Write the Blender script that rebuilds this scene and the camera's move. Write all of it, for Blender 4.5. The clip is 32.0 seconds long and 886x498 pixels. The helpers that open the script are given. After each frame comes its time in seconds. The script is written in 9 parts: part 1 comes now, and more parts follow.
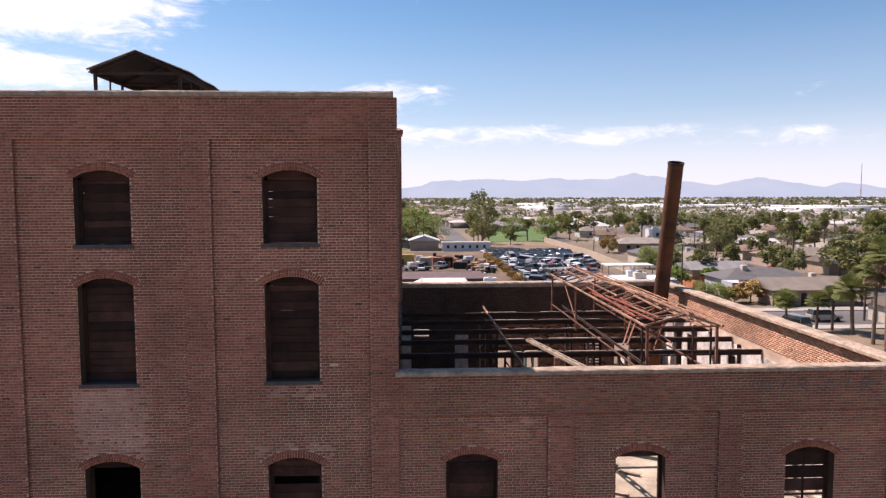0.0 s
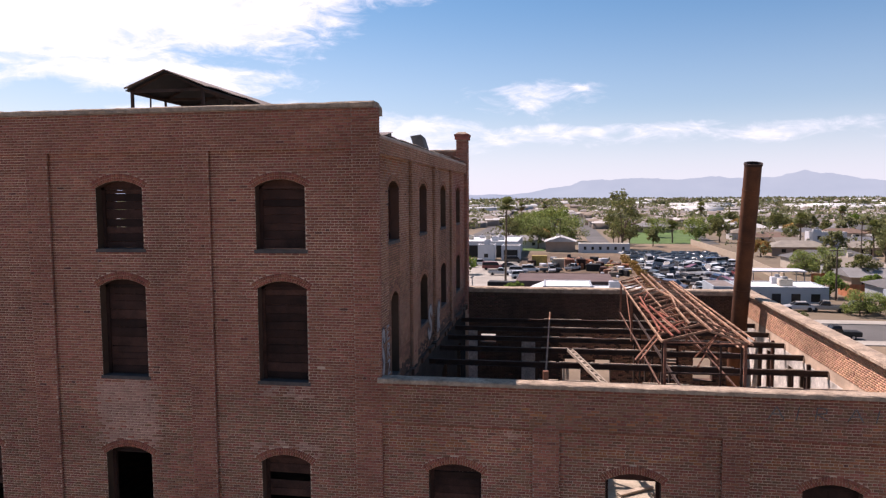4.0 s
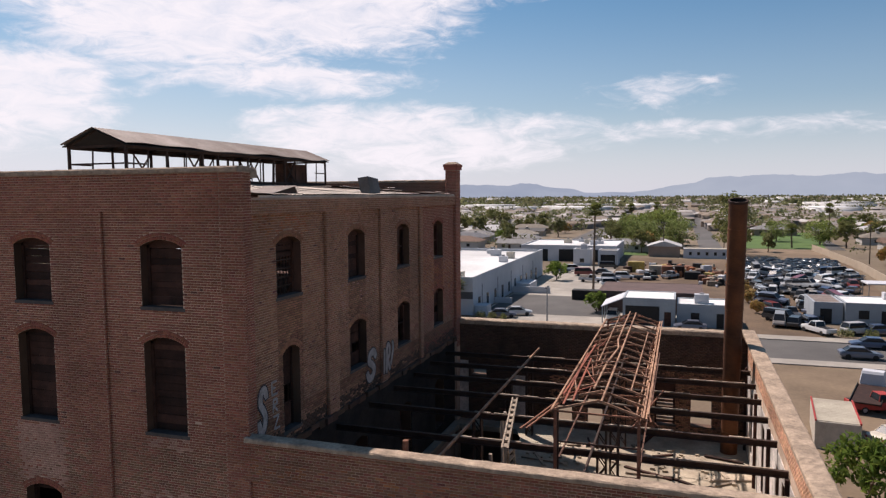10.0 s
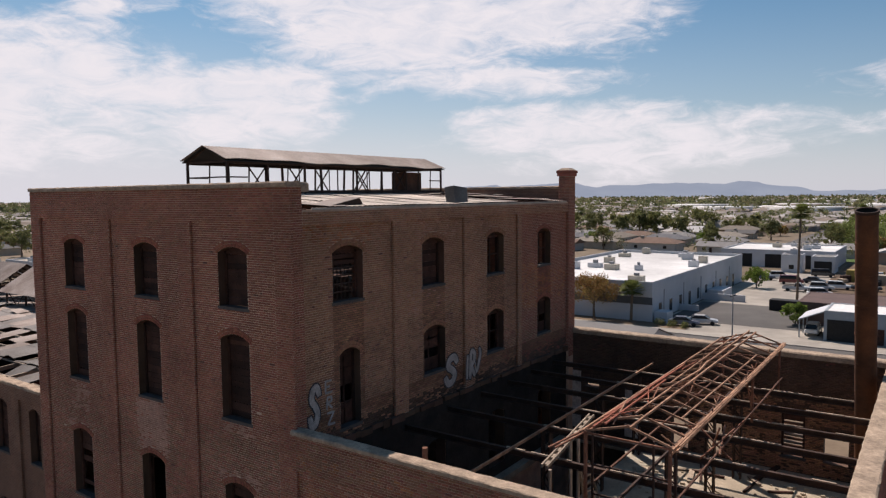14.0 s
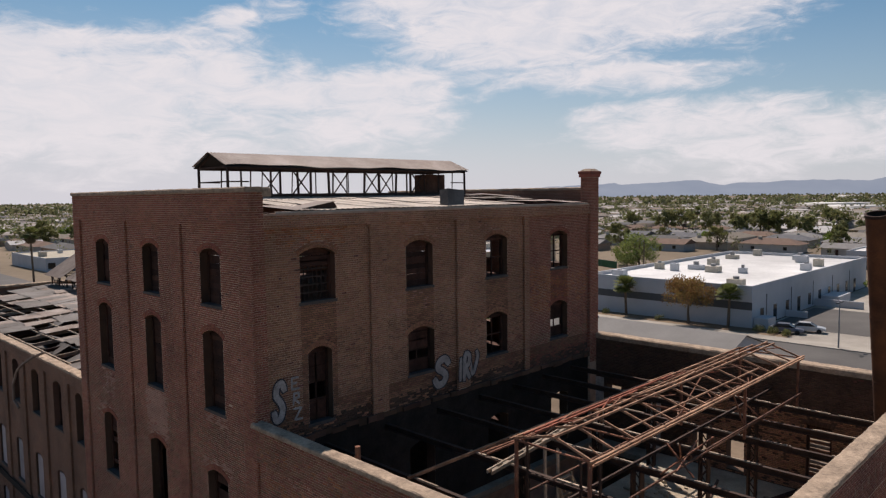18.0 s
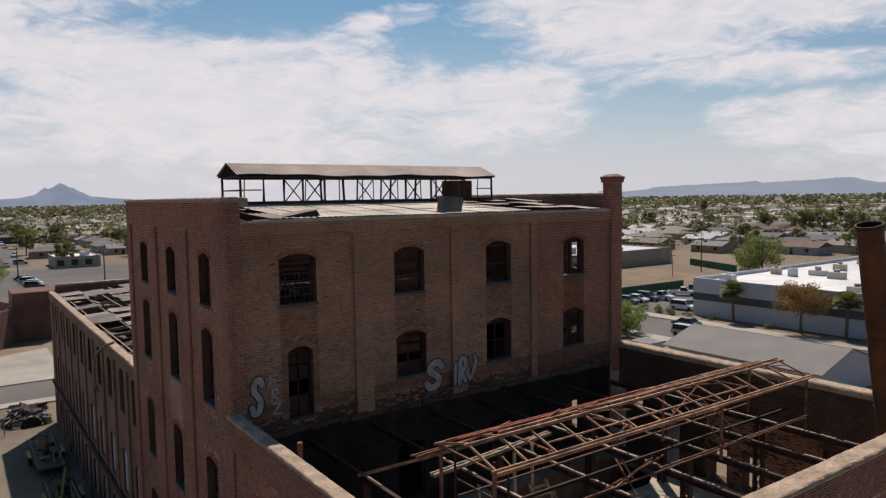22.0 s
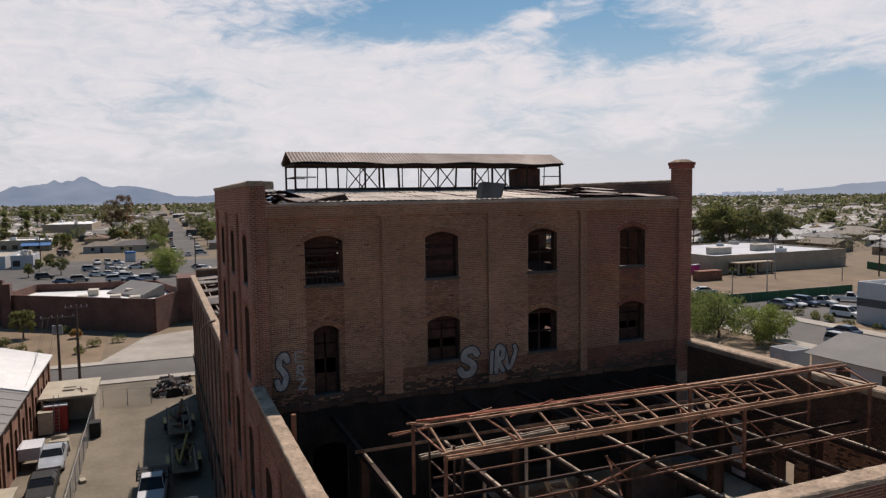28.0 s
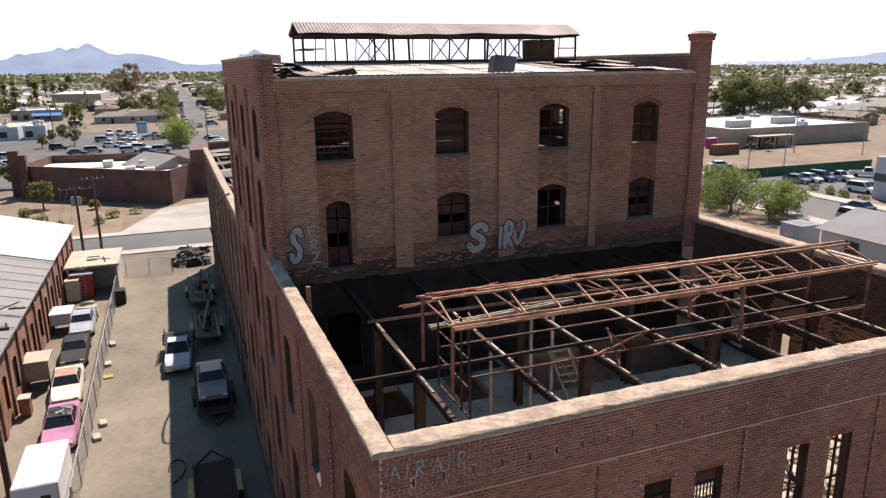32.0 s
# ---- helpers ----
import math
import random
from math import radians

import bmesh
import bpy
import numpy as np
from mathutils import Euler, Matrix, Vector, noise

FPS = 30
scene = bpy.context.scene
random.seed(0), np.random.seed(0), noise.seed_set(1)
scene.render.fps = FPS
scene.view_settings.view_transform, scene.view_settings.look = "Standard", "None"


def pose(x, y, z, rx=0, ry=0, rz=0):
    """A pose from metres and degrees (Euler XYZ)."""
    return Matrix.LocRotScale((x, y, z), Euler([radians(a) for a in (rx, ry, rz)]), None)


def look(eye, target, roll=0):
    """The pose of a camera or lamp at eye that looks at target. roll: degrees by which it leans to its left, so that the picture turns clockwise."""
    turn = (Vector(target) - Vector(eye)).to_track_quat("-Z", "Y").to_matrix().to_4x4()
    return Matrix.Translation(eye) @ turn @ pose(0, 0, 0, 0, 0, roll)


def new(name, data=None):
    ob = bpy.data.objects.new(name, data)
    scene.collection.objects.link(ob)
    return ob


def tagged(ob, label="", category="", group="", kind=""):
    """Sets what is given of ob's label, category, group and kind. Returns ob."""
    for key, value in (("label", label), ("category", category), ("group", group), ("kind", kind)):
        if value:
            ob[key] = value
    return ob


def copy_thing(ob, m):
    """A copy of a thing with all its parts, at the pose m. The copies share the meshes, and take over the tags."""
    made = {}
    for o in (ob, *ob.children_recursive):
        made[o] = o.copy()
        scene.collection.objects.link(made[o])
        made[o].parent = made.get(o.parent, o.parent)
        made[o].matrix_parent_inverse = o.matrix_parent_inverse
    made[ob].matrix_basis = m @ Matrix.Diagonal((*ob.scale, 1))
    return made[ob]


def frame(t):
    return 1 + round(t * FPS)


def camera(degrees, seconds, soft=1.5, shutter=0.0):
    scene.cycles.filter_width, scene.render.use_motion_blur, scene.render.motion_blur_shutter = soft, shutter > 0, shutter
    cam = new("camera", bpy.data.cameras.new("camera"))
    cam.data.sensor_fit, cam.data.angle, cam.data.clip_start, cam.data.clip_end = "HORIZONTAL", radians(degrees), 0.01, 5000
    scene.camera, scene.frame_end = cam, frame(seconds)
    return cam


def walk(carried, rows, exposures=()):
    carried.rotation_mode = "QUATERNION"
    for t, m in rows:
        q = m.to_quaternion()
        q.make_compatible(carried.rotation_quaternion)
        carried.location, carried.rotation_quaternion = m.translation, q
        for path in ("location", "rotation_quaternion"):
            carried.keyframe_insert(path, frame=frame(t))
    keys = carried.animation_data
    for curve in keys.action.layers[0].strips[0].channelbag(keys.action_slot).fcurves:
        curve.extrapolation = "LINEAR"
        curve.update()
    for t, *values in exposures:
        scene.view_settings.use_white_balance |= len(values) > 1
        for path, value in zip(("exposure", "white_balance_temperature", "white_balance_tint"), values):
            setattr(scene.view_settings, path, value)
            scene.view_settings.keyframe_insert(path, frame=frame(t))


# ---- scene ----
cam = camera(64.4, 32.0, soft=1.3)
METRES, EYE, TILT, LEAN, TURN = 31.0, 18.3, 0.0, 0.0, -2.8
EXPOSURES = [(0.0, 0.74, 6650, 31), (3.5, 0.64, 6650, 31), (6.0, 0.42, 6650, 28), (9.0, 0.25, 6700, 24), (13.0, 0.07, 6750, 22), (20.0, -0.09, 6800, 20), (28.0, -0.09, 6750, 19), (29.0, -0.02, 6700, 19), (30.0, 0.14, 6650, 20), (31.0, 0.48, 6600, 21), (32.0, 0.87, 6600, 21)]
ROWS = [
    (0.0, 0.0, 0.0, 0.0, -0.01, -4.33, 0.18),
    (0.5, 0.015, -0.0007, -0.0006, 0.01, -4.33, 0.26),
    (1.0, 0.0308, -0.0013, -0.0005, 1.41, -4.31, 0.36),
    (1.5, 0.0473, -0.0003, 0.0013, 3.77, -4.29, 0.39),
    (2.0, 0.0639, 0.0022, 0.0043, 6.13, -4.28, 0.41),
    (2.5, 0.0813, 0.0049, 0.0055, 8.15, -4.25, 0.46),
    (3.0, 0.0998, 0.0083, 0.0055, 9.78, -4.25, 0.44),
    (3.5, 0.1176, 0.0128, 0.0054, 11.11, -4.26, 0.41),
    (5.5, 0.1859, 0.0328, 0.0134, 13.67, -4.35, 0.33),
    (6.0, 0.2013, 0.0385, 0.0187, 14.36, -4.36, 0.36),
    (6.5, 0.2163, 0.0441, 0.025, 15.26, -4.34, 0.36),
    (7.0, 0.2319, 0.0493, 0.0302, 16.19, -4.3, 0.4),
    (7.5, 0.248, 0.0547, 0.036, 17.19, -4.31, 0.41),
    (8.0, 0.265, 0.061, 0.0417, 18.32, -4.3, 0.4),
    (8.5, 0.2812, 0.0674, 0.0471, 19.35, -4.33, 0.39),
    (9.0, 0.2978, 0.0748, 0.0519, 20.2, -4.35, 0.41),
    (9.5, 0.3151, 0.083, 0.0558, 20.88, -4.37, 0.44),
    (10.0, 0.3315, 0.0922, 0.0585, 21.55, -4.41, 0.44),
    (10.5, 0.347, 0.1, 0.0595, 22.94, -4.42, 0.47),
    (11.0, 0.3645, 0.107, 0.0594, 25.71, -4.42, 0.49),
    (11.5, 0.3817, 0.1148, 0.0601, 28.5, -4.4, 0.5),
    (12.0, 0.3972, 0.1224, 0.0617, 31.03, -4.38, 0.51),
    (12.5, 0.4142, 0.1299, 0.0642, 33.32, -4.39, 0.54),
    (13.0, 0.4308, 0.1383, 0.0663, 35.58, -4.38, 0.61),
    (13.5, 0.4472, 0.148, 0.0685, 37.0, -4.36, 0.58),
    (15.5, 0.5076, 0.1924, 0.0705, 41.13, -4.39, 0.58),
    (16.0, 0.5227, 0.2039, 0.0707, 42.47, -4.39, 0.63),
    (16.5, 0.5373, 0.2159, 0.0708, 43.58, -4.39, 0.66),
    (17.0, 0.5521, 0.2288, 0.0712, 44.9, -4.4, 0.71),
    (17.5, 0.566, 0.243, 0.072, 46.65, -4.36, 0.75),
    (18.0, 0.58, 0.2579, 0.0729, 47.47, -4.35, 0.75),
    (18.5, 0.5931, 0.2726, 0.0731, 47.61, -4.36, 0.73),
    (19.0, 0.6096, 0.2851, 0.072, 48.19, -4.37, 0.76),
    (19.5, 0.6262, 0.2987, 0.0735, 50.35, -4.32, 0.84),
    (20.0, 0.642, 0.3135, 0.076, 53.1, -4.25, 0.85),
    (20.5, 0.6569, 0.3289, 0.0786, 55.6, -4.21, 0.88),
    (21.0, 0.6698, 0.3451, 0.0805, 57.26, -4.2, 0.89),
    (21.5, 0.6834, 0.361, 0.0811, 57.68, -4.24, 0.87),
    (22.0, 0.696, 0.378, 0.0811, 57.76, -4.27, 0.88),
    (22.5, 0.707, 0.3938, 0.081, 58.07, -4.27, 0.91),
    (23.0, 0.7176, 0.4106, 0.0798, 59.87, -4.25, 0.94),
    (23.5, 0.7268, 0.427, 0.0789, 62.51, -4.24, 0.97),
    (24.0, 0.7368, 0.4446, 0.0756, 64.95, -4.22, 0.92),
    (24.5, 0.7453, 0.4606, 0.0743, 67.36, -4.21, 0.92),
    (25.0, 0.7521, 0.4781, 0.0697, 68.84, -4.21, 0.94),
    (25.5, 0.759, 0.4959, 0.065, 69.65, -4.23, 0.95),
    (27.5, 0.7595, 0.5192, 0.0646, 70.45, -4.23, 0.82),
    (28.0, 0.7594, 0.5186, 0.0638, 70.7, -4.27, 0.82),
    (28.5, 0.7609, 0.5187, 0.0625, 70.9, -4.54, 0.78),
    (29.0, 0.7619, 0.5188, 0.062, 71.1, -5.63, 0.76),
    (29.5, 0.7632, 0.5196, 0.062, 71.28, -7.1, 0.72),
    (30.0, 0.7641, 0.5206, 0.0633, 71.45, -8.64, 0.73),
    (30.5, 0.7651, 0.5218, 0.0642, 71.57, -10.17, 0.66),
    (31.0, 0.7661, 0.5216, 0.0656, 71.68, -11.71, 0.64),
    (31.5, 0.767, 0.5207, 0.0674, 71.76, -13.25, 0.66),
    (32.0, 0.7675, 0.5201, 0.0698, 71.81, -14.63, 0.7),
]
walk(cam, [(t, pose(0, 0, EYE, TILT, LEAN, TURN) @ pose(METRES * x, METRES * y, METRES * z, 90 + pitch, roll, yaw)) for t, x, y, z, yaw, pitch, roll in ROWS], EXPOSURES)

# ---- light ----
SUN_TO = Vector((-0.57, 0.38, 1.0)).normalized()
SUN_EL = math.asin(SUN_TO.z)
SUN_AZ = math.atan2(SUN_TO.x, SUN_TO.y)


def build_world():
    w = bpy.data.worlds.new("sky")
    scene.world = w
    w.use_nodes = True
    nt = w.node_tree
    nt.nodes.clear()
    N, L = nt.nodes.new, nt.links.new
    out = N("ShaderNodeOutputWorld")
    bg = N("ShaderNodeBackground")
    bg.inputs["Strength"].default_value = SKY
    sky = N("ShaderNodeTexSky")
    sky.sky_type = "NISHITA"
    sky.sun_disc = False
    sky.sun_elevation = SUN_EL
    sky.sun_rotation = SUN_AZ % (2 * math.pi)
    sky.air_density, sky.dust_density, sky.ozone_density = 1.0, 1.2, 1.2
    tc = N("ShaderNodeTexCoord")
    sep = N("ShaderNodeSeparateXYZ")
    L(tc.outputs["Generated"], sep.inputs[0])

    def m(op, a, b=None, c=None, clamp=False):
        n = N("ShaderNodeMath")
        n.operation = op
        n.use_clamp = clamp
        for i, v in enumerate((a, b, c)):
            if v is None:
                continue
            if isinstance(v, (int, float)):
                n.inputs[i].default_value = v
            else:
                L(v, n.inputs[i])
        return n.outputs[0]

    x, y, z = sep.outputs
    az = m("MULTIPLY", m("ARCTAN2", m("MULTIPLY", x, -1.0), y), 57.29578)
    el = m("MULTIPLY", m("ARCSINE", z), 57.29578)
    comb = N("ShaderNodeCombineXYZ")
    L(m("MULTIPLY", az, 0.085), comb.inputs[0])
    L(m("MULTIPLY", el, 0.24), comb.inputs[1])
    n1 = N("ShaderNodeTexNoise")
    n1.inputs["Scale"].default_value = 0.9
    n1.inputs["Detail"].default_value = 10.0
    n1.inputs["Roughness"].default_value = 0.60
    n1.inputs["Distortion"].default_value = 0.45
    L(comb.outputs[0], n1.inputs["Vector"])
    # cloud banks: azimuth from +y towards -x, elevation, half width, half height, weight
    field = -0.75
    for ca, ce, wa, we, g in CLOUD_BANKS:
        da = m("DIVIDE", m("SUBTRACT", az, ca), wa)
        de = m("DIVIDE", m("SUBTRACT", el, ce), we)
        de = m("MAXIMUM", de, m("MULTIPLY", de, -0.6))
        r2 = m("ADD", m("MULTIPLY", da, da), m("MULTIPLY", de, de))
        field = m("MAXIMUM", field, m("MULTIPLY", m("SUBTRACT", 1.0, r2), g))
    n2 = N("ShaderNodeTexNoise")
    n2.inputs["Scale"].default_value = 3.4
    n2.inputs["Detail"].default_value = 9.0
    n2.inputs["Roughness"].default_value = 0.66
    n2.inputs["Distortion"].default_value = 0.7
    L(comb.outputs[0], n2.inputs["Vector"])
    rag = m("ADD", m("MULTIPLY", m("SUBTRACT", n1.outputs[0], 0.5), 1.25), m("MULTIPLY", m("SUBTRACT", n2.outputs[0], 0.5), 0.75))
    cover = m("ADD", m("MULTIPLY", field, 0.46), rag)
    mask = N("ShaderNodeMapRange")
    mask.interpolation_type = "SMOOTHSTEP"
    mask.inputs["From Min"].default_value = -0.10
    mask.inputs["From Max"].default_value = 0.36
    L(cover, mask.inputs["Value"])
    body = N("ShaderNodeMapRange")
    body.inputs["From Min"].default_value = 0.35
    body.inputs["From Max"].default_value = 0.62
    body.inputs["To Min"].default_value = 0.74
    body.inputs["To Max"].default_value = 0.98
    L(n2.outputs[0], body.inputs["Value"])
    amount = m("MULTIPLY", mask.outputs[0], body.outputs[0])
    # thin veil near the horizon
    veil = N("ShaderNodeMapRange")
    veil.interpolation_type = "SMOOTHSTEP"
    veil.inputs["From Min"].default_value = 0.30
    veil.inputs["From Max"].default_value = -0.02
    L(z, veil.inputs["Value"])
    # the haze is thicker towards the sun
    near_sun = m("COSINE", m("MULTIPLY", m("SUBTRACT", az, 75.0), 0.0174533))
    near_sun = m("MAXIMUM", near_sun, 0.0)
    L(m("ADD", 0.38, m("MULTIPLY", m("MULTIPLY", near_sun, near_sun), 0.46)), veil.inputs["To Max"])
    tint = N("ShaderNodeMix")
    tint.data_type, tint.blend_type = "RGBA", "MULTIPLY"
    tint.inputs["Factor"].default_value = 1.0
    tint.inputs[7].default_value = SKY_TINT
    L(sky.outputs[0], tint.inputs[6])
    mv = N("ShaderNodeMix")
    mv.data_type = "RGBA"
    L(veil.outputs[0], mv.inputs["Factor"])
    L(tint.outputs[2], mv.inputs[6])
    mv.inputs[7].default_value = HAZE
    low = N("ShaderNodeMapRange")
    low.interpolation_type = "SMOOTHSTEP"
    low.inputs["From Min"].default_value = 0.13
    low.inputs["From Max"].default_value = -0.01
    low.inputs["To Max"].default_value = 0.62
    L(z, low.inputs["Value"])
    mh = N("ShaderNodeMix")
    mh.data_type = "RGBA"
    L(low.outputs[0], mh.inputs["Factor"])
    L(mv.outputs[2], mh.inputs[6])
    mh.inputs[7].default_value = HAZE
    mx = N("ShaderNodeMix")
    mx.data_type = "RGBA"
    L(amount, mx.inputs["Factor"])
    L(mh.outputs[2], mx.inputs[6])
    mx.inputs[7].default_value = CLOUD
    L(mx.outputs[2], bg.inputs["Color"])
    L(bg.outputs[0], out.inputs[0])


SKY = 0.07
SKY_TINT = (0.52, 0.94, 1.08, 1)
HAZE = (9.6, 10.1, 10.8, 1)
CLOUD = (11.1, 11.5, 11.8, 1)
CLOUD_BANKS = ((72, 8.8, 23, 4.3, 1.0), (97, 10.5, 17, 6.0, 1.0), (52, 8.0, 10, 2.8, 0.9), (36, 14.7, 19, 3.2, 1.1), (33, 9.2, 12, 1.0, 0.7), (21, 5.0, 15, 2.3, 0.85),
               (2.9, 8.1, 4.0, 0.8, 0.22), (-1.9, 8.45, 1.2, 0.3, 0.15), (-3, 5.0, 15, 0.5, 0.28), (-34, 4.4, 6, 0.4, 0.15), (61, 13.6, 2, 0.7, 0.4), (57, 14.6, 2.2, 0.6, 0.4), (100, 19, 30, 5, 0.8), (20, 22, 30, 4, 0.8))
build_world()
sun = new("sun", bpy.data.lights.new("sun", "SUN"))
sun.data.energy = 5.0
sun.data.angle = radians(0.53)
sun.data.color = (1.0, 0.94, 0.85)
sun.matrix_world = look((0, 0, 0), -SUN_TO)


# ---- materials ----
def material(name, base, rough=0.8, metal=0.0, var=0.25, scale=4.0, fine=40.0, bump=0.2, dist=0.01, dark=None,
             stain=0.0, island=0.0, objvar=0.0, ramp=None, hue=0.0, coord="Object", spec=0.3, coat=0.0, glow=0.0):
    """Procedural surface: base colour, large stains and fine grain, relief, and per-piece variation."""
    mt = bpy.data.materials.new(name)
    mt.use_nodes = True
    nt = mt.node_tree
    N, L = nt.nodes.new, nt.links.new
    bs = nt.nodes["Principled BSDF"]
    bs.inputs["Roughness"].default_value = rough
    bs.inputs["Metallic"].default_value = metal
    bs.inputs["Specular IOR Level"].default_value = spec
    bs.inputs["Coat Weight"].default_value = coat
    geo = N("ShaderNodeNewGeometry")
    tc = N("ShaderNodeTexCoord")
    vec = geo.outputs["Position"] if coord == "World" else tc.outputs["Object"]
    n1 = N("ShaderNodeTexNoise")
    n1.inputs["Scale"].default_value = scale
    n1.inputs["Detail"].default_value = 6
    n1.inputs["Roughness"].default_value = 0.62
    n2 = N("ShaderNodeTexNoise")
    n2.inputs["Scale"].default_value = fine
    n2.inputs["Detail"].default_value = 4
    L(vec, n1.inputs["Vector"])
    L(vec, n2.inputs["Vector"])
    b = Vector(base)
    d = Vector(dark) if dark else b * (1 - var)
    l = b * (1 + var * 0.6)
    cr = N("ShaderNodeValToRGB")
    cr.color_ramp.elements[0].position = 0.32
    cr.color_ramp.elements[1].position = 0.68
    cr.color_ramp.elements[0].color = (*d, 1)
    cr.color_ramp.elements[1].color = (*l, 1)
    L(n1.outputs[0], cr.inputs[0])
    col = cr.outputs[0]
    if ramp:
        src = N("ShaderNodeObjectInfo").outputs["Random"] if objvar else geo.outputs["Random Per Island"]
        rr = N("ShaderNodeValToRGB")
        rr.color_ramp.interpolation = "CONSTANT" if objvar >= 2 else "LINEAR"
        els = rr.color_ramp.elements
        while len(els) < len(ramp):
            els.new(0.5)
        for i, c in enumerate(ramp):
            els[i].position = i / len(ramp) if objvar >= 2 else i / max(1, len(ramp) - 1)
            els[i].color = (*c, 1)
        L(src, rr.inputs[0])
        mm = N("ShaderNodeMix")
        mm.data_type, mm.blend_type = "RGBA", "MULTIPLY"
        mm.inputs["Factor"].default_value = 1.0
        L(rr.outputs[0], mm.inputs[6])
        L(col, mm.inputs[7])
        col = mm.outputs[2]
    elif island or objvar:
        src = geo.outputs["Random Per Island"] if island else N("ShaderNodeObjectInfo").outputs["Random"]
        k = island or objvar
        hs = N("ShaderNodeHueSaturation")
        mr = N("ShaderNodeMapRange")
        mr.inputs["To Min"].default_value = 1 - k
        mr.inputs["To Max"].default_value = 1 + k
        L(src, mr.inputs["Value"])
        L(mr.outputs[0], hs.inputs["Value"])
        if hue:
            wn = N("ShaderNodeTexWhiteNoise")
            wn.noise_dimensions = "1D"
            L(src, wn.inputs["W"])
            mh = N("ShaderNodeMapRange")
            mh.inputs["To Min"].default_value = 0.5 - hue
            mh.inputs["To Max"].default_value = 0.5 + hue
            L(wn.outputs["Value"], mh.inputs["Value"])
            L(mh.outputs[0], hs.inputs["Hue"])
        L(col, hs.inputs["Color"])
        col = hs.outputs[0]
    # fine grain
    g = N("ShaderNodeMapRange")
    g.inputs["From Min"].default_value = 0.3
    g.inputs["From Max"].default_value = 0.7
    g.inputs["To Min"].default_value = 1 - var * 0.45
    g.inputs["To Max"].default_value = 1 + var * 0.3
    L(n2.outputs[0], g.inputs["Value"])
    mg = N("ShaderNodeMix")
    mg.data_type, mg.blend_type = "RGBA", "MULTIPLY"
    mg.inputs["Factor"].default_value = 1.0
    L(col, mg.inputs[6])
    L(g.outputs[0], mg.inputs[7])
    col = mg.outputs[2]
    if stain:
        n3 = N("ShaderNodeTexNoise")
        n3.inputs["Scale"].default_value = scale * 0.22
        n3.inputs["Detail"].default_value = 5
        L(geo.outputs["Position"], n3.inputs["Vector"])
        s = N("ShaderNodeMapRange")
        s.inputs["From Min"].default_value = 0.35
        s.inputs["From Max"].default_value = 0.68
        s.inputs["To Min"].default_value = 1 - stain
        s.inputs["To Max"].default_value = 1 + stain * 0.45
        L(n3.outputs[0], s.inputs["Value"])
        ms = N("ShaderNodeMix")
        ms.data_type, ms.blend_type = "RGBA", "MULTIPLY"
        ms.inputs["Factor"].default_value = 1.0
        L(col, ms.inputs[6])
        L(s.outputs[0], ms.inputs[7])
        col = ms.outputs[2]
    L(col, bs.inputs["Base Color"])
    if bump:
        bp = N("ShaderNodeBump")
        bp.inputs["Strength"].default_value = bump
        bp.inputs["Distance"].default_value = dist
        L(n2.outputs[0], bp.inputs["Height"])
        L(bp.outputs[0], bs.inputs["Normal"])
    if glow:
        # thin leaves let part of the daylight through
        tl, mixs = N("ShaderNodeBsdfTranslucent"), N("ShaderNodeMixShader")
        L(col, tl.inputs["Color"])
        mixs.inputs[0].default_value = glow
        L(bs.outputs[0], mixs.inputs[1])
        L(tl.outputs[0], mixs.inputs[2])
        L(mixs.outputs[0], nt.nodes["Material Output"].inputs["Surface"])
    return mt


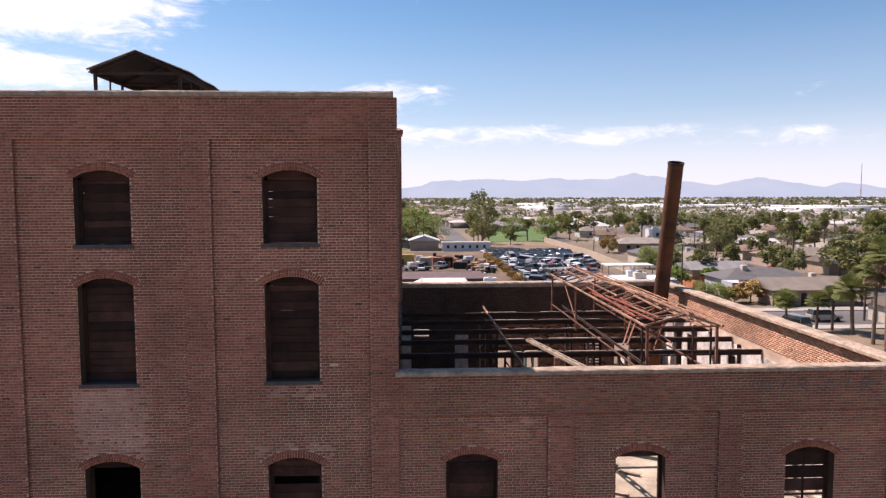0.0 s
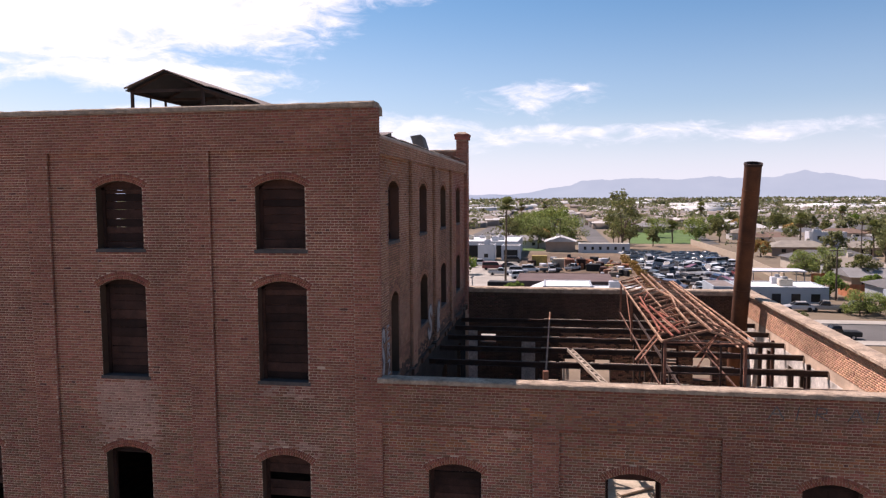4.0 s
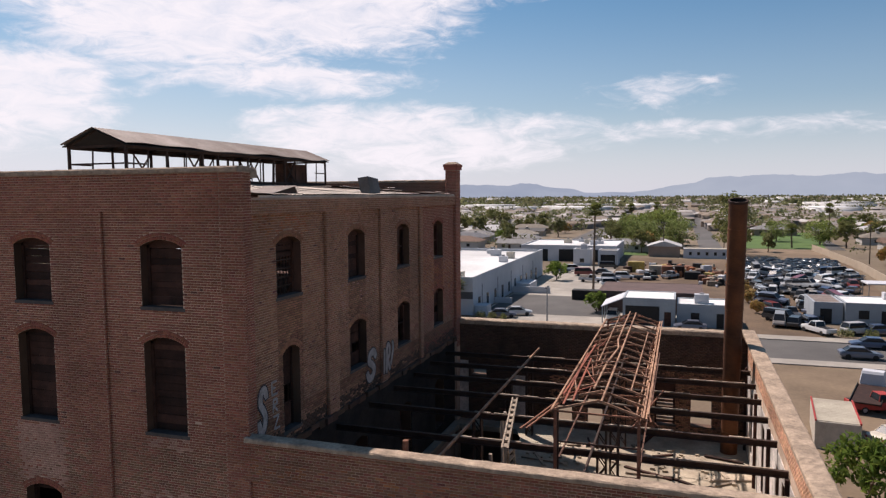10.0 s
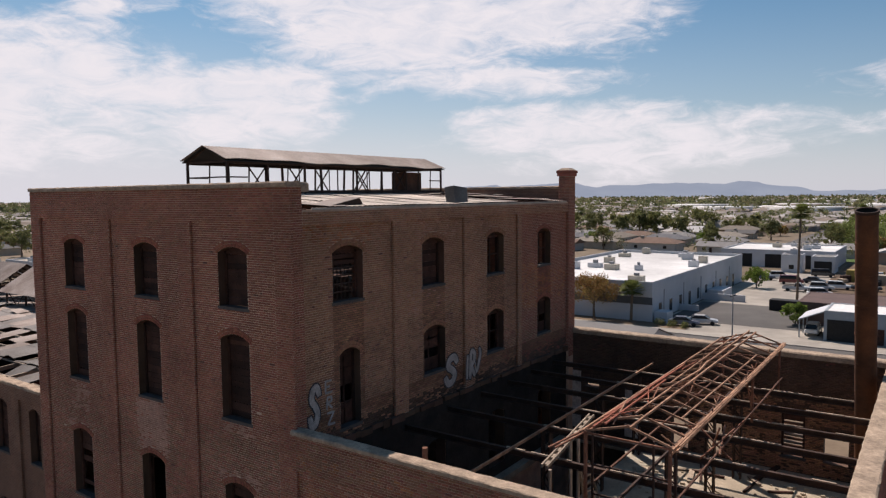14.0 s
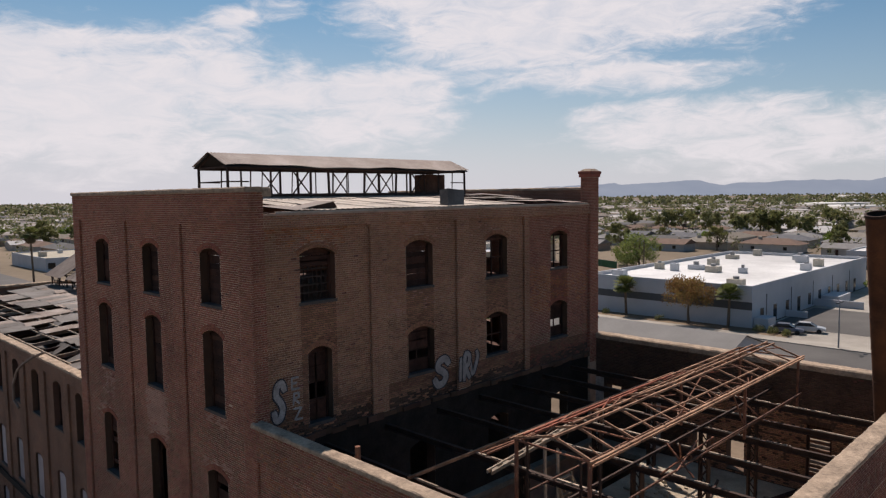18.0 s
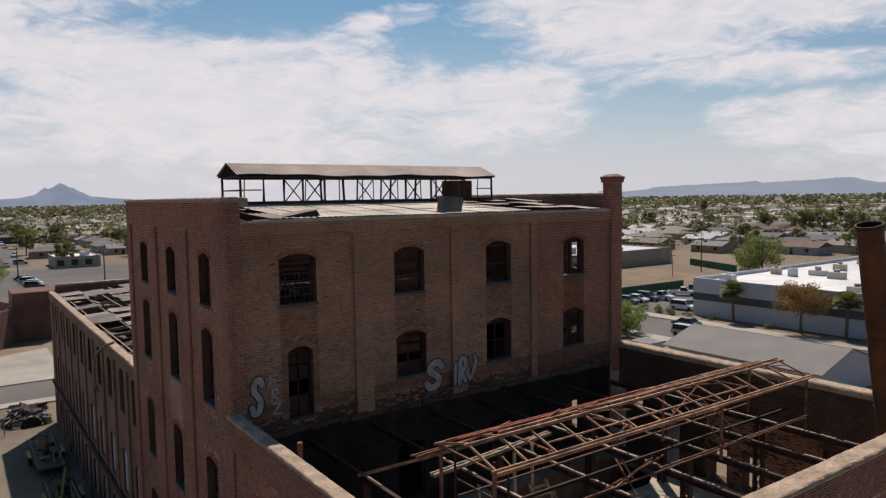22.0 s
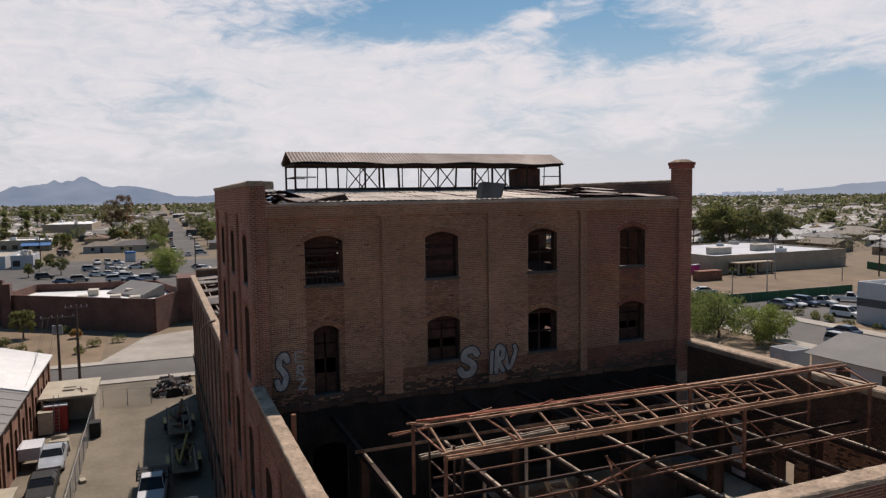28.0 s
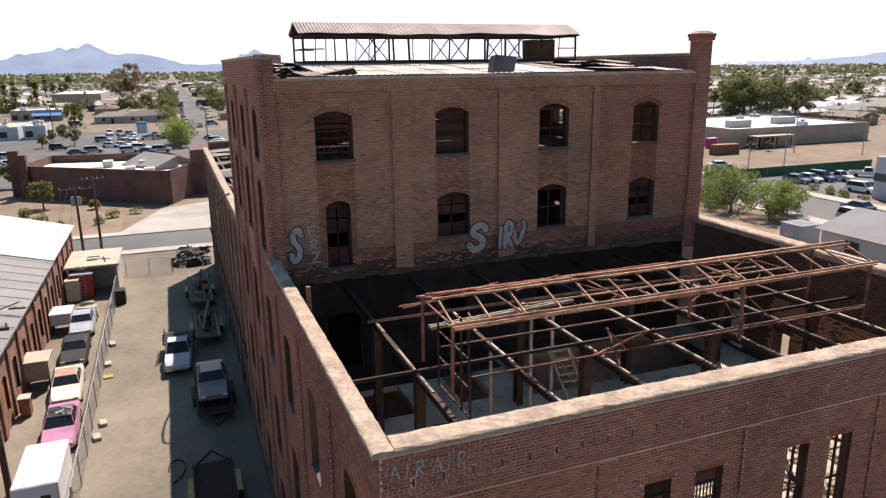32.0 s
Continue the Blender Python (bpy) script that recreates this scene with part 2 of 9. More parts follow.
def brick_pattern(name, base, mortar, k=1.0):
    """Brick bond as a surface for walls that stay far off; runs along x + y and z."""
    mt = bpy.data.materials.new(name)
    mt.use_nodes = True
    nt = mt.node_tree
    N, L = nt.nodes.new, nt.links.new
    bs = nt.nodes["Principled BSDF"]
    bs.inputs["Roughness"].default_value = 0.9
    geo = N("ShaderNodeNewGeometry")
    sep = N("ShaderNodeSeparateXYZ")
    L(geo.outputs["Position"], sep.inputs[0])
    ad = N("ShaderNodeMath")
    L(sep.outputs[0], ad.inputs[0])
    L(sep.outputs[1], ad.inputs[1])
    cb = N("ShaderNodeCombineXYZ")
    L(ad.outputs[0], cb.inputs[0])
    L(sep.outputs[2], cb.inputs[1])
    br = N("ShaderNodeTexBrick")
    br.inputs["Scale"].default_value = 1.0
    br.inputs["Brick Width"].default_value = 0.215 * k
    br.inputs["Row Height"].default_value = 0.072 * k
    br.inputs["Mortar Size"].default_value = 0.009 * k
    br.inputs["Mortar Smooth"].default_value = 0.2
    br.inputs["Color1"].default_value = (*base, 1)
    br.inputs["Color2"].default_value = (*[c * 0.68 for c in base], 1)
    br.inputs["Mortar"].default_value = (*mortar, 1)
    L(cb.outputs[0], br.inputs["Vector"])
    n = N("ShaderNodeTexNoise")
    n.inputs["Scale"].default_value = 0.5
    n.inputs["Detail"].default_value = 6
    L(geo.outputs["Position"], n.inputs["Vector"])
    s = N("ShaderNodeMapRange")
    s.inputs["From Min"].default_value = 0.3
    s.inputs["From Max"].default_value = 0.7
    s.inputs["To Min"].default_value = 0.7
    s.inputs["To Max"].default_value = 1.25
    L(n.outputs[0], s.inputs["Value"])
    ms = N("ShaderNodeMix")
    ms.data_type, ms.blend_type = "RGBA", "MULTIPLY"
    ms.inputs["Factor"].default_value = 1.0
    L(br.outputs[0], ms.inputs[6])
    L(s.outputs[0], ms.inputs[7])
    L(ms.outputs[2], bs.inputs["Base Color"])
    bp = N("ShaderNodeBump")
    bp.inputs["Strength"].default_value = 0.5
    bp.inputs["Distance"].default_value = 0.01
    bp.invert = True
    L(br.outputs["Fac"], bp.inputs["Height"])
    L(bp.outputs[0], bs.inputs["Normal"])
    return mt


# Emission stands in for distance haze: the backdrop glows bluish instead of being lit.
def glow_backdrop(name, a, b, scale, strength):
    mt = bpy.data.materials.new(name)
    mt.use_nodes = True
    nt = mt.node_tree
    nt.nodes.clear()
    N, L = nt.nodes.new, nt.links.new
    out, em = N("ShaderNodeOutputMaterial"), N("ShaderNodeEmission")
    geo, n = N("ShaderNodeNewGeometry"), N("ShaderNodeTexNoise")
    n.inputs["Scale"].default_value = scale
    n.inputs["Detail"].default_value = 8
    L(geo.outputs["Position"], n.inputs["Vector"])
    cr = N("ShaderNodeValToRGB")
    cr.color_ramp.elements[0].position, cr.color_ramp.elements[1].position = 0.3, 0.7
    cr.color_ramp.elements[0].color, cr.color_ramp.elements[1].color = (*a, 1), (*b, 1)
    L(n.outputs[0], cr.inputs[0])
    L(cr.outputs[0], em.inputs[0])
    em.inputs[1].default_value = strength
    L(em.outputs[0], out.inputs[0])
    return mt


M = {}
M["brick_red"] = material("red_brick", (0.35, 0.127, 0.08), 0.9, var=0.12, scale=1.3, fine=60, bump=0.3, island=0.22, hue=0.009, stain=0.28, coord="World")
M["brick_tan"] = material("weathered_tan_brick", (0.38, 0.186, 0.11), 0.92, var=0.14, scale=1.3, fine=60, bump=0.3, island=0.2, hue=0.009, stain=0.28, coord="World")
M["brick_dark"] = material("dark_red_brick", (0.31, 0.113, 0.075), 0.9, var=0.14, scale=1.3, fine=60, bump=0.3, island=0.2, hue=0.008, stain=0.22, coord="World")
M["brick_brown_mix"] = material("tan_brown_brick", (0.285, 0.135, 0.08), 0.92, var=0.14, scale=1.3, fine=60, bump=0.3, island=0.2, hue=0.009, stain=0.25, coord="World")
M["brick_burnt"] = material("burnt_purple_brick", (0.17, 0.065, 0.05), 0.88, var=0.2, scale=1.3, fine=60, bump=0.3, island=0.3, hue=0.01, coord="World")
M["brick_washed"] = material("limewashed_brick", (0.43, 0.225, 0.165), 0.95, var=0.25, scale=1.6, fine=50, bump=0.4, island=0.12, stain=0.2, coord="World")
M["brick_rust"] = material("rust_stained_brick", (0.40, 0.15, 0.07), 0.9, var=0.18, scale=1.3, fine=60, bump=0.3, island=0.18, hue=0.01, stain=0.25, coord="World")
# lit variant of the brick: sunlight put into a lighter orange
M["brick_sunlit"] = material("sunlit_orange_brick", (0.50, 0.27, 0.165), 0.9, var=0.25, scale=1.3, fine=60, bump=0.3, island=0.25, hue=0.01, stain=0.3, coord="World")
M["mortar"] = material("lime_mortar", (0.65, 0.47, 0.34), 0.95, var=0.25, scale=2.0, fine=50, bump=0.3, stain=0.3, coord="World")
M["brick_single"] = material("dark_red_single_brick", (0.32, 0.13, 0.085), 0.9, var=0.14, scale=1.3, fine=60, bump=0.3, objvar=0.2, hue=0.008, stain=0.2, coord="World")
# darker brick: soot, plus the shade of recesses and inner walls
M["brick_soot_shade"] = material("soot_and_shade_brick", (0.12, 0.068, 0.046), 0.92, var=0.3, scale=0.9, fine=60, bump=0.3, island=0.22, hue=0.01, stain=0.4, coord="World")
M["paint_far"] = material("car_paint_far", (1, 1, 1), 0.4, var=0.08, scale=1, fine=6, bump=0, spec=0.4, ramp=[(0.66, 0.66, 0.65), (0.035, 0.035, 0.035), (0.40, 0.40, 0.40), (0.68, 0.68, 0.66), (0.06, 0.06, 0.06), (0.27, 0.26, 0.25), (0.62, 0.62, 0.60), (0.03, 0.03, 0.03), (0.45, 0.45, 0.45)])
# near-black masonry for grimy courses and for painted-in deep shade
M["grime_shade"] = material("grime_and_shade_masonry", (0.032, 0.026, 0.022), 0.95, var=0.45, scale=1.2, fine=12, bump=0.4, stain=0.4, coord="World")
M["char_shade"] = material("char_and_shade_floor", (0.036, 0.028, 0.022), 0.95, var=0.4, scale=1.0, fine=14, bump=0.5, stain=0.4, coord="World")
M["mortar_dark"] = material("sooty_mortar", (0.54, 0.37, 0.27), 0.95, var=0.25, scale=2.0, fine=50, bump=0.3, stain=0.3, coord="World")
M["mortar_brown"] = material("dark_brown_mortar", (0.13, 0.085, 0.06), 0.95, var=0.3, scale=2.0, fine=50, bump=0.3, stain=0.35, coord="World")
M["brick_far"] = brick_pattern("brick_bond", (0.26, 0.112, 0.066), (0.33, 0.22, 0.155))
M["brick_wing"] = brick_pattern("dark_wing_brick_bond", (0.20, 0.088, 0.05), (0.26, 0.17, 0.115))
M["brick_brown"] = brick_pattern("brown_brick_bond", (0.145, 0.06, 0.042), (0.15, 0.095, 0.072), 1.4)
M["cap"] = material("worn_concrete_coping", (0.42, 0.315, 0.225), 0.95, var=0.3, scale=9, fine=40, bump=0.9, dist=0.02, stain=0.3, coord="World")
M["floor_in"] = material("dusty_concrete_floor", (0.45, 0.375, 0.275), 0.95, var=0.35, scale=0.8, fine=14, bump=0.4, stain=0.35, coord="World")
M["plaster"] = material("peeling_plaster", (0.70, 0.63, 0.56), 0.95, var=0.4, scale=1.5, fine=12, bump=0.4, stain=0.4, coord="World")
M["steel"] = material("dark_rusted_steel", (0.06, 0.036, 0.027), 0.8, 0.2, var=0.4, scale=2.2, fine=30, bump=0.4, coord="World")
M["rust"] = material("red_rust_steel", (0.27, 0.125, 0.075), 0.85, 0.1, var=0.4, scale=2.0, fine=30, bump=0.4, coord="World", dark=(0.13, 0.055, 0.035))
M["rust_red"] = material("red_primed_steel", (0.31, 0.095, 0.055), 0.85, 0.05, var=0.4, scale=2.0, fine=30, bump=0.4, coord="World", dark=(0.15, 0.055, 0.035))
M["rust_dark"] = material("dark_brown_rust", (0.15, 0.072, 0.045), 0.85, 0.1, var=0.4, scale=2.0, fine=30, bump=0.4, coord="World", dark=(0.07, 0.036, 0.025))
# rust lightened to carry the sun on the roof members' tops
M["rust_pale"] = material("sunlit_rusted_angle_iron", (0.42, 0.245, 0.15), 0.85, 0.05, var=0.4, scale=2.0, fine=30, bump=0.4, coord="World", dark=(0.12, 0.058, 0.036))
M["stack"] = material("rusted_stack_plate", (0.15, 0.058, 0.024), 0.8, 0.05, var=0.35, scale=0.9, fine=20, bump=0.4, stain=0.35, coord="World", dark=(0.07, 0.03, 0.016))
M["wood"] = material("grey_weathered_wood", (0.34, 0.27, 0.20), 0.9, var=0.35, scale=3, fine=45, bump=0.4, objvar=0.3)
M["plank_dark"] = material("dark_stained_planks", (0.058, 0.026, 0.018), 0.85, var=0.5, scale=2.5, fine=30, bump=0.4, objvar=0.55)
M["tin"] = material("rusty_corrugated_tin", (0.27, 0.225, 0.195), 0.7, 0.15, var=0.35, scale=0.6, fine=12, bump=0.2, stain=0.35, coord="World", dark=(0.17, 0.12, 0.092))
M["tin_grey"] = material("dull_grey_tin", (0.185, 0.17, 0.155), 0.75, 0.1, var=0.35, scale=0.6, fine=12, bump=0.2, stain=0.4, coord="World", dark=(0.12, 0.10, 0.085))
M["tin_pale"] = material("bleached_tin_sheet", (0.52, 0.44, 0.36), 0.75, 0.05, var=0.3, scale=0.5, fine=10, bump=0.2, stain=0.35, coord="World")
M["sill"] = material("grey_stone_sill", (0.095, 0.083, 0.076), 0.9, var=0.3, scale=3, fine=30)
M["paint_white"] = material("white_spray_paint", (0.34, 0.31, 0.29), 0.7, var=0.35, scale=3, fine=30, coord="World")
M["paint_grey"] = material("grey_spray_paint", (0.165, 0.15, 0.14), 0.75, var=0.4, scale=3, fine=30, coord="World")
M["paint_chalk"] = material("chalky_grey_paint", (0.36, 0.335, 0.32), 0.8, var=0.4, scale=5, fine=30, coord="World")
M["board_white"] = material("whitewashed_board", (0.40, 0.36, 0.36), 0.85, var=0.25, scale=1.2, fine=20, objvar=0.15)
M["ground"] = material("dry_desert_ground", (0.20, 0.152, 0.10), 0.95, var=0.3, scale=0.012, fine=0.35, bump=0.0, stain=0.25, coord="World")
M["dirt"] = material("pale_dirt", (0.21, 0.15, 0.096), 0.95, var=0.25, scale=0.15, fine=2.5, bump=0.2, stain=0.25, coord="World")
M["yard"] = material("worn_alley_paving", (0.185, 0.155, 0.112), 0.92, var=0.25, scale=0.22, fine=3, bump=0.2, stain=0.35, coord="World")
M["asphalt"] = material("sunbleached_asphalt", (0.115, 0.107, 0.098), 0.92, var=0.2, scale=0.12, fine=5, bump=0.15, stain=0.25, coord="World")
M["pave"] = material("pale_concrete_pavement", (0.35, 0.315, 0.265), 0.9, var=0.18, scale=0.3, fine=6, bump=0.1, stain=0.2, coord="World")
M["junk_dirt"] = material("oily_scrapyard_dirt", (0.155, 0.105, 0.066), 0.95, var=0.35, scale=0.12, fine=2.5, bump=0.3, stain=0.3, coord="World")
M["grass"] = material("watered_lawn", (0.08, 0.135, 0.035), 0.95, var=0.35, scale=0.06, fine=1.2, bump=0.2, coord="World")
M["white_roof"] = material("white_roof_coating", (0.70, 0.69, 0.66), 0.8, var=0.16, scale=0.12, fine=2, stain=0.28, coord="World")
M["white_wall"] = material("white_painted_block", (0.50, 0.505, 0.52), 0.85, var=0.08, scale=0.3, fine=5, stain=0.1, coord="World")
M["dark_band"] = material("charcoal_band", (0.09, 0.095, 0.10), 0.8, var=0.15, scale=0.5)
M["tan_wall"] = material("tan_stucco", (0.38, 0.305, 0.225), 0.9, var=0.12, scale=0.4, fine=6, coord="World")
M["blue_wall"] = material("grey_blue_stucco", (0.30, 0.33, 0.35), 0.9, var=0.12, scale=0.4, fine=6, coord="World")
M["stucco"] = material("house_stucco", (1, 1, 1), 0.9, var=0.12, scale=0.5, fine=6, objvar=2, ramp=[(0.42, 0.36, 0.29), (0.48, 0.45, 0.41), (0.32, 0.24, 0.17), (0.44, 0.42, 0.39), (0.34, 0.25, 0.19), (0.34, 0.35, 0.35)])
M["shingle"] = material("house_roofing", (1, 1, 1), 0.9, var=0.18, scale=0.5, fine=8, objvar=2, ramp=[(0.19, 0.16, 0.125), (0.13, 0.13, 0.135), (0.24, 0.21, 0.17), (0.45, 0.435, 0.415), (0.17, 0.11, 0.08), (0.21, 0.20, 0.19), (0.11, 0.105, 0.10)])
M["far_build"] = material("far_roofs_and_walls", (1, 1, 1), 0.9, var=0.1, scale=0.05, fine=1, ramp=[(0.16, 0.12, 0.09), (0.24, 0.22, 0.20), (0.10, 0.10, 0.10), (0.22, 0.17, 0.125), (0.48, 0.46, 0.43), (0.15, 0.11, 0.08), (0.30, 0.27, 0.24)], coord="World")
M["roof_grey"] = material("grey_felt_roof", (0.21, 0.20, 0.185), 0.9, var=0.12, scale=0.3, fine=5, stain=0.12, coord="World")
M["roof_rust"] = material("brown_metal_roof", (0.115, 0.075, 0.065), 0.8, var=0.25, scale=0.4, fine=5, coord="World")
M["roof_beige"] = material("beige_hut_roof", (0.38, 0.335, 0.255), 0.85, var=0.2, scale=0.6, fine=8, coord="World")
M["paint"] = material("car_paint", (1, 1, 1), 0.35, 0.0, var=0.08, scale=1, fine=6, bump=0, objvar=2, coat=0.4, spec=0.5,
                      ramp=[(0.64, 0.64, 0.63), (0.035, 0.035, 0.035), (0.34, 0.34, 0.34), (0.62, 0.62, 0.61), (0.10, 0.11, 0.14), (0.06, 0.06, 0.06), (0.24, 0.22, 0.20), (0.58, 0.57, 0.55), (0.03, 0.03, 0.03), (0.30, 0.26, 0.21), (0.20, 0.035, 0.03), (0.05, 0.075, 0.13), (0.64, 0.63, 0.61), (0.44, 0.43, 0.42), (0.14, 0.12, 0.10)])
M["silver_paint"] = material("dull_silver_paint", (0.33, 0.35, 0.37), 0.45, 0.2, var=0.25, scale=1.2, fine=8, bump=0, coat=0.2)
M["burnt_paint"] = material("sunburnt_roof_paint", (0.36, 0.22, 0.15), 0.8, var=0.3, scale=3, fine=20)
M["deck_tan"] = material("weathered_tan_planks", (0.17, 0.128, 0.08), 0.9, var=0.3, scale=1.5, fine=16, stain=0.3)
M["glass"] = material("dark_tinted_glass", (0.012, 0.013, 0.014), 0.22, var=0.1, bump=0, spec=0.4)
M["tyre"] = material("black_rubber", (0.02, 0.02, 0.02), 0.85, var=0.2)
M["rim"] = material("dull_alloy", (0.32, 0.32, 0.33), 0.4, 0.7, var=0.2)
M["lamp_glass"] = material("clear_lamp_lens", (0.6, 0.58, 0.52), 0.2, var=0.1, bump=0)
M["chrome"] = material("worn_chrome", (0.5, 0.5, 0.5), 0.25, 0.9, var=0.15, bump=0)
M["bark"] = material("grey_brown_bark", (0.16, 0.115, 0.08), 0.95, var=0.35, scale=3, fine=20, bump=0.5)
M["leaf"] = material("olive_leaves", (0.185, 0.19, 0.07), 0.75, var=0.3, scale=0.7, fine=4, bump=0, island=0.45, hue=0.03, glow=0.4)
M["leaf_dry"] = material("ochre_leaves", (0.42, 0.27, 0.09), 0.8, var=0.35, scale=0.7, fine=4, bump=0, island=0.4, hue=0.03, glow=0.3)
M["leaf_bright"] = material("bright_mesquite_leaves", (0.16, 0.225, 0.045), 0.75, var=0.3, scale=0.7, fine=4, bump=0, island=0.4, hue=0.02, glow=0.4)
M["leaf_ochre"] = material("brownish_ochre_leaves", (0.33, 0.205, 0.075), 0.8, var=0.35, scale=0.7, fine=4, bump=0, island=0.4, hue=0.03, glow=0.25)
M["leaf_mesquite"] = material("feathery_mesquite_leaves", (0.20, 0.24, 0.06), 0.75, var=0.3, scale=0.7, fine=4, bump=0, island=0.4, hue=0.02, glow=0.4)
M["leaf_brown"] = material("brown_eucalyptus_leaves", (0.21, 0.145, 0.075), 0.8, var=0.3, scale=0.5, fine=4, bump=0, island=0.4, hue=0.03, glow=0.35)
M["brown_paint"] = material("faded_brown_car_paint", (0.17, 0.13, 0.115), 0.4, var=0.2, scale=1.0, fine=12, coat=0.2)
M["magenta"] = material("magenta_plastic", (0.52, 0.05, 0.22), 0.6, var=0.15, scale=1.0)
M["paint_edge"] = material("dark_spray_outline", (0.05, 0.045, 0.05), 0.75, var=0.3, scale=3, fine=30, coord="World")
M["leaf_far"] = material("hazy_distant_foliage", (0.185, 0.19, 0.09), 0.9, var=0.35, scale=0.02, fine=0.3, bump=0, island=0.4, hue=0.035, coord="World", glow=0.45)
M["palm"] = material("palm_fronds", (0.18, 0.20, 0.06), 0.7, var=0.3, scale=1, fine=6, bump=0, island=0.3, hue=0.02, glow=0.4)
M["palm_dry"] = material("dead_palm_skirt", (0.23, 0.16, 0.085), 0.9, var=0.3, scale=2, fine=10, island=0.3)
M["pole"] = material("creosoted_pole", (0.10, 0.072, 0.052), 0.9, var=0.3, scale=3, fine=20)
M["wire"] = material("galvanised_wire", (0.30, 0.30, 0.30), 0.6, 0.5, var=0.2, bump=0)
M["black"] = material("black_metal", (0.025, 0.024, 0.023), 0.7, 0.2, var=0.3)
M["box_beige"] = material("beige_sheet_metal", (0.46, 0.41, 0.335), 0.7, var=0.18, scale=1.5, fine=10)
M["red_paint"] = material("faded_red_paint", (0.38, 0.045, 0.035), 0.6, var=0.25, scale=1.5, fine=12)
M["yellow_paint"] = material("yellow_machine_paint", (0.34, 0.24, 0.06), 0.6, var=0.25, scale=1.5, fine=12)
M["pink_paint"] = material("faded_pink_paint", (0.40, 0.165, 0.255), 0.5, var=0.25, scale=1.0, fine=12, coat=0.2)
M["cream_paint"] = material("cream_paint", (0.60, 0.53, 0.42), 0.45, var=0.2, scale=1.0, fine=12, coat=0.2)
M["orange_board"] = material("orange_boarding", (0.40, 0.15, 0.07), 0.85, var=0.25, scale=1.5, fine=14)
M["blue_paint"] = material("blue_awning", (0.05, 0.16, 0.36), 0.7, var=0.2)
M["green_net"] = material("green_fence_netting", (0.045, 0.12, 0.06), 0.9, var=0.2, scale=0.5)
# ridges and far towers with the haze put into a glowing colour
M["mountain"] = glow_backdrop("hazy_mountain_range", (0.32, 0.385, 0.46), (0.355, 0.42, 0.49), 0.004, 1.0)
M["mountain_mid"] = glow_backdrop("haze_blue_grey_ridge", (0.265, 0.325, 0.41), (0.315, 0.375, 0.455), 0.004, 1.0)
M["mountain_near"] = glow_backdrop("haze_blue_slopes", (0.20, 0.26, 0.35), (0.27, 0.33, 0.42), 0.006, 1.0)
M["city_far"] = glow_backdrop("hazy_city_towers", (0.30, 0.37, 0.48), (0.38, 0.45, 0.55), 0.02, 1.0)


# ---- mesh helpers ----
def bmnew():
    return bmesh.new()


def part(name, bm, mat, parent=None, label="", smooth=False):
    me = bpy.data.meshes.new(name)
    bm.to_mesh(me)
    bm.free()
    if mat:
        me.materials.append(M[mat])
    if smooth:
        for p in me.polygons:
            p.use_smooth = True
    ob = new(name, me)
    if parent:
        ob.parent = parent
    if label:
        ob["label"] = label
    return ob


def empty(name, label="", category="", group="", kind="", at=None):
    ob = new(name)
    if at is not None:
        ob.matrix_world = at
    return tagged(ob, label, category, group, kind)


def arrays(name, verts, faces, mat, parent=None, kind="", label=""):
    """One mesh object from numpy vertices and equal-sized faces."""
    me = bpy.data.meshes.new(name)
    v = np.asarray(verts, dtype=np.float32).reshape(-1, 3)
    f = np.asarray(faces, dtype=np.int32)
    n, k = f.shape
    me.vertices.add(len(v))
    me.vertices.foreach_set("co", v.ravel())
    me.loops.add(n * k)
    me.loops.foreach_set("vertex_index", f.ravel())
    me.polygons.add(n)
    me.polygons.foreach_set("loop_start", np.arange(0, n * k, k, dtype=np.int32))
    me.update(calc_edges=True)
    me.validate()
    me.materials.append(M[mat])
    ob = new(name, me)
    if parent:
        ob.parent = parent
    return tagged(ob, label, "", "", kind)


def box(bm, x0, x1, y0, y1, z0, z1, bevel=0.0):
    vs = [bm.verts.new(p) for p in ((x0, y0, z0), (x1, y0, z0), (x1, y1, z0), (x0, y1, z0), (x0, y0, z1), (x1, y0, z1), (x1, y1, z1), (x0, y1, z1))]
    fs = [bm.faces.new([vs[i] for i in q]) for q in ((3, 2, 1, 0), (4, 5, 6, 7), (0, 1, 5, 4), (1, 2, 6, 5), (2, 3, 7, 6), (3, 0, 4, 7))]
    if bevel:
        es = list({e for f in fs for e in f.edges})
        bmesh.ops.bevel(bm, geom=es, offset=bevel, segments=1, affect="EDGES")
    return vs


def hexa(bm, pts):
    """A six-sided solid from its bottom four and top four corners."""
    vs = [bm.verts.new(p) for p in pts]
    for q in ((3, 2, 1, 0), (4, 5, 6, 7), (0, 1, 5, 4), (1, 2, 6, 5), (2, 3, 7, 6), (3, 0, 4, 7)):
        bm.faces.new([vs[i] for i in q])
    return vs


def beam(bm, p, q, w, h=None, up=(0, 0, 1)):
    """A square bar from p to q."""
    p, q = Vector(p), Vector(q)
    h = h or w
    d = (q - p).normalized()
    u = Vector(up)
    if abs(d.dot(u)) > 0.98:
        u = Vector((1, 0, 0))
    s = d.cross(u).normalized() * w / 2
    u = s.cross(d).normalized() * h / 2
    hexa(bm, [p - s - u, p + s - u, p + s + u, p - s + u, q - s - u, q + s - u, q + s + u, q - s + u])


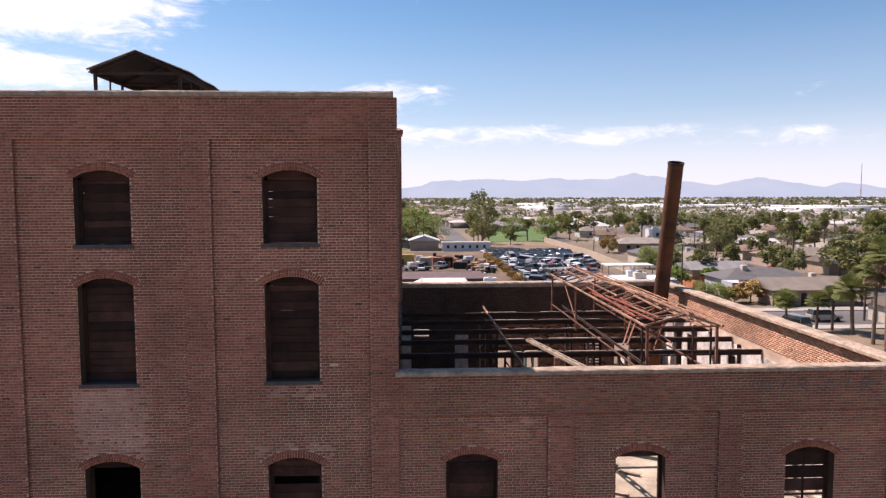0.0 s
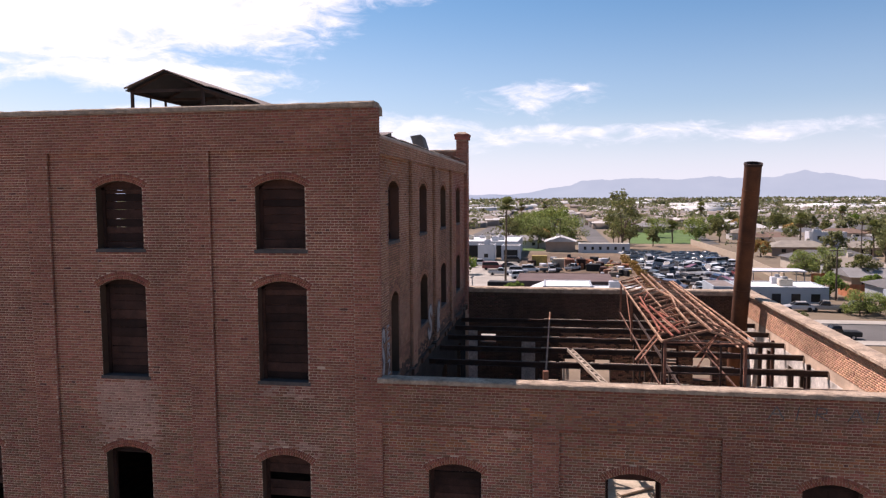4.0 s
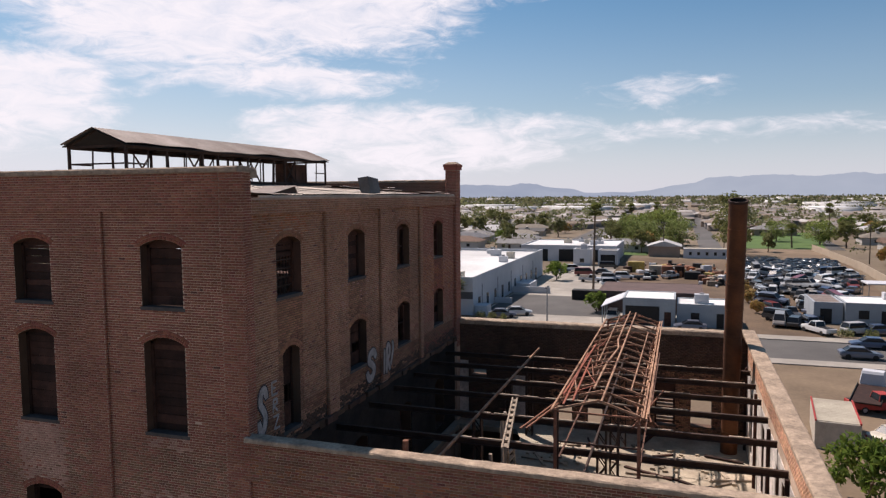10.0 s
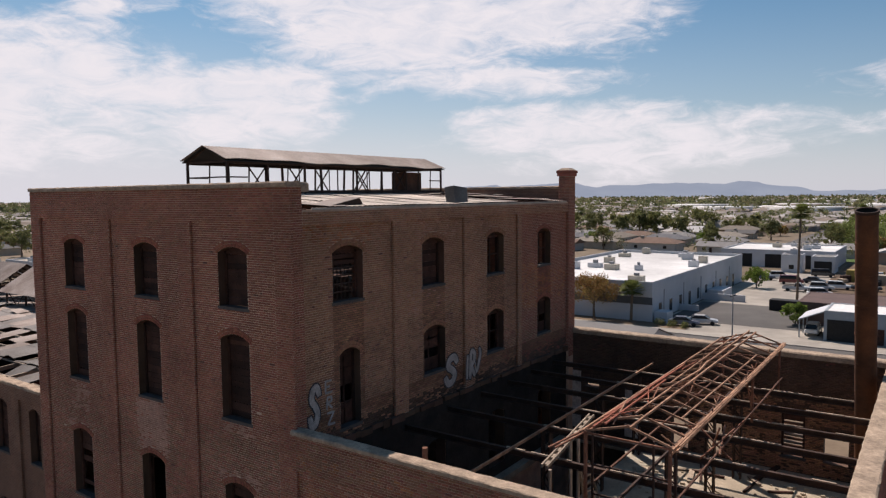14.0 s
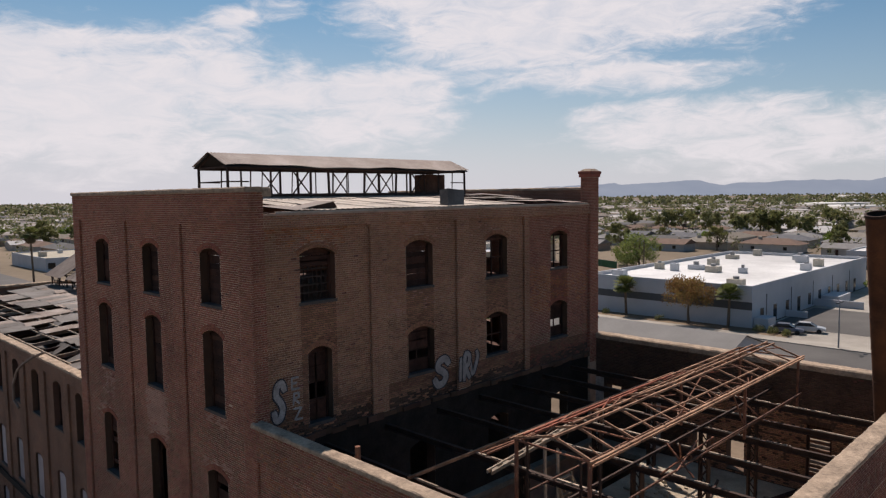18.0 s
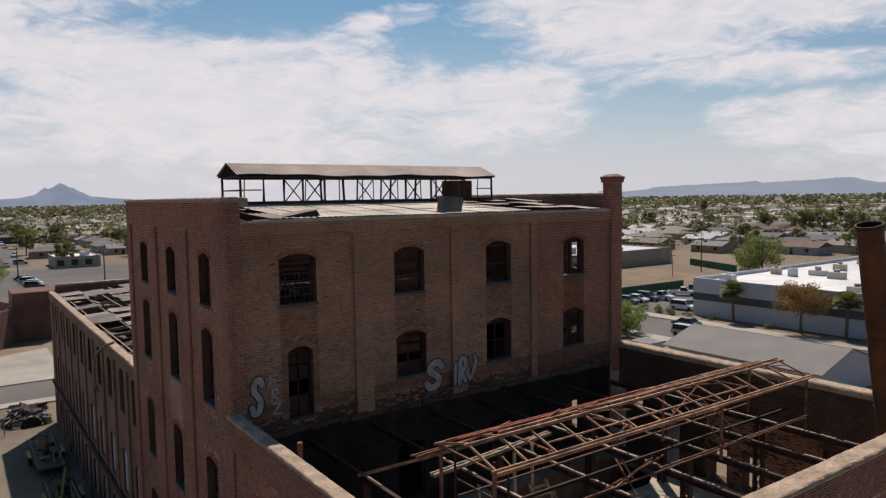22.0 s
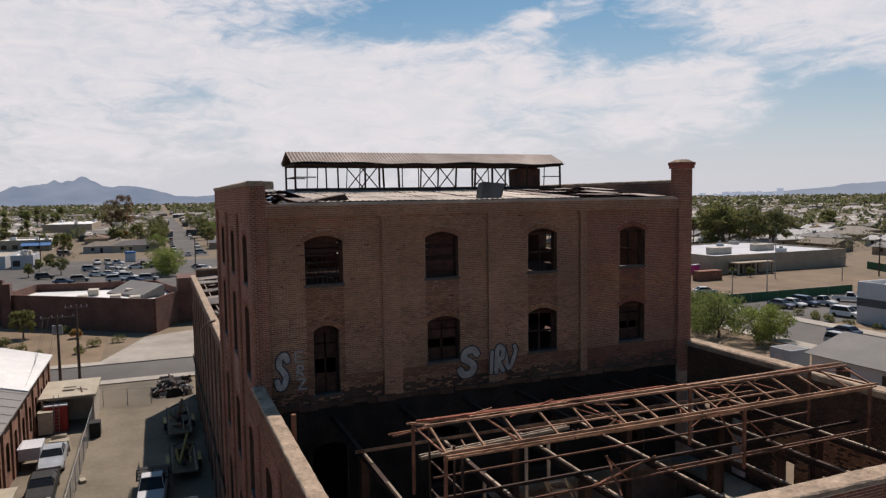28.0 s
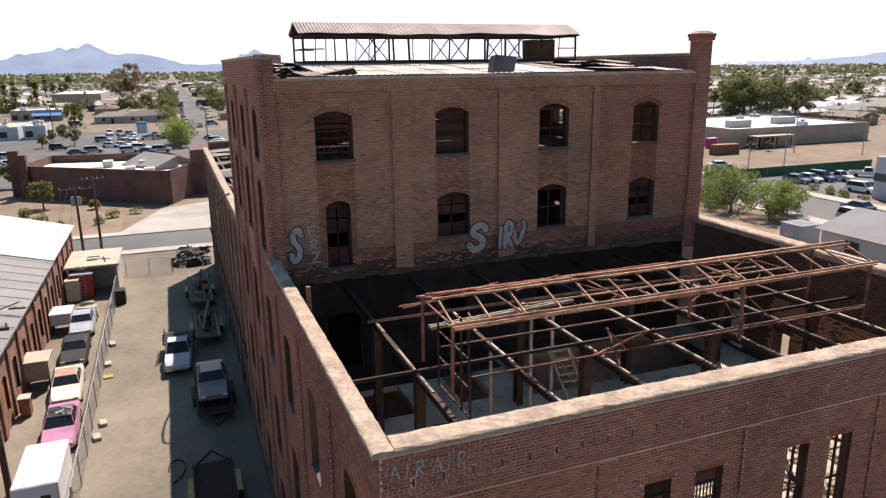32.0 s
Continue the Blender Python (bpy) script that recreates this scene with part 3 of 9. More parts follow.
def tube(bm, p, q, r0, r1=None, n=10, caps=True):
    p, q = Vector(p), Vector(q)
    r1 = r0 if r1 is None else r1
    d = (q - p).normalized()
    a = d.orthogonal().normalized()
    b = d.cross(a)
    A = [bm.verts.new(p + (a * math.cos(t) + b * math.sin(t)) * r0) for t in (2 * math.pi * i / n for i in range(n))]
    B = [bm.verts.new(q + (a * math.cos(t) + b * math.sin(t)) * r1) for t in (2 * math.pi * i / n for i in range(n))]
    for i in range(n):
        bm.faces.new((A[i], A[(i + 1) % n], B[(i + 1) % n], B[i]))
    if caps:
        bm.faces.new(A[::-1])
        bm.faces.new(B)


def sheet(bm, pts, t=0.02):
    """A thin plate over a flat polygon, thickness t downwards."""
    top = [bm.verts.new(p) for p in pts]
    bot = [bm.verts.new((p[0], p[1], p[2] - t)) for p in pts]
    bm.faces.new(top)
    bm.faces.new(bot[::-1])
    n = len(pts)
    for i in range(n):
        bm.faces.new((top[i], bot[i], bot[(i + 1) % n], top[(i + 1) % n]))


# ---- masonry ----
def place(axis, const, n, u, off, z):
    """A point on a wall that runs along axis at const; off counts outwards along the sign n."""
    return (u, const + n * off, z) if axis == "x" else (const + n * off, u, z)


def arch_z(op, u):
    c, w, sill, spring, rise = op[:5]
    if rise <= 0:
        return spring
    r = (w * w / 4 + rise * rise) / (2 * rise)
    return spring + rise - r + math.sqrt(max(0.0, r * r - (u - c) ** 2))


def wall_solid(bm, axis, const, n, a0, a1, z0, z1, thick, ops):
    """A wall with openings, arched or flat, that go right through it."""
    cuts = {a0, a1}
    for op in ops:
        k = 8 if op[4] > 0 else 1
        for i in range(k + 1):
            cuts.add(round(op[0] - op[1] / 2 + op[1] * i / k, 5))
    cuts = sorted(c for c in cuts if a0 <= c <= a1)
    for u0, u1 in zip(cuts, cuts[1:]):
        um = (u0 + u1) / 2
        here = sorted((op for op in ops if abs(um - op[0]) < op[1] / 2), key=lambda o: o[2])
        lo = (z0, z0)
        spans = []
        for op in here:
            spans.append((lo, (op[2], op[2])))
            lo = (arch_z(op, u0), arch_z(op, u1))
        spans.append((lo, (z1, z1)))
        for (b0, b1), (t0, t1) in spans:
            if t0 - b0 < 0.005 and t1 - b1 < 0.005:
                continue
            P = lambda u, o, z: place(axis, const, n, u, o, z)
            pts = [P(u0, 0, b0), P(u1, 0, b1), P(u1, -thick, b1), P(u0, -thick, b0), P(u0, 0, t0), P(u1, 0, t1), P(u1, -thick, t1), P(u0, -thick, t0)]
            hexa(bm, pts)
    bmesh.ops.recalc_face_normals(bm, faces=bm.faces)


COURSE, BLEN = 0.0715, 0.215
QUADS = np.array([(0, 1, 2, 3), (4, 5, 1, 0), (5, 6, 2, 1), (6, 7, 3, 2), (7, 4, 0, 3)])


def brick_list(a0, a1, z0, z1, ops, rng, ring=0.2, skip=None, keep=1.0):
    """Running bond with a header course every sixth: (u0, u1, za, zb, proud)."""
    out = []
    k = int(round(z0 / COURSE))
    while (k + 1) * COURSE <= z1 + 0.02:
        za, zb = k * COURSE + 0.0082, (k + 1) * COURSE - 0.0082
        head = k % 6 == 0
        L = BLEN / 2 if head else BLEN
        off = (L / 2 if k % 2 else 0.0) + (0.03 if head else 0)
        u = math.floor(a0 / L) * L - off
        while u < a1:
            u0, u1 = max(u + 0.0065, a0 + 0.002), min(u + L - 0.0065, a1 - 0.002)
            u += L
            if u1 - u0 < 0.03:
                continue
            bad = False
            for op in ops:
                c, w, sill, spring, rise = op[:5]
                if zb <= sill or u1 <= c - w / 2 - ring or u0 >= c + w / 2 + ring:
                    continue
                if za >= spring and w < 0.2:
                    continue
                if za < spring - 0.02:
                    if u1 <= c - w / 2 or u0 >= c + w / 2:
                        continue
                    if w < 0.2 and u0 < c - w / 2 and u1 > c + w / 2 + 0.03:
                        out.append((c + w / 2 + 0.004, u1, za, zb, 0.004 + rng.random() * 0.004))
                    if u0 < c - w / 2:
                        u1 = c - w / 2 - 0.004
                    elif u1 > c + w / 2:
                        u0 = c + w / 2 + 0.004
                    else:
                        bad = True
                    if u1 - u0 < 0.03:
                        bad = True
                    continue
                if rise > 0:
                    r = (w * w / 4 + rise * rise) / (2 * rise)
                    cz = spring + rise - r
                    zm = (za + zb) / 2
                    lim = r + ring
                    end = math.asin(min(1.0, w / 2 / r)) * 1.10
                    if zm - cz >= lim:
                        continue
                    half = min(math.sqrt(lim * lim - (zm - cz) ** 2), max(w / 2, (zm - cz) * math.tan(end)))
                    lo_, hi_ = u0 - c, u1 - c
                    if hi_ <= -half or lo_ >= half:
                        continue
                    if lo_ >= -half and hi_ <= half or lo_ < 0 < hi_ and half > 0.05 and max(-lo_, hi_) < half + 0.02:
                        bad = True
                    elif lo_ < -half:
                        u1 = c - half - 0.004
                    else:
                        u0 = c + half + 0.004
                    bad = bad or u1 - u0 < 0.025
                elif w > 0.2 and abs((u0 + u1) / 2 - c) < w * 0.6 and za < flat_top(spring) - 0.01:
                    bad = True
            if bad or (skip and skip(u0, u1, za, zb)) or rng.random() > keep:
                continue
            out.append((u0, u1, za, zb, 0.004 + rng.random() * 0.004))
        k += 1
    return out


def brick_mesh(axis, const, n, items, extra=()):
    """Vertices and faces of all bricks: front and four sides each. extra: ready-made eights of corners."""
    V, F = [], []
    for u0, u1, za, zb, pr in items:
        for o in (pr, -0.004):
            for u, z in ((u0, za), (u1, za), (u1, zb), (u0, zb)):
                V.append(place(axis, const, n, u, o, z))
    for e in extra:
        V.extend(e)
    count = len(V) // 8
    base = (np.arange(count) * 8)[:, None, None]
    F = (QUADS[None] + base).reshape(-1, 4)
    flip = (axis == "x") == (n > 0)
    return np.array(V), (F[:, ::-1] if flip else F)


def flat_top(spring):
    return math.ceil((spring + 0.17) / COURSE) * COURSE


def voussoirs(axis, const, n, op, rows=2, th=0.1, w=0.064):
    """Rowlock rings over a segmental arch, or a soldier course over a flat head."""
    c, wd, sill, spring, rise = op[:5]
    out = []
    if rise > 0:
        r = (wd * wd / 4 + rise * rise) / (2 * rise)
        cz = spring + rise - r
        ang = math.asin(min(1.0, wd / 2 / r)) * 1.10
        for k in range(rows):
            ra, rb = r + k * th + 0.004, r + (k + 1) * th - 0.006
            m = max(5, int(2 * ang * (r + k * th) / w))
            for i in range(m):
                a, b = -ang + 2 * ang * i / m, -ang + 2 * ang * (i + 1) / m
                g = 0.09 * (b - a)
                a, b = a + g, b - g
                P = [(c + ra * math.sin(a), cz + ra * math.cos(a)), (c + ra * math.sin(b), cz + ra * math.cos(b)),
                     (c + rb * math.sin(b), cz + rb * math.cos(b)), (c + rb * math.sin(a), cz + rb * math.cos(a))]
                pr = 0.012 + 0.012 * (k == rows - 1)
                out.append([place(axis, const, n, u, pr, z) for u, z in P] + [place(axis, const, n, u, -0.004, z) for u, z in P])
    else:
        m = int(wd * 1.15 / w)
        zt = flat_top(spring) - 0.006
        for i in range(m):
            a = c - wd * 0.575 + wd * 1.15 * i / m
            s = (a - c) * 0.16
            P = [(a + 0.004, spring + 0.004), (a + wd * 1.15 / m - 0.006, spring + 0.004), (a + wd * 1.15 / m - 0.006 + s, zt), (a + 0.004 + s, zt)]
            out.append([place(axis, const, n, u, 0.012, z) for u, z in P] + [place(axis, const, n, u, -0.004, z) for u, z in P])
    return out


def skin(axis, const, n, a0, a1, z0, z1, ops, mat, parent, seed, skip=None, rows=2, keep=0.9999, name="brickwork", patches=()):
    rng = random.Random(seed)
    items = brick_list(a0, a1, z0, z1, ops, rng, ring=0.1 * rows + 0.004, skip=skip, keep=keep)
    extra = [v for op in ops for v in voussoirs(axis, const, n, op, rows) if z0 < op[3] < z1 and a0 < op[0] < a1 and op[1] > 0.2]
    # weathered patches: (u0, u1, z0, z1, material, density) and a sprinkling of burnt bricks
    for u0, u1, z0p, z1p, pm, dens in (*patches, (a0, a1, z0, z1, "brick_burnt", 0.007)):
        inside, rest = [], []
        for it in items:
            um, zm = (it[0] + it[1]) / 2, (it[2] + it[3]) / 2
            edge = min(um - u0, u1 - um, zm - z0p, z1p - zm)
            hit = edge > 0 and rng.random() < dens * min(1.0, 0.35 + edge * 3.0)
            (inside if hit else rest).append(it)
        items = rest
        if inside:
            V, F = brick_mesh(axis, const, n, inside)
            arrays(name, V, F, pm, parent, kind="stuff")
    V, F = brick_mesh(axis, const, n, items, extra)
    return arrays(name, V, F, mat, parent, kind="stuff")

# ---- the mill: tower ----
SOUTH, EAST, WEST, NORTH = 17.9, -0.5, -15.4, 36.8
F4, F3, F2, F1, F0 = (17.1, 18.77, 0.19), (13.56, 16.07, 0.20), (8.9, 11.36, 0.20), (4.7, 7.0, 0.20), (0.9, 3.0, 0.20)
S_BAYS = ((-12.35, 1.40), (-7.60, 1.38), (-2.98, 1.37))
S_OPS = [(c, w, *f) for c, w in S_BAYS for f in (F4, F3, F2, F1, F0)]
E_OPS = [(20.36, 1.38, 17.2, 18.74, 0.2), (24.9, 1.36, 17.2, 18.74, 0.2), (29.3, 1.35, 17.2, 18.74, 0.2), (33.7, 1.3, 17.2, 18.7, 0.2),
         (20.37, 0.95, 13.2, 15.52, 0.18), (24.94, 1.34, 13.96, 15.5, 0.2), (29.28, 1.33, 13.94, 15.5, 0.2), (33.68, 1.32, 13.98, 15.48, 0.2)]
E_LOW = [(c, 1.3, 9.0, 11.2, 0.2) for c in (20.4, 24.9, 29.3, 33.7)]
N_OPS = [(c, 1.35, *f) for c in (-12.3, -7.6, -3.0) for f in (F4, F3, F2)]
W_OPS = [(c, 1.35, *F4) for c in (20.4, 24.9, 29.3, 33.7)]


def window(number, axis, const, n, op, style, label, depth=0.26):
    """Jambs, sill and whatever closes or bars one opening, set back in the wall."""
    c, w, sill, spring, rise = op
    top = spring + rise
    root = empty(f"window_{number}", label, "window", kind="structure")
    P = lambda u, o, z: place(axis, const, n, u, o, z)
    rng = random.Random(number * 7 + 1)

    def slab(bm, u0, u1, o0, o1, z0, z1, tilt=0.0):
        a, b = [], []
        for u, o in ((u0, o0), (u1, o0), (u1, o1), (u0, o1)):
            dz = tilt * (u - c)
            a.append(P(u, o, z0 + dz))
            b.append(P(u, o, z1 + dz))
        hexa(bm, a + b)
        return bm

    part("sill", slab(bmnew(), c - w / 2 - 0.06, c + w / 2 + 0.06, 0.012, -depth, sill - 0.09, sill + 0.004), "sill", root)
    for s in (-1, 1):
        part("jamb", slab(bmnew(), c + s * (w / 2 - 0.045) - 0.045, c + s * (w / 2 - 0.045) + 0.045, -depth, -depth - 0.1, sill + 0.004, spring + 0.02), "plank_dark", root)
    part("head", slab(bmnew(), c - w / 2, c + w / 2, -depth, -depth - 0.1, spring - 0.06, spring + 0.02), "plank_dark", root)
    if rise > 0:
        bm = bmnew()
        k = 8
        for i in range(k):
            u0, u1 = c - w / 2 + w * i / k, c - w / 2 + w * (i + 1) / k
            hexa(bm, [P(u0, -depth - 0.02, spring + 0.02), P(u1, -depth - 0.02, spring + 0.02), P(u1, -depth - 0.06, spring + 0.02), P(u0, -depth - 0.06, spring + 0.02),
                      P(u0, -depth - 0.02, max(spring + 0.025, arch_z(op, u0))), P(u1, -depth - 0.02, max(spring + 0.025, arch_z(op, u1))),
                      P(u1, -depth - 0.06, max(spring + 0.025, arch_z(op, u1))), P(u0, -depth - 0.06, max(spring + 0.025, arch_z(op, u0)))])
        part("tympanum", bm, "plank_dark", root)
    if style in ("boards", "half"):
        z = sill + 0.01
        while z < spring - 0.1:
            h = rng.uniform(0.17, 0.27)
            gone = style == "half" and rng.random() < 0.4
            if not gone:
                part("plank", slab(bmnew(), c - w / 2 + 0.05, c + w / 2 - 0.05, -depth - 0.03 - rng.random() * 0.03, -depth - 0.085, z + 0.006, min(z + h - 0.006, spring - 0.07), rng.uniform(-0.012, 0.012)), "plank_dark", root)
            z += h
    if style == "bars":
        for i in range(7):
            u = c - w / 2 + w * (i + 1) / 8
            part("bar", slab(bmnew(), u - 0.012, u + 0.012, -depth - 0.04, -depth - 0.065, sill + 0.01, spring - 0.06), "steel", root)
        for i in range(5):
            z = sill + (spring - sill) * (i + 1) / 6
            part("rail", slab(bmnew(), c - w / 2 + 0.08, c + w / 2 - 0.08, -depth - 0.03, -depth - 0.075, z - 0.022, z + 0.022), "steel", root)
        part("plank", slab(bmnew(), c - w / 2 + 0.05, c + w / 2 - 0.05, -depth - 0.03, -depth - 0.09, spring - 0.42, spring - 0.09), "plank_dark", root)
    if style in ("sash", "sash_open"):
        part("mullion", slab(bmnew(), c - 0.025, c + 0.025, -depth - 0.03, -depth - 0.08, sill + 0.01, spring - 0.06), "plank_dark", root)
        for k in ((0.5,) if style == "sash_open" else (0.3, 0.55, 0.78)):
            z = sill + (spring - sill) * k
            part("transom", slab(bmnew(), c - w / 2 + 0.08, c + w / 2 - 0.08, -depth - 0.03, -depth - 0.08, z - 0.025, z + 0.025), "plank_dark", root)
        if style == "sash":
            part("plank", slab(bmnew(), c - w / 2 + 0.05, c + w / 2 - 0.05, -depth - 0.03, -depth - 0.085, sill + 0.02, sill + (spring - sill) * 0.28), "plank_dark", root)
            part("plank", slab(bmnew(), c - w / 2 + 0.05, c + w / 2 - 0.05, -depth - 0.03, -depth - 0.085, sill + (spring - sill) * 0.56, spring - 0.08), "plank_dark", root)
    if style == "white":
        part("panel", slab(bmnew(), c - w / 2 + 0.03, c + w / 2 - 0.03, -0.1, -0.14, sill + 0.01, spring - 0.02), "board_white", root)
    return root


def pilaster(parent, axis, const, n, u0, u1, z0, z1, proud, mat, seed, sides=True, patches=()):
    """A brick pier on a wall face: solid core and its own bricks."""
    bm = bmnew()
    P = lambda u, o, z: place(axis, const, n, u, o, z)
    hexa(bm, [P(u0, proud, z0), P(u1, proud, z0), P(u1, 0.002, z0), P(u0, 0.002, z0), P(u0, proud, z1), P(u1, proud, z1), P(u1, 0.002, z1), P(u0, 0.002, z1)])
    bmesh.ops.recalc_face_normals(bm, faces=bm.faces)
    core = part("pilaster", bm, "mortar_dark", parent)
    skin(axis, const + n * proud, n, u0, u1, z0, z1, [], mat, core, seed, patches=patches)
    if sides:
        other = "y" if axis == "x" else "x"
        lo, hi = sorted((const, const + n * proud))
        skin(other, u0, -1, lo, hi, z0, z1, [], mat, core, seed + 1)
        skin(other, u1, 1, lo, hi, z0, z1, [], mat, core, seed + 2)
    return core


def coping(name, pts, half, z0, z1, label, wob=0.012):
    """A worn, rounded concrete coping along a line of points."""
    bm = bmnew()
    rng = random.Random(len(pts) + int(half * 100))
    prof = [(-half, 0), (-half, 0.72), (-half * 0.86, 0.94), (-half * 0.3, 1.0), (half * 0.3, 1.0), (half * 0.86, 0.94), (half, 0.72), (half, 0)]
    for p, q in zip(pts, pts[1:]):
        p, q = Vector(p), Vector(q)
        d = (q - p).normalized()
        s = Vector((d.y, -d.x))
        steps = max(2, int((q - p).length / 0.22))
        rows = []
        for i in range(steps + 1):
            c = p.lerp(q, i / steps)
            rows.append([bm.verts.new((c.x + s.x * (o + rng.uniform(-wob, wob)), c.y + s.y * (o + rng.uniform(-wob, wob)), z0 + (z1 - z0) * h + rng.uniform(-wob, wob) * (h > 0))) for o, h in prof])
        for a, b in zip(rows, rows[1:]):
            for j in range(len(prof) - 1):
                bm.faces.new((a[j], b[j], b[j + 1], a[j + 1]))
        bm.faces.new(rows[0])
        bm.faces.new(rows[-1][::-1])
    bmesh.ops.recalc_face_normals(bm, faces=bm.faces)
    return tagged(part(name, bm, "cap"), label, "coping", kind="structure")


def solid_wall(name, axis, const, n, a0, a1, z0, z1, thick, ops, mat, label):
    bm = bmnew()
    wall_solid(bm, axis, const, n, a0, a1, z0, z1, thick, ops)
    # reveal faces take the darker brick, so recess shade sits in their colour
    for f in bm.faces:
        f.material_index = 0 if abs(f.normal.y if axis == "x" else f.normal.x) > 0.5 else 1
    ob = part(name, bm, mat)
    ob.data.materials.append(M["brick_soot_shade"])
    return tagged(ob, label, "wall", kind="structure")


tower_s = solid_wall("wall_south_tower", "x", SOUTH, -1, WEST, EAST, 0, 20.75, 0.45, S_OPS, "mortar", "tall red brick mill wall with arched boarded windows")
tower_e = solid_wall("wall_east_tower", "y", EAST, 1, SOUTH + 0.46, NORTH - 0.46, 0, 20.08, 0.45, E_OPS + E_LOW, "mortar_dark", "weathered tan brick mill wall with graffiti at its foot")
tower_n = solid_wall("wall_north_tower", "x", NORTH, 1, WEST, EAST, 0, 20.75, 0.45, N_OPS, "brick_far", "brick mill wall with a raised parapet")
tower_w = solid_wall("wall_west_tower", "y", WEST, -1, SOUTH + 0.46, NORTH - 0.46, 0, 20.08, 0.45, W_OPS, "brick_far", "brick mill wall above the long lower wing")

S_PIL = ((-15.4, -14.72), (-10.33, -9.67), (-5.6, -4.92), (-0.99, -0.39))


# limewash left under the sills, smears over the lower arches, burnt streaks
S_PATCH = [(-8.55, -6.6, 11.75, 13.5, "brick_washed", 0.9), (-3.75, -2.2, 13.05, 13.5, "brick_washed", 0.55), (-13.0, -11.6, 12.3, 13.5, "brick_washed", 0.5)]
S_PATCH += [(c - 1.0, c + 1.0, 11.5, 11.95, "brick_washed", 0.6) for c, _ in S_BAYS] + [(-14.7, -1.0, 19.0, 19.75, "brick_dark", 0.35), (-14.7, -1.0, 0.0, 13.3, "brick_brown_mix", 0.42)]
for i, (a, c) in enumerate(zip(S_PIL, S_PIL[1:])):
    skin("x", SOUTH, -1, a[1] + 0.003, c[0] - 0.003, 0.0, 19.72, S_OPS, "brick_red", tower_s, 11 + i, patches=S_PATCH)
for i, (a, b) in enumerate(S_PIL):
    corner = i in (0, 3)
    pilaster(tower_s, "x", SOUTH, -1, a, b + (0.11 if i == 3 else 0), 0, 20.75 if corner else 19.72, 0.1, "brick_red", 100 + i * 5)
# the raised band over the bays
for i, (a, b) in enumerate(zip(S_PIL, S_PIL[1:])):
    u0, u1 = a[1] if i == 0 else a[1] - 0.68, b[0]
    pilaster(tower_s, "x", SOUTH, -1, u0 + 0.002, u1 - 0.002, 19.725, 20.75, 0.1, "brick_red", 140 + i * 5, sides=False)

E_PIL = ((17.92, 18.36), (22.5, 23.2), (26.82, 27.5), (31.05, 31.35))


# lowest bands darken towards the foot: soot plus contact shade in the brick colour
E_PATCH = [(31.4, 33.2, 15.3, 17.4, "brick_rust", 0.7), (33.0, 36.0, 15.55, 16.9, "brick_rust", 0.45), (18.4, 21.5, 18.95, 19.63, "brick_rust", 0.55), (18.3, 36.1, 12.8, 13.4, "brick_soot_shade", 0.8), (18.3, 36.1, 13.4, 14.4, "brick_brown_mix", 0.8), (18.3, 31.3, 14.5, 16.2, "brick_brown_mix", 0.4), (29.5, 31.0, 12.9, 14.6, "brick_dark", 0.4), (23.2, 26.8, 16.2, 17.1, "brick_washed", 0.12), (24.0, 29.0, 18.9, 19.6, "brick_washed", 0.15)]
skin("y", EAST, 1, 18.365, 22.495, 12.9, 19.62, E_OPS, "brick_tan", tower_e, 21, patches=E_PATCH)
skin("y", EAST, 1, 23.205, 26.815, 12.9, 19.62, E_OPS, "brick_tan", tower_e, 22, patches=E_PATCH)
skin("y", EAST, 1, 27.505, 31.045, 12.9, 19.62, E_OPS, "brick_tan", tower_e, 24, patches=E_PATCH)
skin("y", EAST, 1, 31.355, 36.04, 12.9, 19.62, E_OPS, "brick_dark", tower_e, 23, patches=E_PATCH)
for i, (a, b) in enumerate(E_PIL):
    pilaster(tower_e, "y", EAST, 1, a, b, 12.92, 20.75 if i == 0 else 19.62, 0.11, "brick_red" if i == 0 else "brick_tan", 200 + i * 5)
band = pilaster(tower_e, "y", EAST, 1, 18.37, 36.04, 19.625, 20.07, 0.11, "brick_tan", 230, sides=False)
# ragged brick ledge where the lower roof once met the wall
bm = bmnew()
rng = random.Random(5)
y = 18.2
while y < 35.9:
    w = rng.uniform(0.25, 0.7)
    box(bm, EAST + 0.035, EAST + rng.uniform(0.08, 0.2), y, y + w - 0.01, 12.78 - rng.uniform(0, 0.1), 12.93 + rng.uniform(-0.04, 0.03))
    y += w
part("roof_scar", bm, "brick_soot_shade", tower_e)
# near-black lining: soot and the block's deep shade in one colour
bm = bmnew()
wall_solid(bm, "y", EAST + 0.03, 1, SOUTH + 0.5, 36.3, 8.56, 12.9, 0.028, [(c, w + 0.02, z, h, r) for c, w, z, h, r in E_LOW])
part("soot_shade_lining", bm, "grime_shade", tower_e)
# joints along the foot darkened for soot and contact shade
bm = bmnew()
wall_solid(bm, "y", EAST + 0.003, 1, SOUTH + 0.48, 36.04, 12.91, 13.85, 0.002, [(c, w + 0.02, z, h, r) for c, w, z, h, r in E_OPS])
part("foot_shade_joints", bm, "mortar_brown", tower_e)

# corner pier with corbelled cap
pier = empty("brick_pier", "square brick chimney pier with corbelled cap at the roof corner", "chimney")
bm = bmnew()
box(bm, -0.9, -0.35, 36.05, 36.75, 0, 21.35)
core = part("shaft", bm, "mortar_dark", pier)
skin("y", -0.35, 1, 36.05, 36.75, 12.4, 21.35, [], "brick_dark", core, 61)
skin("x", 36.05, -1, -0.9, -0.35, 12.9, 21.35, [], "brick_dark", core, 62)
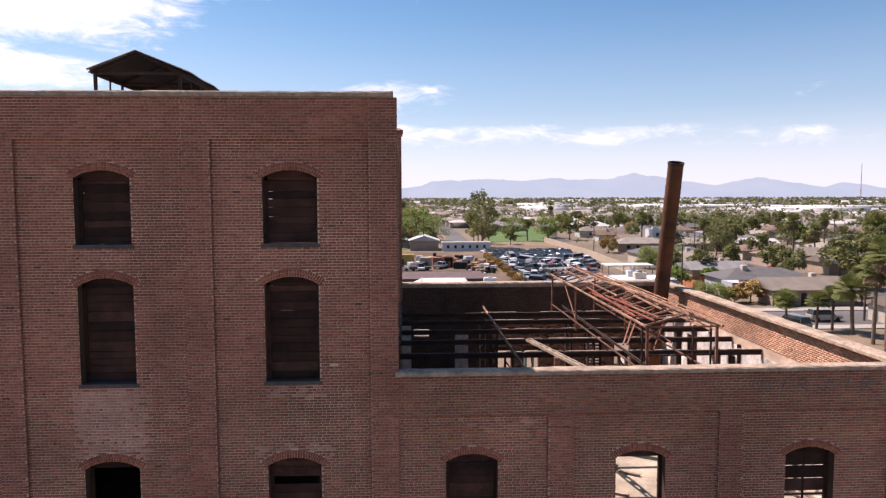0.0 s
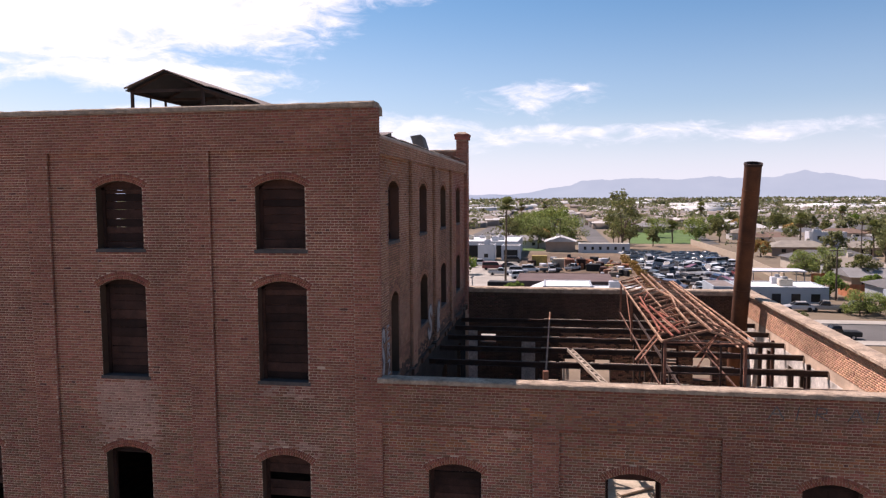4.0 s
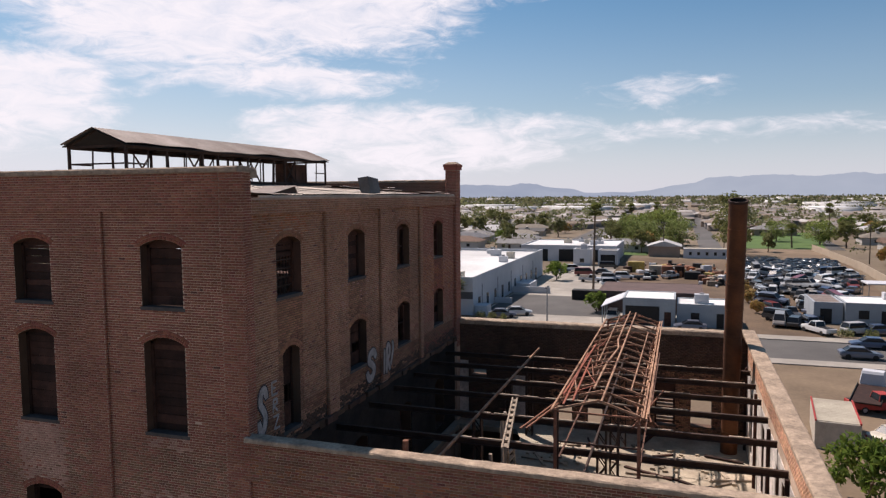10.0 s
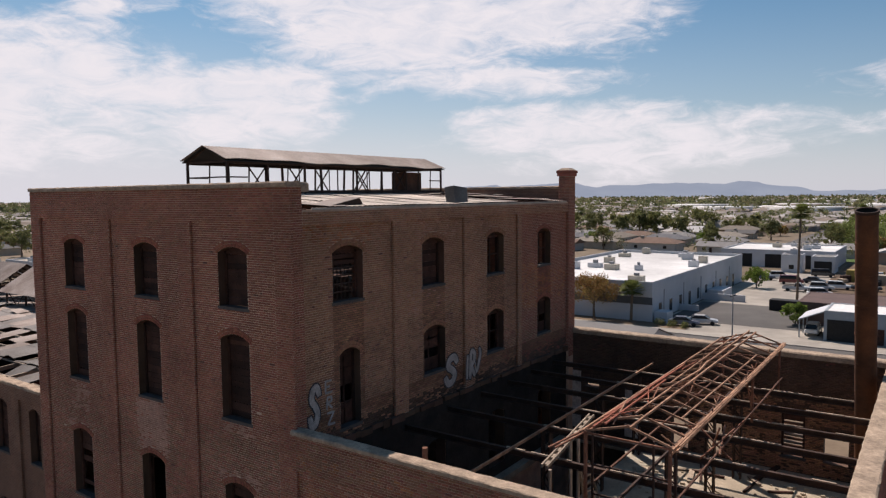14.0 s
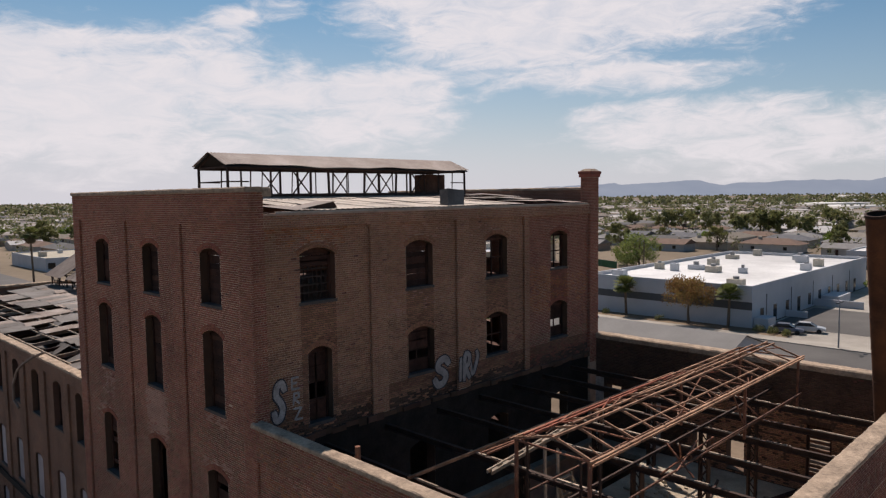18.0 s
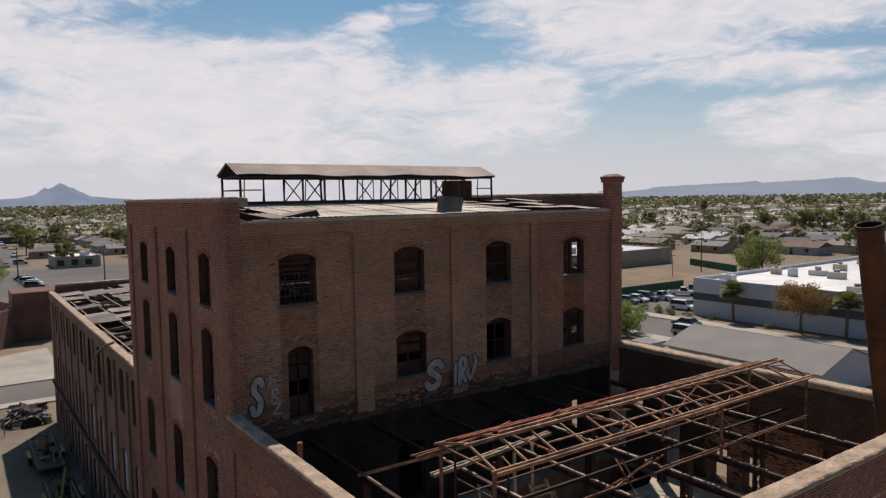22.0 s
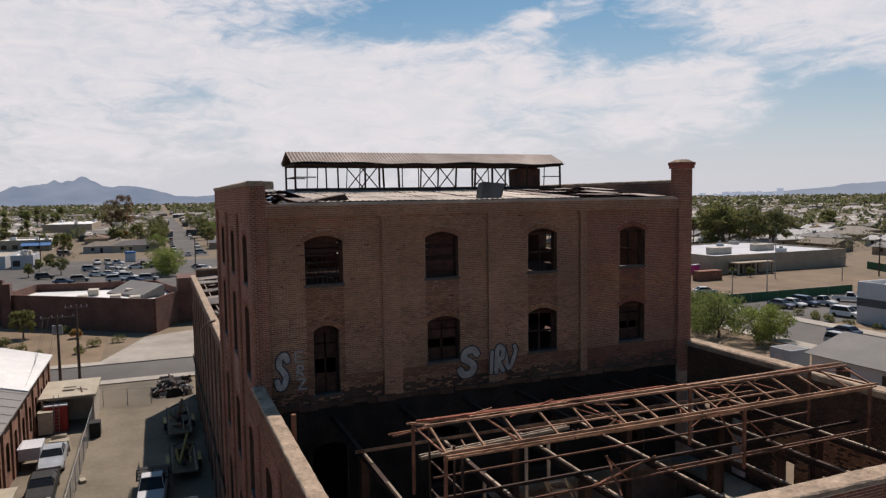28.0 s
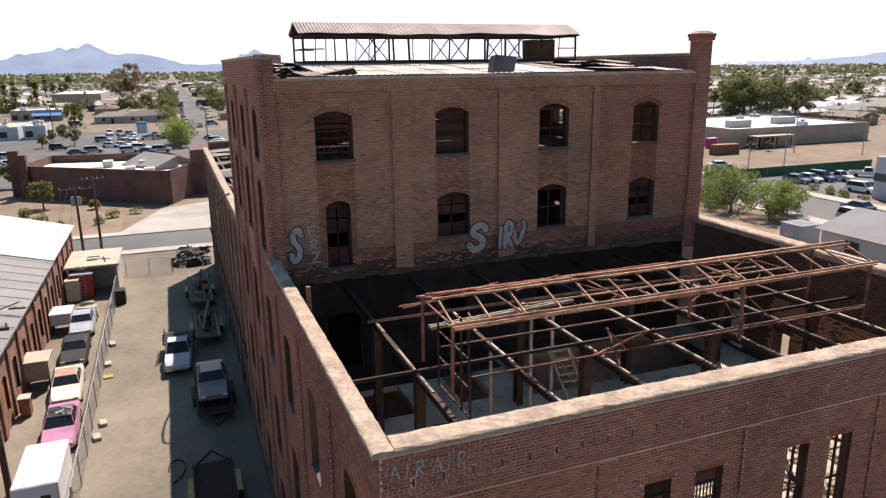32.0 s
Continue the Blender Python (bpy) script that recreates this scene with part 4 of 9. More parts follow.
skin("x", 36.75, 1, -0.9, -0.35, 12.4, 21.35, [], "brick_dark", core, 63)
skin("y", -0.9, -1, 36.05, 36.75, 19.5, 21.35, [], "brick_dark", core, 64)
bm = bmnew()
box(bm, -0.97, -0.28, 35.98, 36.82, 21.35, 21.5, 0.01)
box(bm, -1.0, -0.25, 35.95, 36.85, 21.503, 21.63, 0.01)
part("corbel", bm, "brick_dark", pier)
bm = bmnew()
hexa(bm, [(-0.96, 36.0, 21.633), (-0.29, 36.0, 21.633), (-0.29, 36.8, 21.633), (-0.96, 36.8, 21.633), (-0.8, 36.2, 21.75), (-0.45, 36.2, 21.75), (-0.45, 36.6, 21.75), (-0.8, 36.6, 21.75)])
part("cap", bm, "cap", pier)

coping("coping_tower_south", [(WEST - 0.02, SOUTH + 0.13), (EAST + 0.13, SOUTH + 0.13)], 0.29, 20.752, 20.90, "pale weathered coping along the tower parapet")
coping("coping_tower_north", [(WEST, NORTH - 0.2), (-0.92, NORTH - 0.2)], 0.27, 20.752, 20.88, "pale weathered coping along the rear parapet")
coping("coping_tower_corner", [(EAST - 0.17, SOUTH + 0.44), (EAST - 0.17, SOUTH + 0.75)], 0.29, 20.6, 20.89, "broken coping end at the tower corner")

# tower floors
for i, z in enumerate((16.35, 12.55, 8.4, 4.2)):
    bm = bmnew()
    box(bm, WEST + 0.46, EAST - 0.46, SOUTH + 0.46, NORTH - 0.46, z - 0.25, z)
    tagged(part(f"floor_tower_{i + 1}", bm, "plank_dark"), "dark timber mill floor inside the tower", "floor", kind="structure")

# roof: rafters and loose tin sheets on a low gable
ridge_x, ridge_z, eave_z = -7.6, 20.62, 20.1
tower_roof = empty("roof_tower", "low rusty tin roof with missing and lifted sheets", "roof", kind="structure")


def roof_z(x):
    return eave_z + (ridge_z - eave_z) * (1 - abs(x - ridge_x) / 7.4)


for k in range(18):
    y = 18.6 + k * 1.02
    bm = bmnew()
    for s in (-1, 1):
        beam(bm, (ridge_x, y, ridge_z - 0.1), (ridge_x + s * 7.1, y, roof_z(ridge_x + s * 7.1) - 0.1), 0.06, 0.16)
    part("rafter", bm, "plank_dark", tower_roof)
rng = random.Random(8)
for s in (-1, 1):
    for k in range(20):
        y = 18.4 + k * 0.9
        for j in range(3):
            xa, xb = 0.0 + j * 2.45, min(7.2, (j + 1) * 2.45 + 0.1)
            torn = s > 0 and (y > 30.2 or y < 19.4)
            if (torn and rng.random() < 0.5) or rng.random() < 0.03:
                continue
            bm = bmnew()
            lift = rng.uniform(0, 0.03) + (rng.uniform(0.0, 0.16) if torn else 0)
            za, zb = roof_z(ridge_x + s * xa) + 0.02 + 0.01 * (k % 2), roof_z(ridge_x + s * xb) + 0.025 + 0.01 * (k % 2) + lift
            yaw = rng.uniform(-0.02, 0.02) * (3 if torn else 1)
            n = 9
            top = []
            for i in range(n):
                v = i / (n - 1)
                yy = y + v * 0.93
                r = 0.012 * math.cos(v * 2 * math.pi * 4)
                top.append(((ridge_x + s * xa, yy, za + r), (ridge_x + s * xb, yy + yaw * 4, zb + r)))
            va = [[bm.verts.new(p) for p in pr] for pr in top]
            vb = [[bm.verts.new((p[0], p[1], p[2] - 0.006)) for p in pr] for pr in top]
            for i in range(n - 1):
                bm.faces.new((va[i][0], va[i][1], va[i + 1][1], va[i + 1][0]))
                bm.faces.new((vb[i][0], vb[i + 1][0], vb[i + 1][1], vb[i][1]))
            for e in (0, 1):
                for i in range(n - 1):
                    bm.faces.new((va[i][e], va[i + 1][e], vb[i + 1][e], vb[i][e]))
            part("tin_sheet", bm, "tin_pale" if 19.5 < y < 29.5 and s > 0 else "tin", tower_roof)
# a wedge of lifted sheeting and a tipped vent hood near the eave
flap = empty("lifted_tin_sheet", "tin roof sheet torn loose and bent upwards at the eave", "roof sheet")
for x0, x1 in ((-0.78, -0.76), (-1.75, -1.73)):
    bm = bmnew()
    hexa(bm, [(x0, 19.9, 20.12), (x1, 19.9, 20.12), (x1, 21.45, 20.14), (x0, 21.45, 20.14), (x0, 19.9, 20.16), (x1, 19.9, 20.16), (x1, 21.25, 20.4), (x0, 21.25, 20.4)])
    part("cheek", bm, "steel", flap)
bm = bmnew()
hexa(bm, [(-1.8, 19.8, 20.15), (-0.72, 19.8, 20.15), (-0.72, 21.3, 20.41), (-1.8, 21.3, 20.41), (-1.8, 19.8, 20.17), (-0.72, 19.8, 20.17), (-0.72, 21.3, 20.43), (-1.8, 21.3, 20.43)])
part("sheet", bm, "tin", flap)
hood = empty("vent_hood", "grey tipped sheet-metal vent hood standing at the eave", "vent")
bm = bmnew()
hexa(bm, [(-1.1, 26.62, 20.16), (-0.7, 26.66, 20.13), (-0.7, 27.55, 20.13), (-1.1, 27.5, 20.16), (-1.35, 26.85, 20.78), (-0.95, 26.9, 20.84), (-0.95, 27.85, 20.76), (-1.35, 27.8, 20.7)])
part("hood", bm, "tin_grey", hood)
bm = bmnew()
box(bm, -0.47, -0.41, 18.8, 35.95, 20.03, 20.13, 0.01)
tagged(part("eave_board", bm, "tin_pale"), "pale sheet-metal edge along the tower's eave", "eave", kind="structure")
# ---- the clerestory shelter on the ridge ----
shelter = empty("roof_monitor", "open steel roof monitor with rusty corrugated gable roof on the ridge", "roof monitor")
MX0, MX1, MY0, MY1, MZE, MZR, MB = -8.75, -6.42, 20.5, 33.75, 21.84, 22.36, 20.62
for s, xe in ((-1, MX0 - 0.16), (1, MX1 + 0.16)):
    n = int((MY1 - MY0 + 0.4) / 0.076)
    bm = bmnew()
    rowsv = []
    rng = random.Random(31)
    for i in range(n + 1):
        y = MY0 - 0.2 + (MY1 - MY0 + 0.4) * i / n
        r = 0.014 * math.cos(i * math.pi)
        sag = 0.03 * math.sin(i * 0.07) + 0.02 * math.sin(i * 0.19)
        rowsv.append([bm.verts.new((-7.56, y, MZR + r)), bm.verts.new((xe, y, MZE + r + sag)), bm.verts.new((xe, y, MZE - 0.012 + r + sag)), bm.verts.new((-7.56, y, MZR - 0.012 + r))])
    for a, b in zip(rowsv, rowsv[1:]):
        for j in range(4):
            bm.faces.new((a[j], b[j], b[(j + 1) % 4], a[(j + 1) % 4]))
    bm.faces.new(rowsv[0])
    bm.faces.new(rowsv[-1][::-1])
    bmesh.ops.recalc_face_normals(bm, faces=bm.faces)
    part("corrugated_roof", bm, "tin", shelter)
    # added black layer below the tin that paints in the underside's shade
    bm = bmnew()
    pts = [(-7.56, MY0 - 0.15, MZR - 0.032), (-7.56, MY1 + 0.15, MZR - 0.032), (xe * 0.98 - 0.151, MY1 + 0.15, MZE - 0.062), (xe * 0.98 - 0.151, MY0 - 0.15, MZE - 0.062)]
    hexa(bm, [(x, y, z - 0.025) for x, y, z in pts] + pts)
    bmesh.ops.recalc_face_normals(bm, faces=bm.faces)
    part("underside_shade", bm, "black", shelter)
for xe in (MX0, MX1):
    for z, w in ((MZE - 0.1, 0.1), (MB + 0.04, 0.12)):
        bb = bmnew()
        beam(bb, (xe, MY0, z), (xe, MY1, z), 0.07, w)
        part("rail", bb, "steel", shelter)
    bays = 7
    for i in range(bays * 2 + 1):
        y = MY0 + (MY1 - MY0) * i / (bays * 2)
        bb = bmnew()
        wd = (0.08, 0.04, 0.06, 0.035, 0.075)[i % 5]
        lean = (0.0, 0.05, -0.02, 0.07, 0.0, -0.05)[i % 6]
        beam(bb, (xe, y, MB - 0.05), (xe, y + lean, MZE - 0.05), wd)
        part("post", bb, "steel", shelter)
    for i in (3, 7, 10):
        y0, y1 = MY0 + (MY1 - MY0) * i / 14, MY0 + (MY1 - MY0) * (i + 1) / 14
        for p, q in (((y0, MB), (y1, MZE - 0.1)), ((y1, MB), (y0, MZE - 0.1))):
            bb = bmnew()
            beam(bb, (xe, p[0], p[1]), (xe, q[0], q[1]), 0.045)
            part("brace", bb, "steel", shelter)
    for y0, y1 in ((MY0, MY0 + 0.9), (MY1 - 1.0, MY1)):
        bb = bmnew()
        beam(bb, (xe, y0, 21.2), (xe, y1, 21.2), 0.05)
        part("rail", bb, "steel", shelter)
for i in range(8):
    y = MY0 + (MY1 - MY0) * i / 7
    bb = bmnew()
    beam(bb, (MX0, y, MZE - 0.06), (-7.56, y, MZR - 0.05), 0.05, 0.08)
    beam(bb, (MX1, y, MZE - 0.06), (-7.56, y, MZR - 0.05), 0.05, 0.08)
    beam(bb, (MX0, y, MZE - 0.08), (MX1, y, MZE - 0.08), 0.05, 0.08)
    part("truss", bb, "steel", shelter)
for z in (21.2, MB + 0.02):
    bb = bmnew()
    beam(bb, (MX0, MY0, z), (MX1, MY0, z), 0.05)
    part("rail", bb, "steel", shelter)
bm = bmnew()
box(bm, -8.0, -7.1, 31.7, 33.0, 20.5, 21.62, 0.02)
tagged(part("roof_vent_box", bm, "rust_dark"), "rusted sheet-metal vent box under the roof monitor", "vent")

# ---- the roofless lower block ----
L_EAST, L_NORTH = 13.6, 37.1
LS_BAYS = ((1.62, 1.37), (6.10, 1.35), (10.72, 1.35))
LS_OPS = [(c, w, *f) for c, w in LS_BAYS for f in (F2, F1, F0)]
LE_OPS = [(c, w, z, h, 0) for c, w in ((19.65, 0.7), (21.0, 0.7), (24.03, 0.72), (25.42, 0.78), (28.04, 0.68), (29.42, 0.72), (32.3, 0.7), (33.7, 0.7)) for z, h in ((9.2, 11.68), (4.9, 7.2))]
LN_OPS = [(6.52, 0.75, 8.7, 10.1, 0), (5.02, 0.8, 8.7, 10.1, 0), (9.78, 0.92, 9.2, 11.3, 0), (11.4, 0.92, 9.2, 10.5, 0), (0.65, 0.8, 10.85, 11.3, 0), (6.7, 0.9, 4.7, 6.9, 0), (9.78, 0.9, 4.7, 6.9, 0), (11.4, 0.9, 4.7, 6.9, 0)]
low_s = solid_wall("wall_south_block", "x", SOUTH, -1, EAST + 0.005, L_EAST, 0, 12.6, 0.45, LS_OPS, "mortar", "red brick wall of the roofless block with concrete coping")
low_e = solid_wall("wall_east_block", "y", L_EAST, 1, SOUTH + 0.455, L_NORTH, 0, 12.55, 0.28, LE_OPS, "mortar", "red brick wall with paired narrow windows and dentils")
low_n = solid_wall("wall_north_block", "x", L_NORTH, 1, EAST, L_EAST - 0.285, 0, 13.5, 0.5, LN_OPS, "mortar_brown", "brick rear wall of the roofless block")
for nm, bx, par in (("parapet", (EAST + 0.12, L_EAST, SOUTH + 0.002, SOUTH + 0.17, 12.603, 13.68), low_s), ("parapet", (L_EAST - 0.28, L_EAST, SOUTH + 0.172, L_NORTH, 12.553, 13.68), low_e)):
    bm = bmnew()
    box(bm, *bx)
    part(nm, bm, "mortar_dark", par)
LS_PATCH = [(-0.4, 13.6, 11.85, 12.25, "brick_rust", 0.6), (-0.4, 4.0, 12.2, 12.6, "brick_washed", 0.12), (-0.4, 13.6, 6.0, 12.6, "brick_brown_mix", 0.35)]
LS_PIL = ((3.62, 4.28), (8.19, 8.82), (12.85, 13.62))
for i, (a, c) in enumerate(((EAST + 0.12, 3.617), (4.283, 8.187), (8.823, 12.847))):
    skin("x", SOUTH, -1, a, c, 0.0, 12.6, LS_OPS, "brick_red", low_s, 41 + i, patches=LS_PATCH)
for i, (a, b) in enumerate(LS_PIL):
    pilaster(low_s, "x", SOUTH, -1, a, b, 0, 12.6, 0.09, "brick_red", 300 + 5 * i)
pilaster(low_s, "x", SOUTH, -1, EAST + 0.12, L_EAST + 0.02, 12.605, 13.68, 0.09, "brick_dark", 330, sides=False, patches=[(-0.4, 13.6, 12.62, 13.2, "brick_rust", 0.25), (-0.4, 13.7, 12.5, 13.6, "brick_brown_mix", 0.6)])
LE_PIL = ((22.47, 22.9), (26.31, 26.75), (30.5, 30.95), (35.9, 36.4))
NEAR_Y0, NEAR_Y1 = 17.95, 20.05
for i, (a, c) in enumerate(((SOUTH + 0.02, 22.467), (22.903, 26.307), (26.753, 30.497), (30.953, 35.897), (36.403, L_NORTH))):
    skin("y", L_EAST, 1, a, c, 6.0, 12.55, LE_OPS, "brick_red", low_e, 51 + i)
for i, (a, b) in enumerate(LE_PIL):
    pilaster(low_e, "y", L_EAST, 1, a, b, 6.0, 12.55, 0.06, "brick_red", 350 + 5 * i)
SLOTS = [(18.45 + 0.6 * i, 0.06, 12.95, 13.13, 0) for i in range(31)]
bm = bmnew()
wall_solid(bm, "y", L_EAST + 0.06, 1, SOUTH - 0.09, L_NORTH, 12.555, 13.68, 0.058, SLOTS)
frieze = part("frieze", bm, "mortar", low_e)
# dark strip that gives the slots their inner shade by colour
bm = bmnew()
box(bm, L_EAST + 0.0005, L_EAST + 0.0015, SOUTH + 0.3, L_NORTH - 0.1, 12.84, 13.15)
part("slot_backing", bm, "grime_shade", low_e)
skin("y", L_EAST + 0.06, 1, NEAR_Y1, L_NORTH, 12.56, 13.68, SLOTS, "brick_dark", frieze, 56)
# single bricks at the corner that the camera passes nearest
rng = random.Random(77)
brick_meshes = {}
for u0, u1, za, zb, pr in brick_list(NEAR_Y0 - 0.14, NEAR_Y1, 12.56, 13.68, SLOTS, rng):
    key = round(u1 - u0, 2)
    if key not in brick_meshes:
        b2 = bmnew()
        box(b2, -0.01, 0.012, -key / 2, key / 2, -0.0295, 0.0295, 0.004)
        me = bpy.data.meshes.new("brick")
        b2.to_mesh(me)
        b2.free()
        me.materials.append(M["brick_single"])
        brick_meshes[key] = me
    ob = new("brick", brick_meshes[key])
    ob.parent = frieze
    ob.matrix_basis = pose(L_EAST + 0.06 + rng.uniform(-0.002, 0.003), (u0 + u1) / 2, (za + zb) / 2, rng.uniform(-0.8, 0.8), 0, rng.uniform(-0.6, 0.6))
skin("x", SOUTH - 0.09, -1, L_EAST + 0.0, L_EAST + 0.06, 12.56, 13.68, [], "brick_dark", frieze, 57)
# inner faces: sunlit east in lighter orange, shaded north and south in dark brick
skin("y", L_EAST - 0.28, -1, SOUTH + 0.2, L_NORTH - 0.51, 12.56, 13.68, [], "brick_sunlit", low_e, 58)
skin("x", L_NORTH - 0.5, -1, EAST, L_EAST - 0.29, 8.6, 13.48, LN_OPS, "brick_soot_shade", low_n, 59, patches=[(4.3, 13.4, 8.4, 11.75, "brick_tan", 0.85)])
skin("x", SOUTH + 0.45, 1, EAST + 0.1, L_EAST - 0.29, 8.6, 12.58, LS_OPS, "brick_soot_shade", low_s, 60)
coping("coping_block_south", [(EAST + 0.14, SOUTH - 0.01), (L_EAST + 0.08, SOUTH - 0.01)], 0.215, 13.682, 13.81, "pale broken concrete coping on the block's parapet", 0.011)
coping("coping_block_east", [(L_EAST - 0.215, SOUTH + 0.207), (L_EAST - 0.215, L_NORTH + 0.04)], 0.28, 13.682, 13.81, "pale concrete coping along the east parapet", 0.011)
coping("coping_block_north", [(EAST + 0.02, L_NORTH - 0.25), (L_EAST - 0.42, L_NORTH - 0.25)], 0.32, 13.502, 13.76, "weathered coping along the rear parapet", 0.011)

# windows of tower and block
num = 1
styles = {0: "boards", 1: "boards", 2: "half", 3: "half", 4: "boards"}
for bi, (c, w) in enumerate(S_BAYS):
    for fi, f in enumerate((F4, F3, F2, F1, F0)):
        st = styles[fi]
        if bi == 1 and fi == 0:
            st = "half"
        if bi == 1 and fi == 2:
            st = "none"
        window(num, "x", SOUTH, -1, (c, w, *f), st, "arched mill window closed with dark weathered planks")
        num += 1
for i, op in enumerate(E_OPS):
    st = ("bars", "boards", "sash_open", "sash_open", "sash", "sash", "sash_open", "sash")[i]
    window(num, "y", EAST, 1, op, st, "arched window opening with iron bars" if st == "bars" else "arched window opening with broken dark timber sash")
    num += 1
for op in LS_OPS:
    st = "boards" if op[0] < 2 else ("none" if op[0] < 8 else "sash_open")
    wn = window(num, "x", SOUTH, -1, op, st, "arched window opening, mostly empty, in the roofless block")
    if op[0] > 8:
        for k in range(3):
            bm = bmnew()
            zt = op[3] - 0.08 - 0.36 * k
            box(bm, op[0] - op[1] / 2 + 0.06, op[0] + op[1] / 2 - 0.06, SOUTH + 0.3, SOUTH + 0.335, zt - 0.33, zt)
            part("plank", bm, "plank_dark", wn)
    num += 1
for op in LE_OPS:
    window(num, "y", L_EAST, 1, op, "bars" if op[0] in (24.03, 25.42) else "sash_open", "narrow barred window opening in red brick", depth=0.08)
    num += 1

lat = window(num, "x", L_NORTH - 0.5, -1, LN_OPS[2], "none", "rear window opening with a board above striped slats", depth=0.1)
bm = bmnew()
box(bm, 9.36, 10.2, L_NORTH - 0.36, L_NORTH - 0.33, 10.75, 11.24)
part("plank", bm, "plank_dark", lat)
for k in range(9):
    bm = bmnew()
    hexa(bm, [(9.36, L_NORTH - 0.36, 9.24 + 0.165 * k), (10.2, L_NORTH - 0.36, 9.24 + 0.165 * k), (10.2, L_NORTH - 0.3, 9.27 + 0.165 * k), (9.36, L_NORTH - 0.3, 9.27 + 0.165 * k),
              (9.36, L_NORTH - 0.36, 9.33 + 0.165 * k), (10.2, L_NORTH - 0.36, 9.33 + 0.165 * k), (10.2, L_NORTH - 0.3, 9.36 + 0.165 * k), (9.36, L_NORTH - 0.3, 9.36 + 0.165 * k)])
    part("slat", bm, "tin" if k % 2 else "rust_dark", lat)
num += 1

# upper floor of the block, with holes
HOLES = [(0.6, 3.0, 20.3, 22.1), (0.2, 2.9, 23.9, 25.2), (-0.1, 3.3, 26.6, 35.6), (5.2, 6.6, 25.4, 27.2)]
xs = sorted({EAST, L_EAST - 0.28, *[h[0] for h in HOLES], *[h[1] for h in HOLES]})
ys = sorted({SOUTH + 0.45, L_NORTH - 0.5, *[h[2] for h in HOLES], *[h[3] for h in HOLES]})
bm = bmnew()
for x0, x1 in zip(xs, xs[1:]):
    for y0, y1 in zip(ys, ys[1:]):
        if not any(h[0] <= x0 and x1 <= h[1] and h[2] <= y0 and y1 <= h[3] for h in HOLES):
            box(bm, x0, x1, y0, y1, 8.3, 8.55)
tagged(part("floor_block", bm, "floor_in"), "dusty concrete floor of the roofless block with square holes", "floor", kind="structure")

# dark strip beside the tower: charred debris with the floor's shade painted in
bm = bmnew()
for x0, x1, y0, y1 in ((EAST + 0.04, 0.6, SOUTH + 0.47, 26.5),):
    box(bm, x0, x1, y0, y1, 8.553, 8.6)
tagged(part("char_shade_layer", bm, "char_shade"), "dark layer of charred debris and painted shade on the block floor", "debris", kind="structure")

for x0, x1, z1 in ((2.4, 3.1, 11.0), (-0.4, 0.1, 11.6)):
    bm = bmnew()
    box(bm, x0, x1, L_NORTH - 0.545, L_NORTH - 0.512, 8.7, z1)
    tagged(part("plaster_panel", bm, "plaster"), "pale plaster panel left on the rear wall", "plaster", kind="structure")

# roof joists of the block
joists = [20.5, 23.1, 25.7, 28.1, 30.3, 32.4, 34.6]
rng = random.Random(4)
for i, y in enumerate(joists):
    j = empty("roof_joist", "dark rusted steel roof joist spanning the open block", "steel beam", group="roof joists of the open block")
    z = 12.365 + rng.uniform(-0.015, 0.015)
    y2 = y + rng.uniform(-0.08, 0.08)
    for nm, w, h, dz in (("web", 0.02, 0.16, 0.0), ("flange", 0.13, 0.018, 0.089), ("flange", 0.13, 0.018, -0.089)):
        bm = bmnew()
        beam(bm, (EAST + 0.02, y, z + dz), (L_EAST - 0.30, y2, z + dz), w, h)
        part(nm, bm, "steel", j)
    x = 3.6
    while x < 12.6:
        L = rng.uniform(0.5, 2.2)
        if rng.random() < 0.78:
            bm = bmnew()
            e = min(x + L, 12.9)
            beam(bm, (x, y + (y2 - y) * (x + 0.5) / 13.6, z + 0.1165), (e, y + (y2 - y) * (e + 0.5) / 13.6, z + 0.1165), 0.07, 0.035)
            part("nailer", bm, "wood", j)
        x += L + rng.uniform(0.05, 0.3)
for x, y0, y1, z, mt in ((3.85, 20.2, 36.3, 12.535, "rust_pale"), (8.0, 18.36, 36.5, 12.535, "steel")):
    j = empty("steel_purlin", "long rusted steel purlin lying across the joists", "steel beam", group="purlins of the open block")
    for nm, w, h, dz in (("web", 0.015, 0.06, 0.0), ("flange", 0.06, 0.015, 0.0375), ("flange", 0.06, 0.015, -0.0375)):
        bm = bmnew()
        beam(bm, (x, y0, z + dz), (x, y1, z + dz), w, h)
        part(nm, bm, mt, j)
# perforated channel lying askew
j = empty("perforated_channel", "pale perforated steel channel lying askew on the joists", "steel channel")
p0, p1 = Vector((5.67, 21.65, 12.78)), Vector((4.7, 27.2, 12.62))
d = p1 - p0
for s in (-1, 1):
    bm = bmnew()
    o = Vector((0.085 * s, 0, 0))
    beam(bm, p0 + o, p1 + o, 0.05, 0.1)
    part("flange", bm, "wood", j)
for i in range(9):
    bm = bmnew()
    c = p0 + d * (i + 0.5) / 9
    beam(bm, c - d * 0.028, c + d * 0.028, 0.14, 0.04)
    part("web", bm, "wood", j)

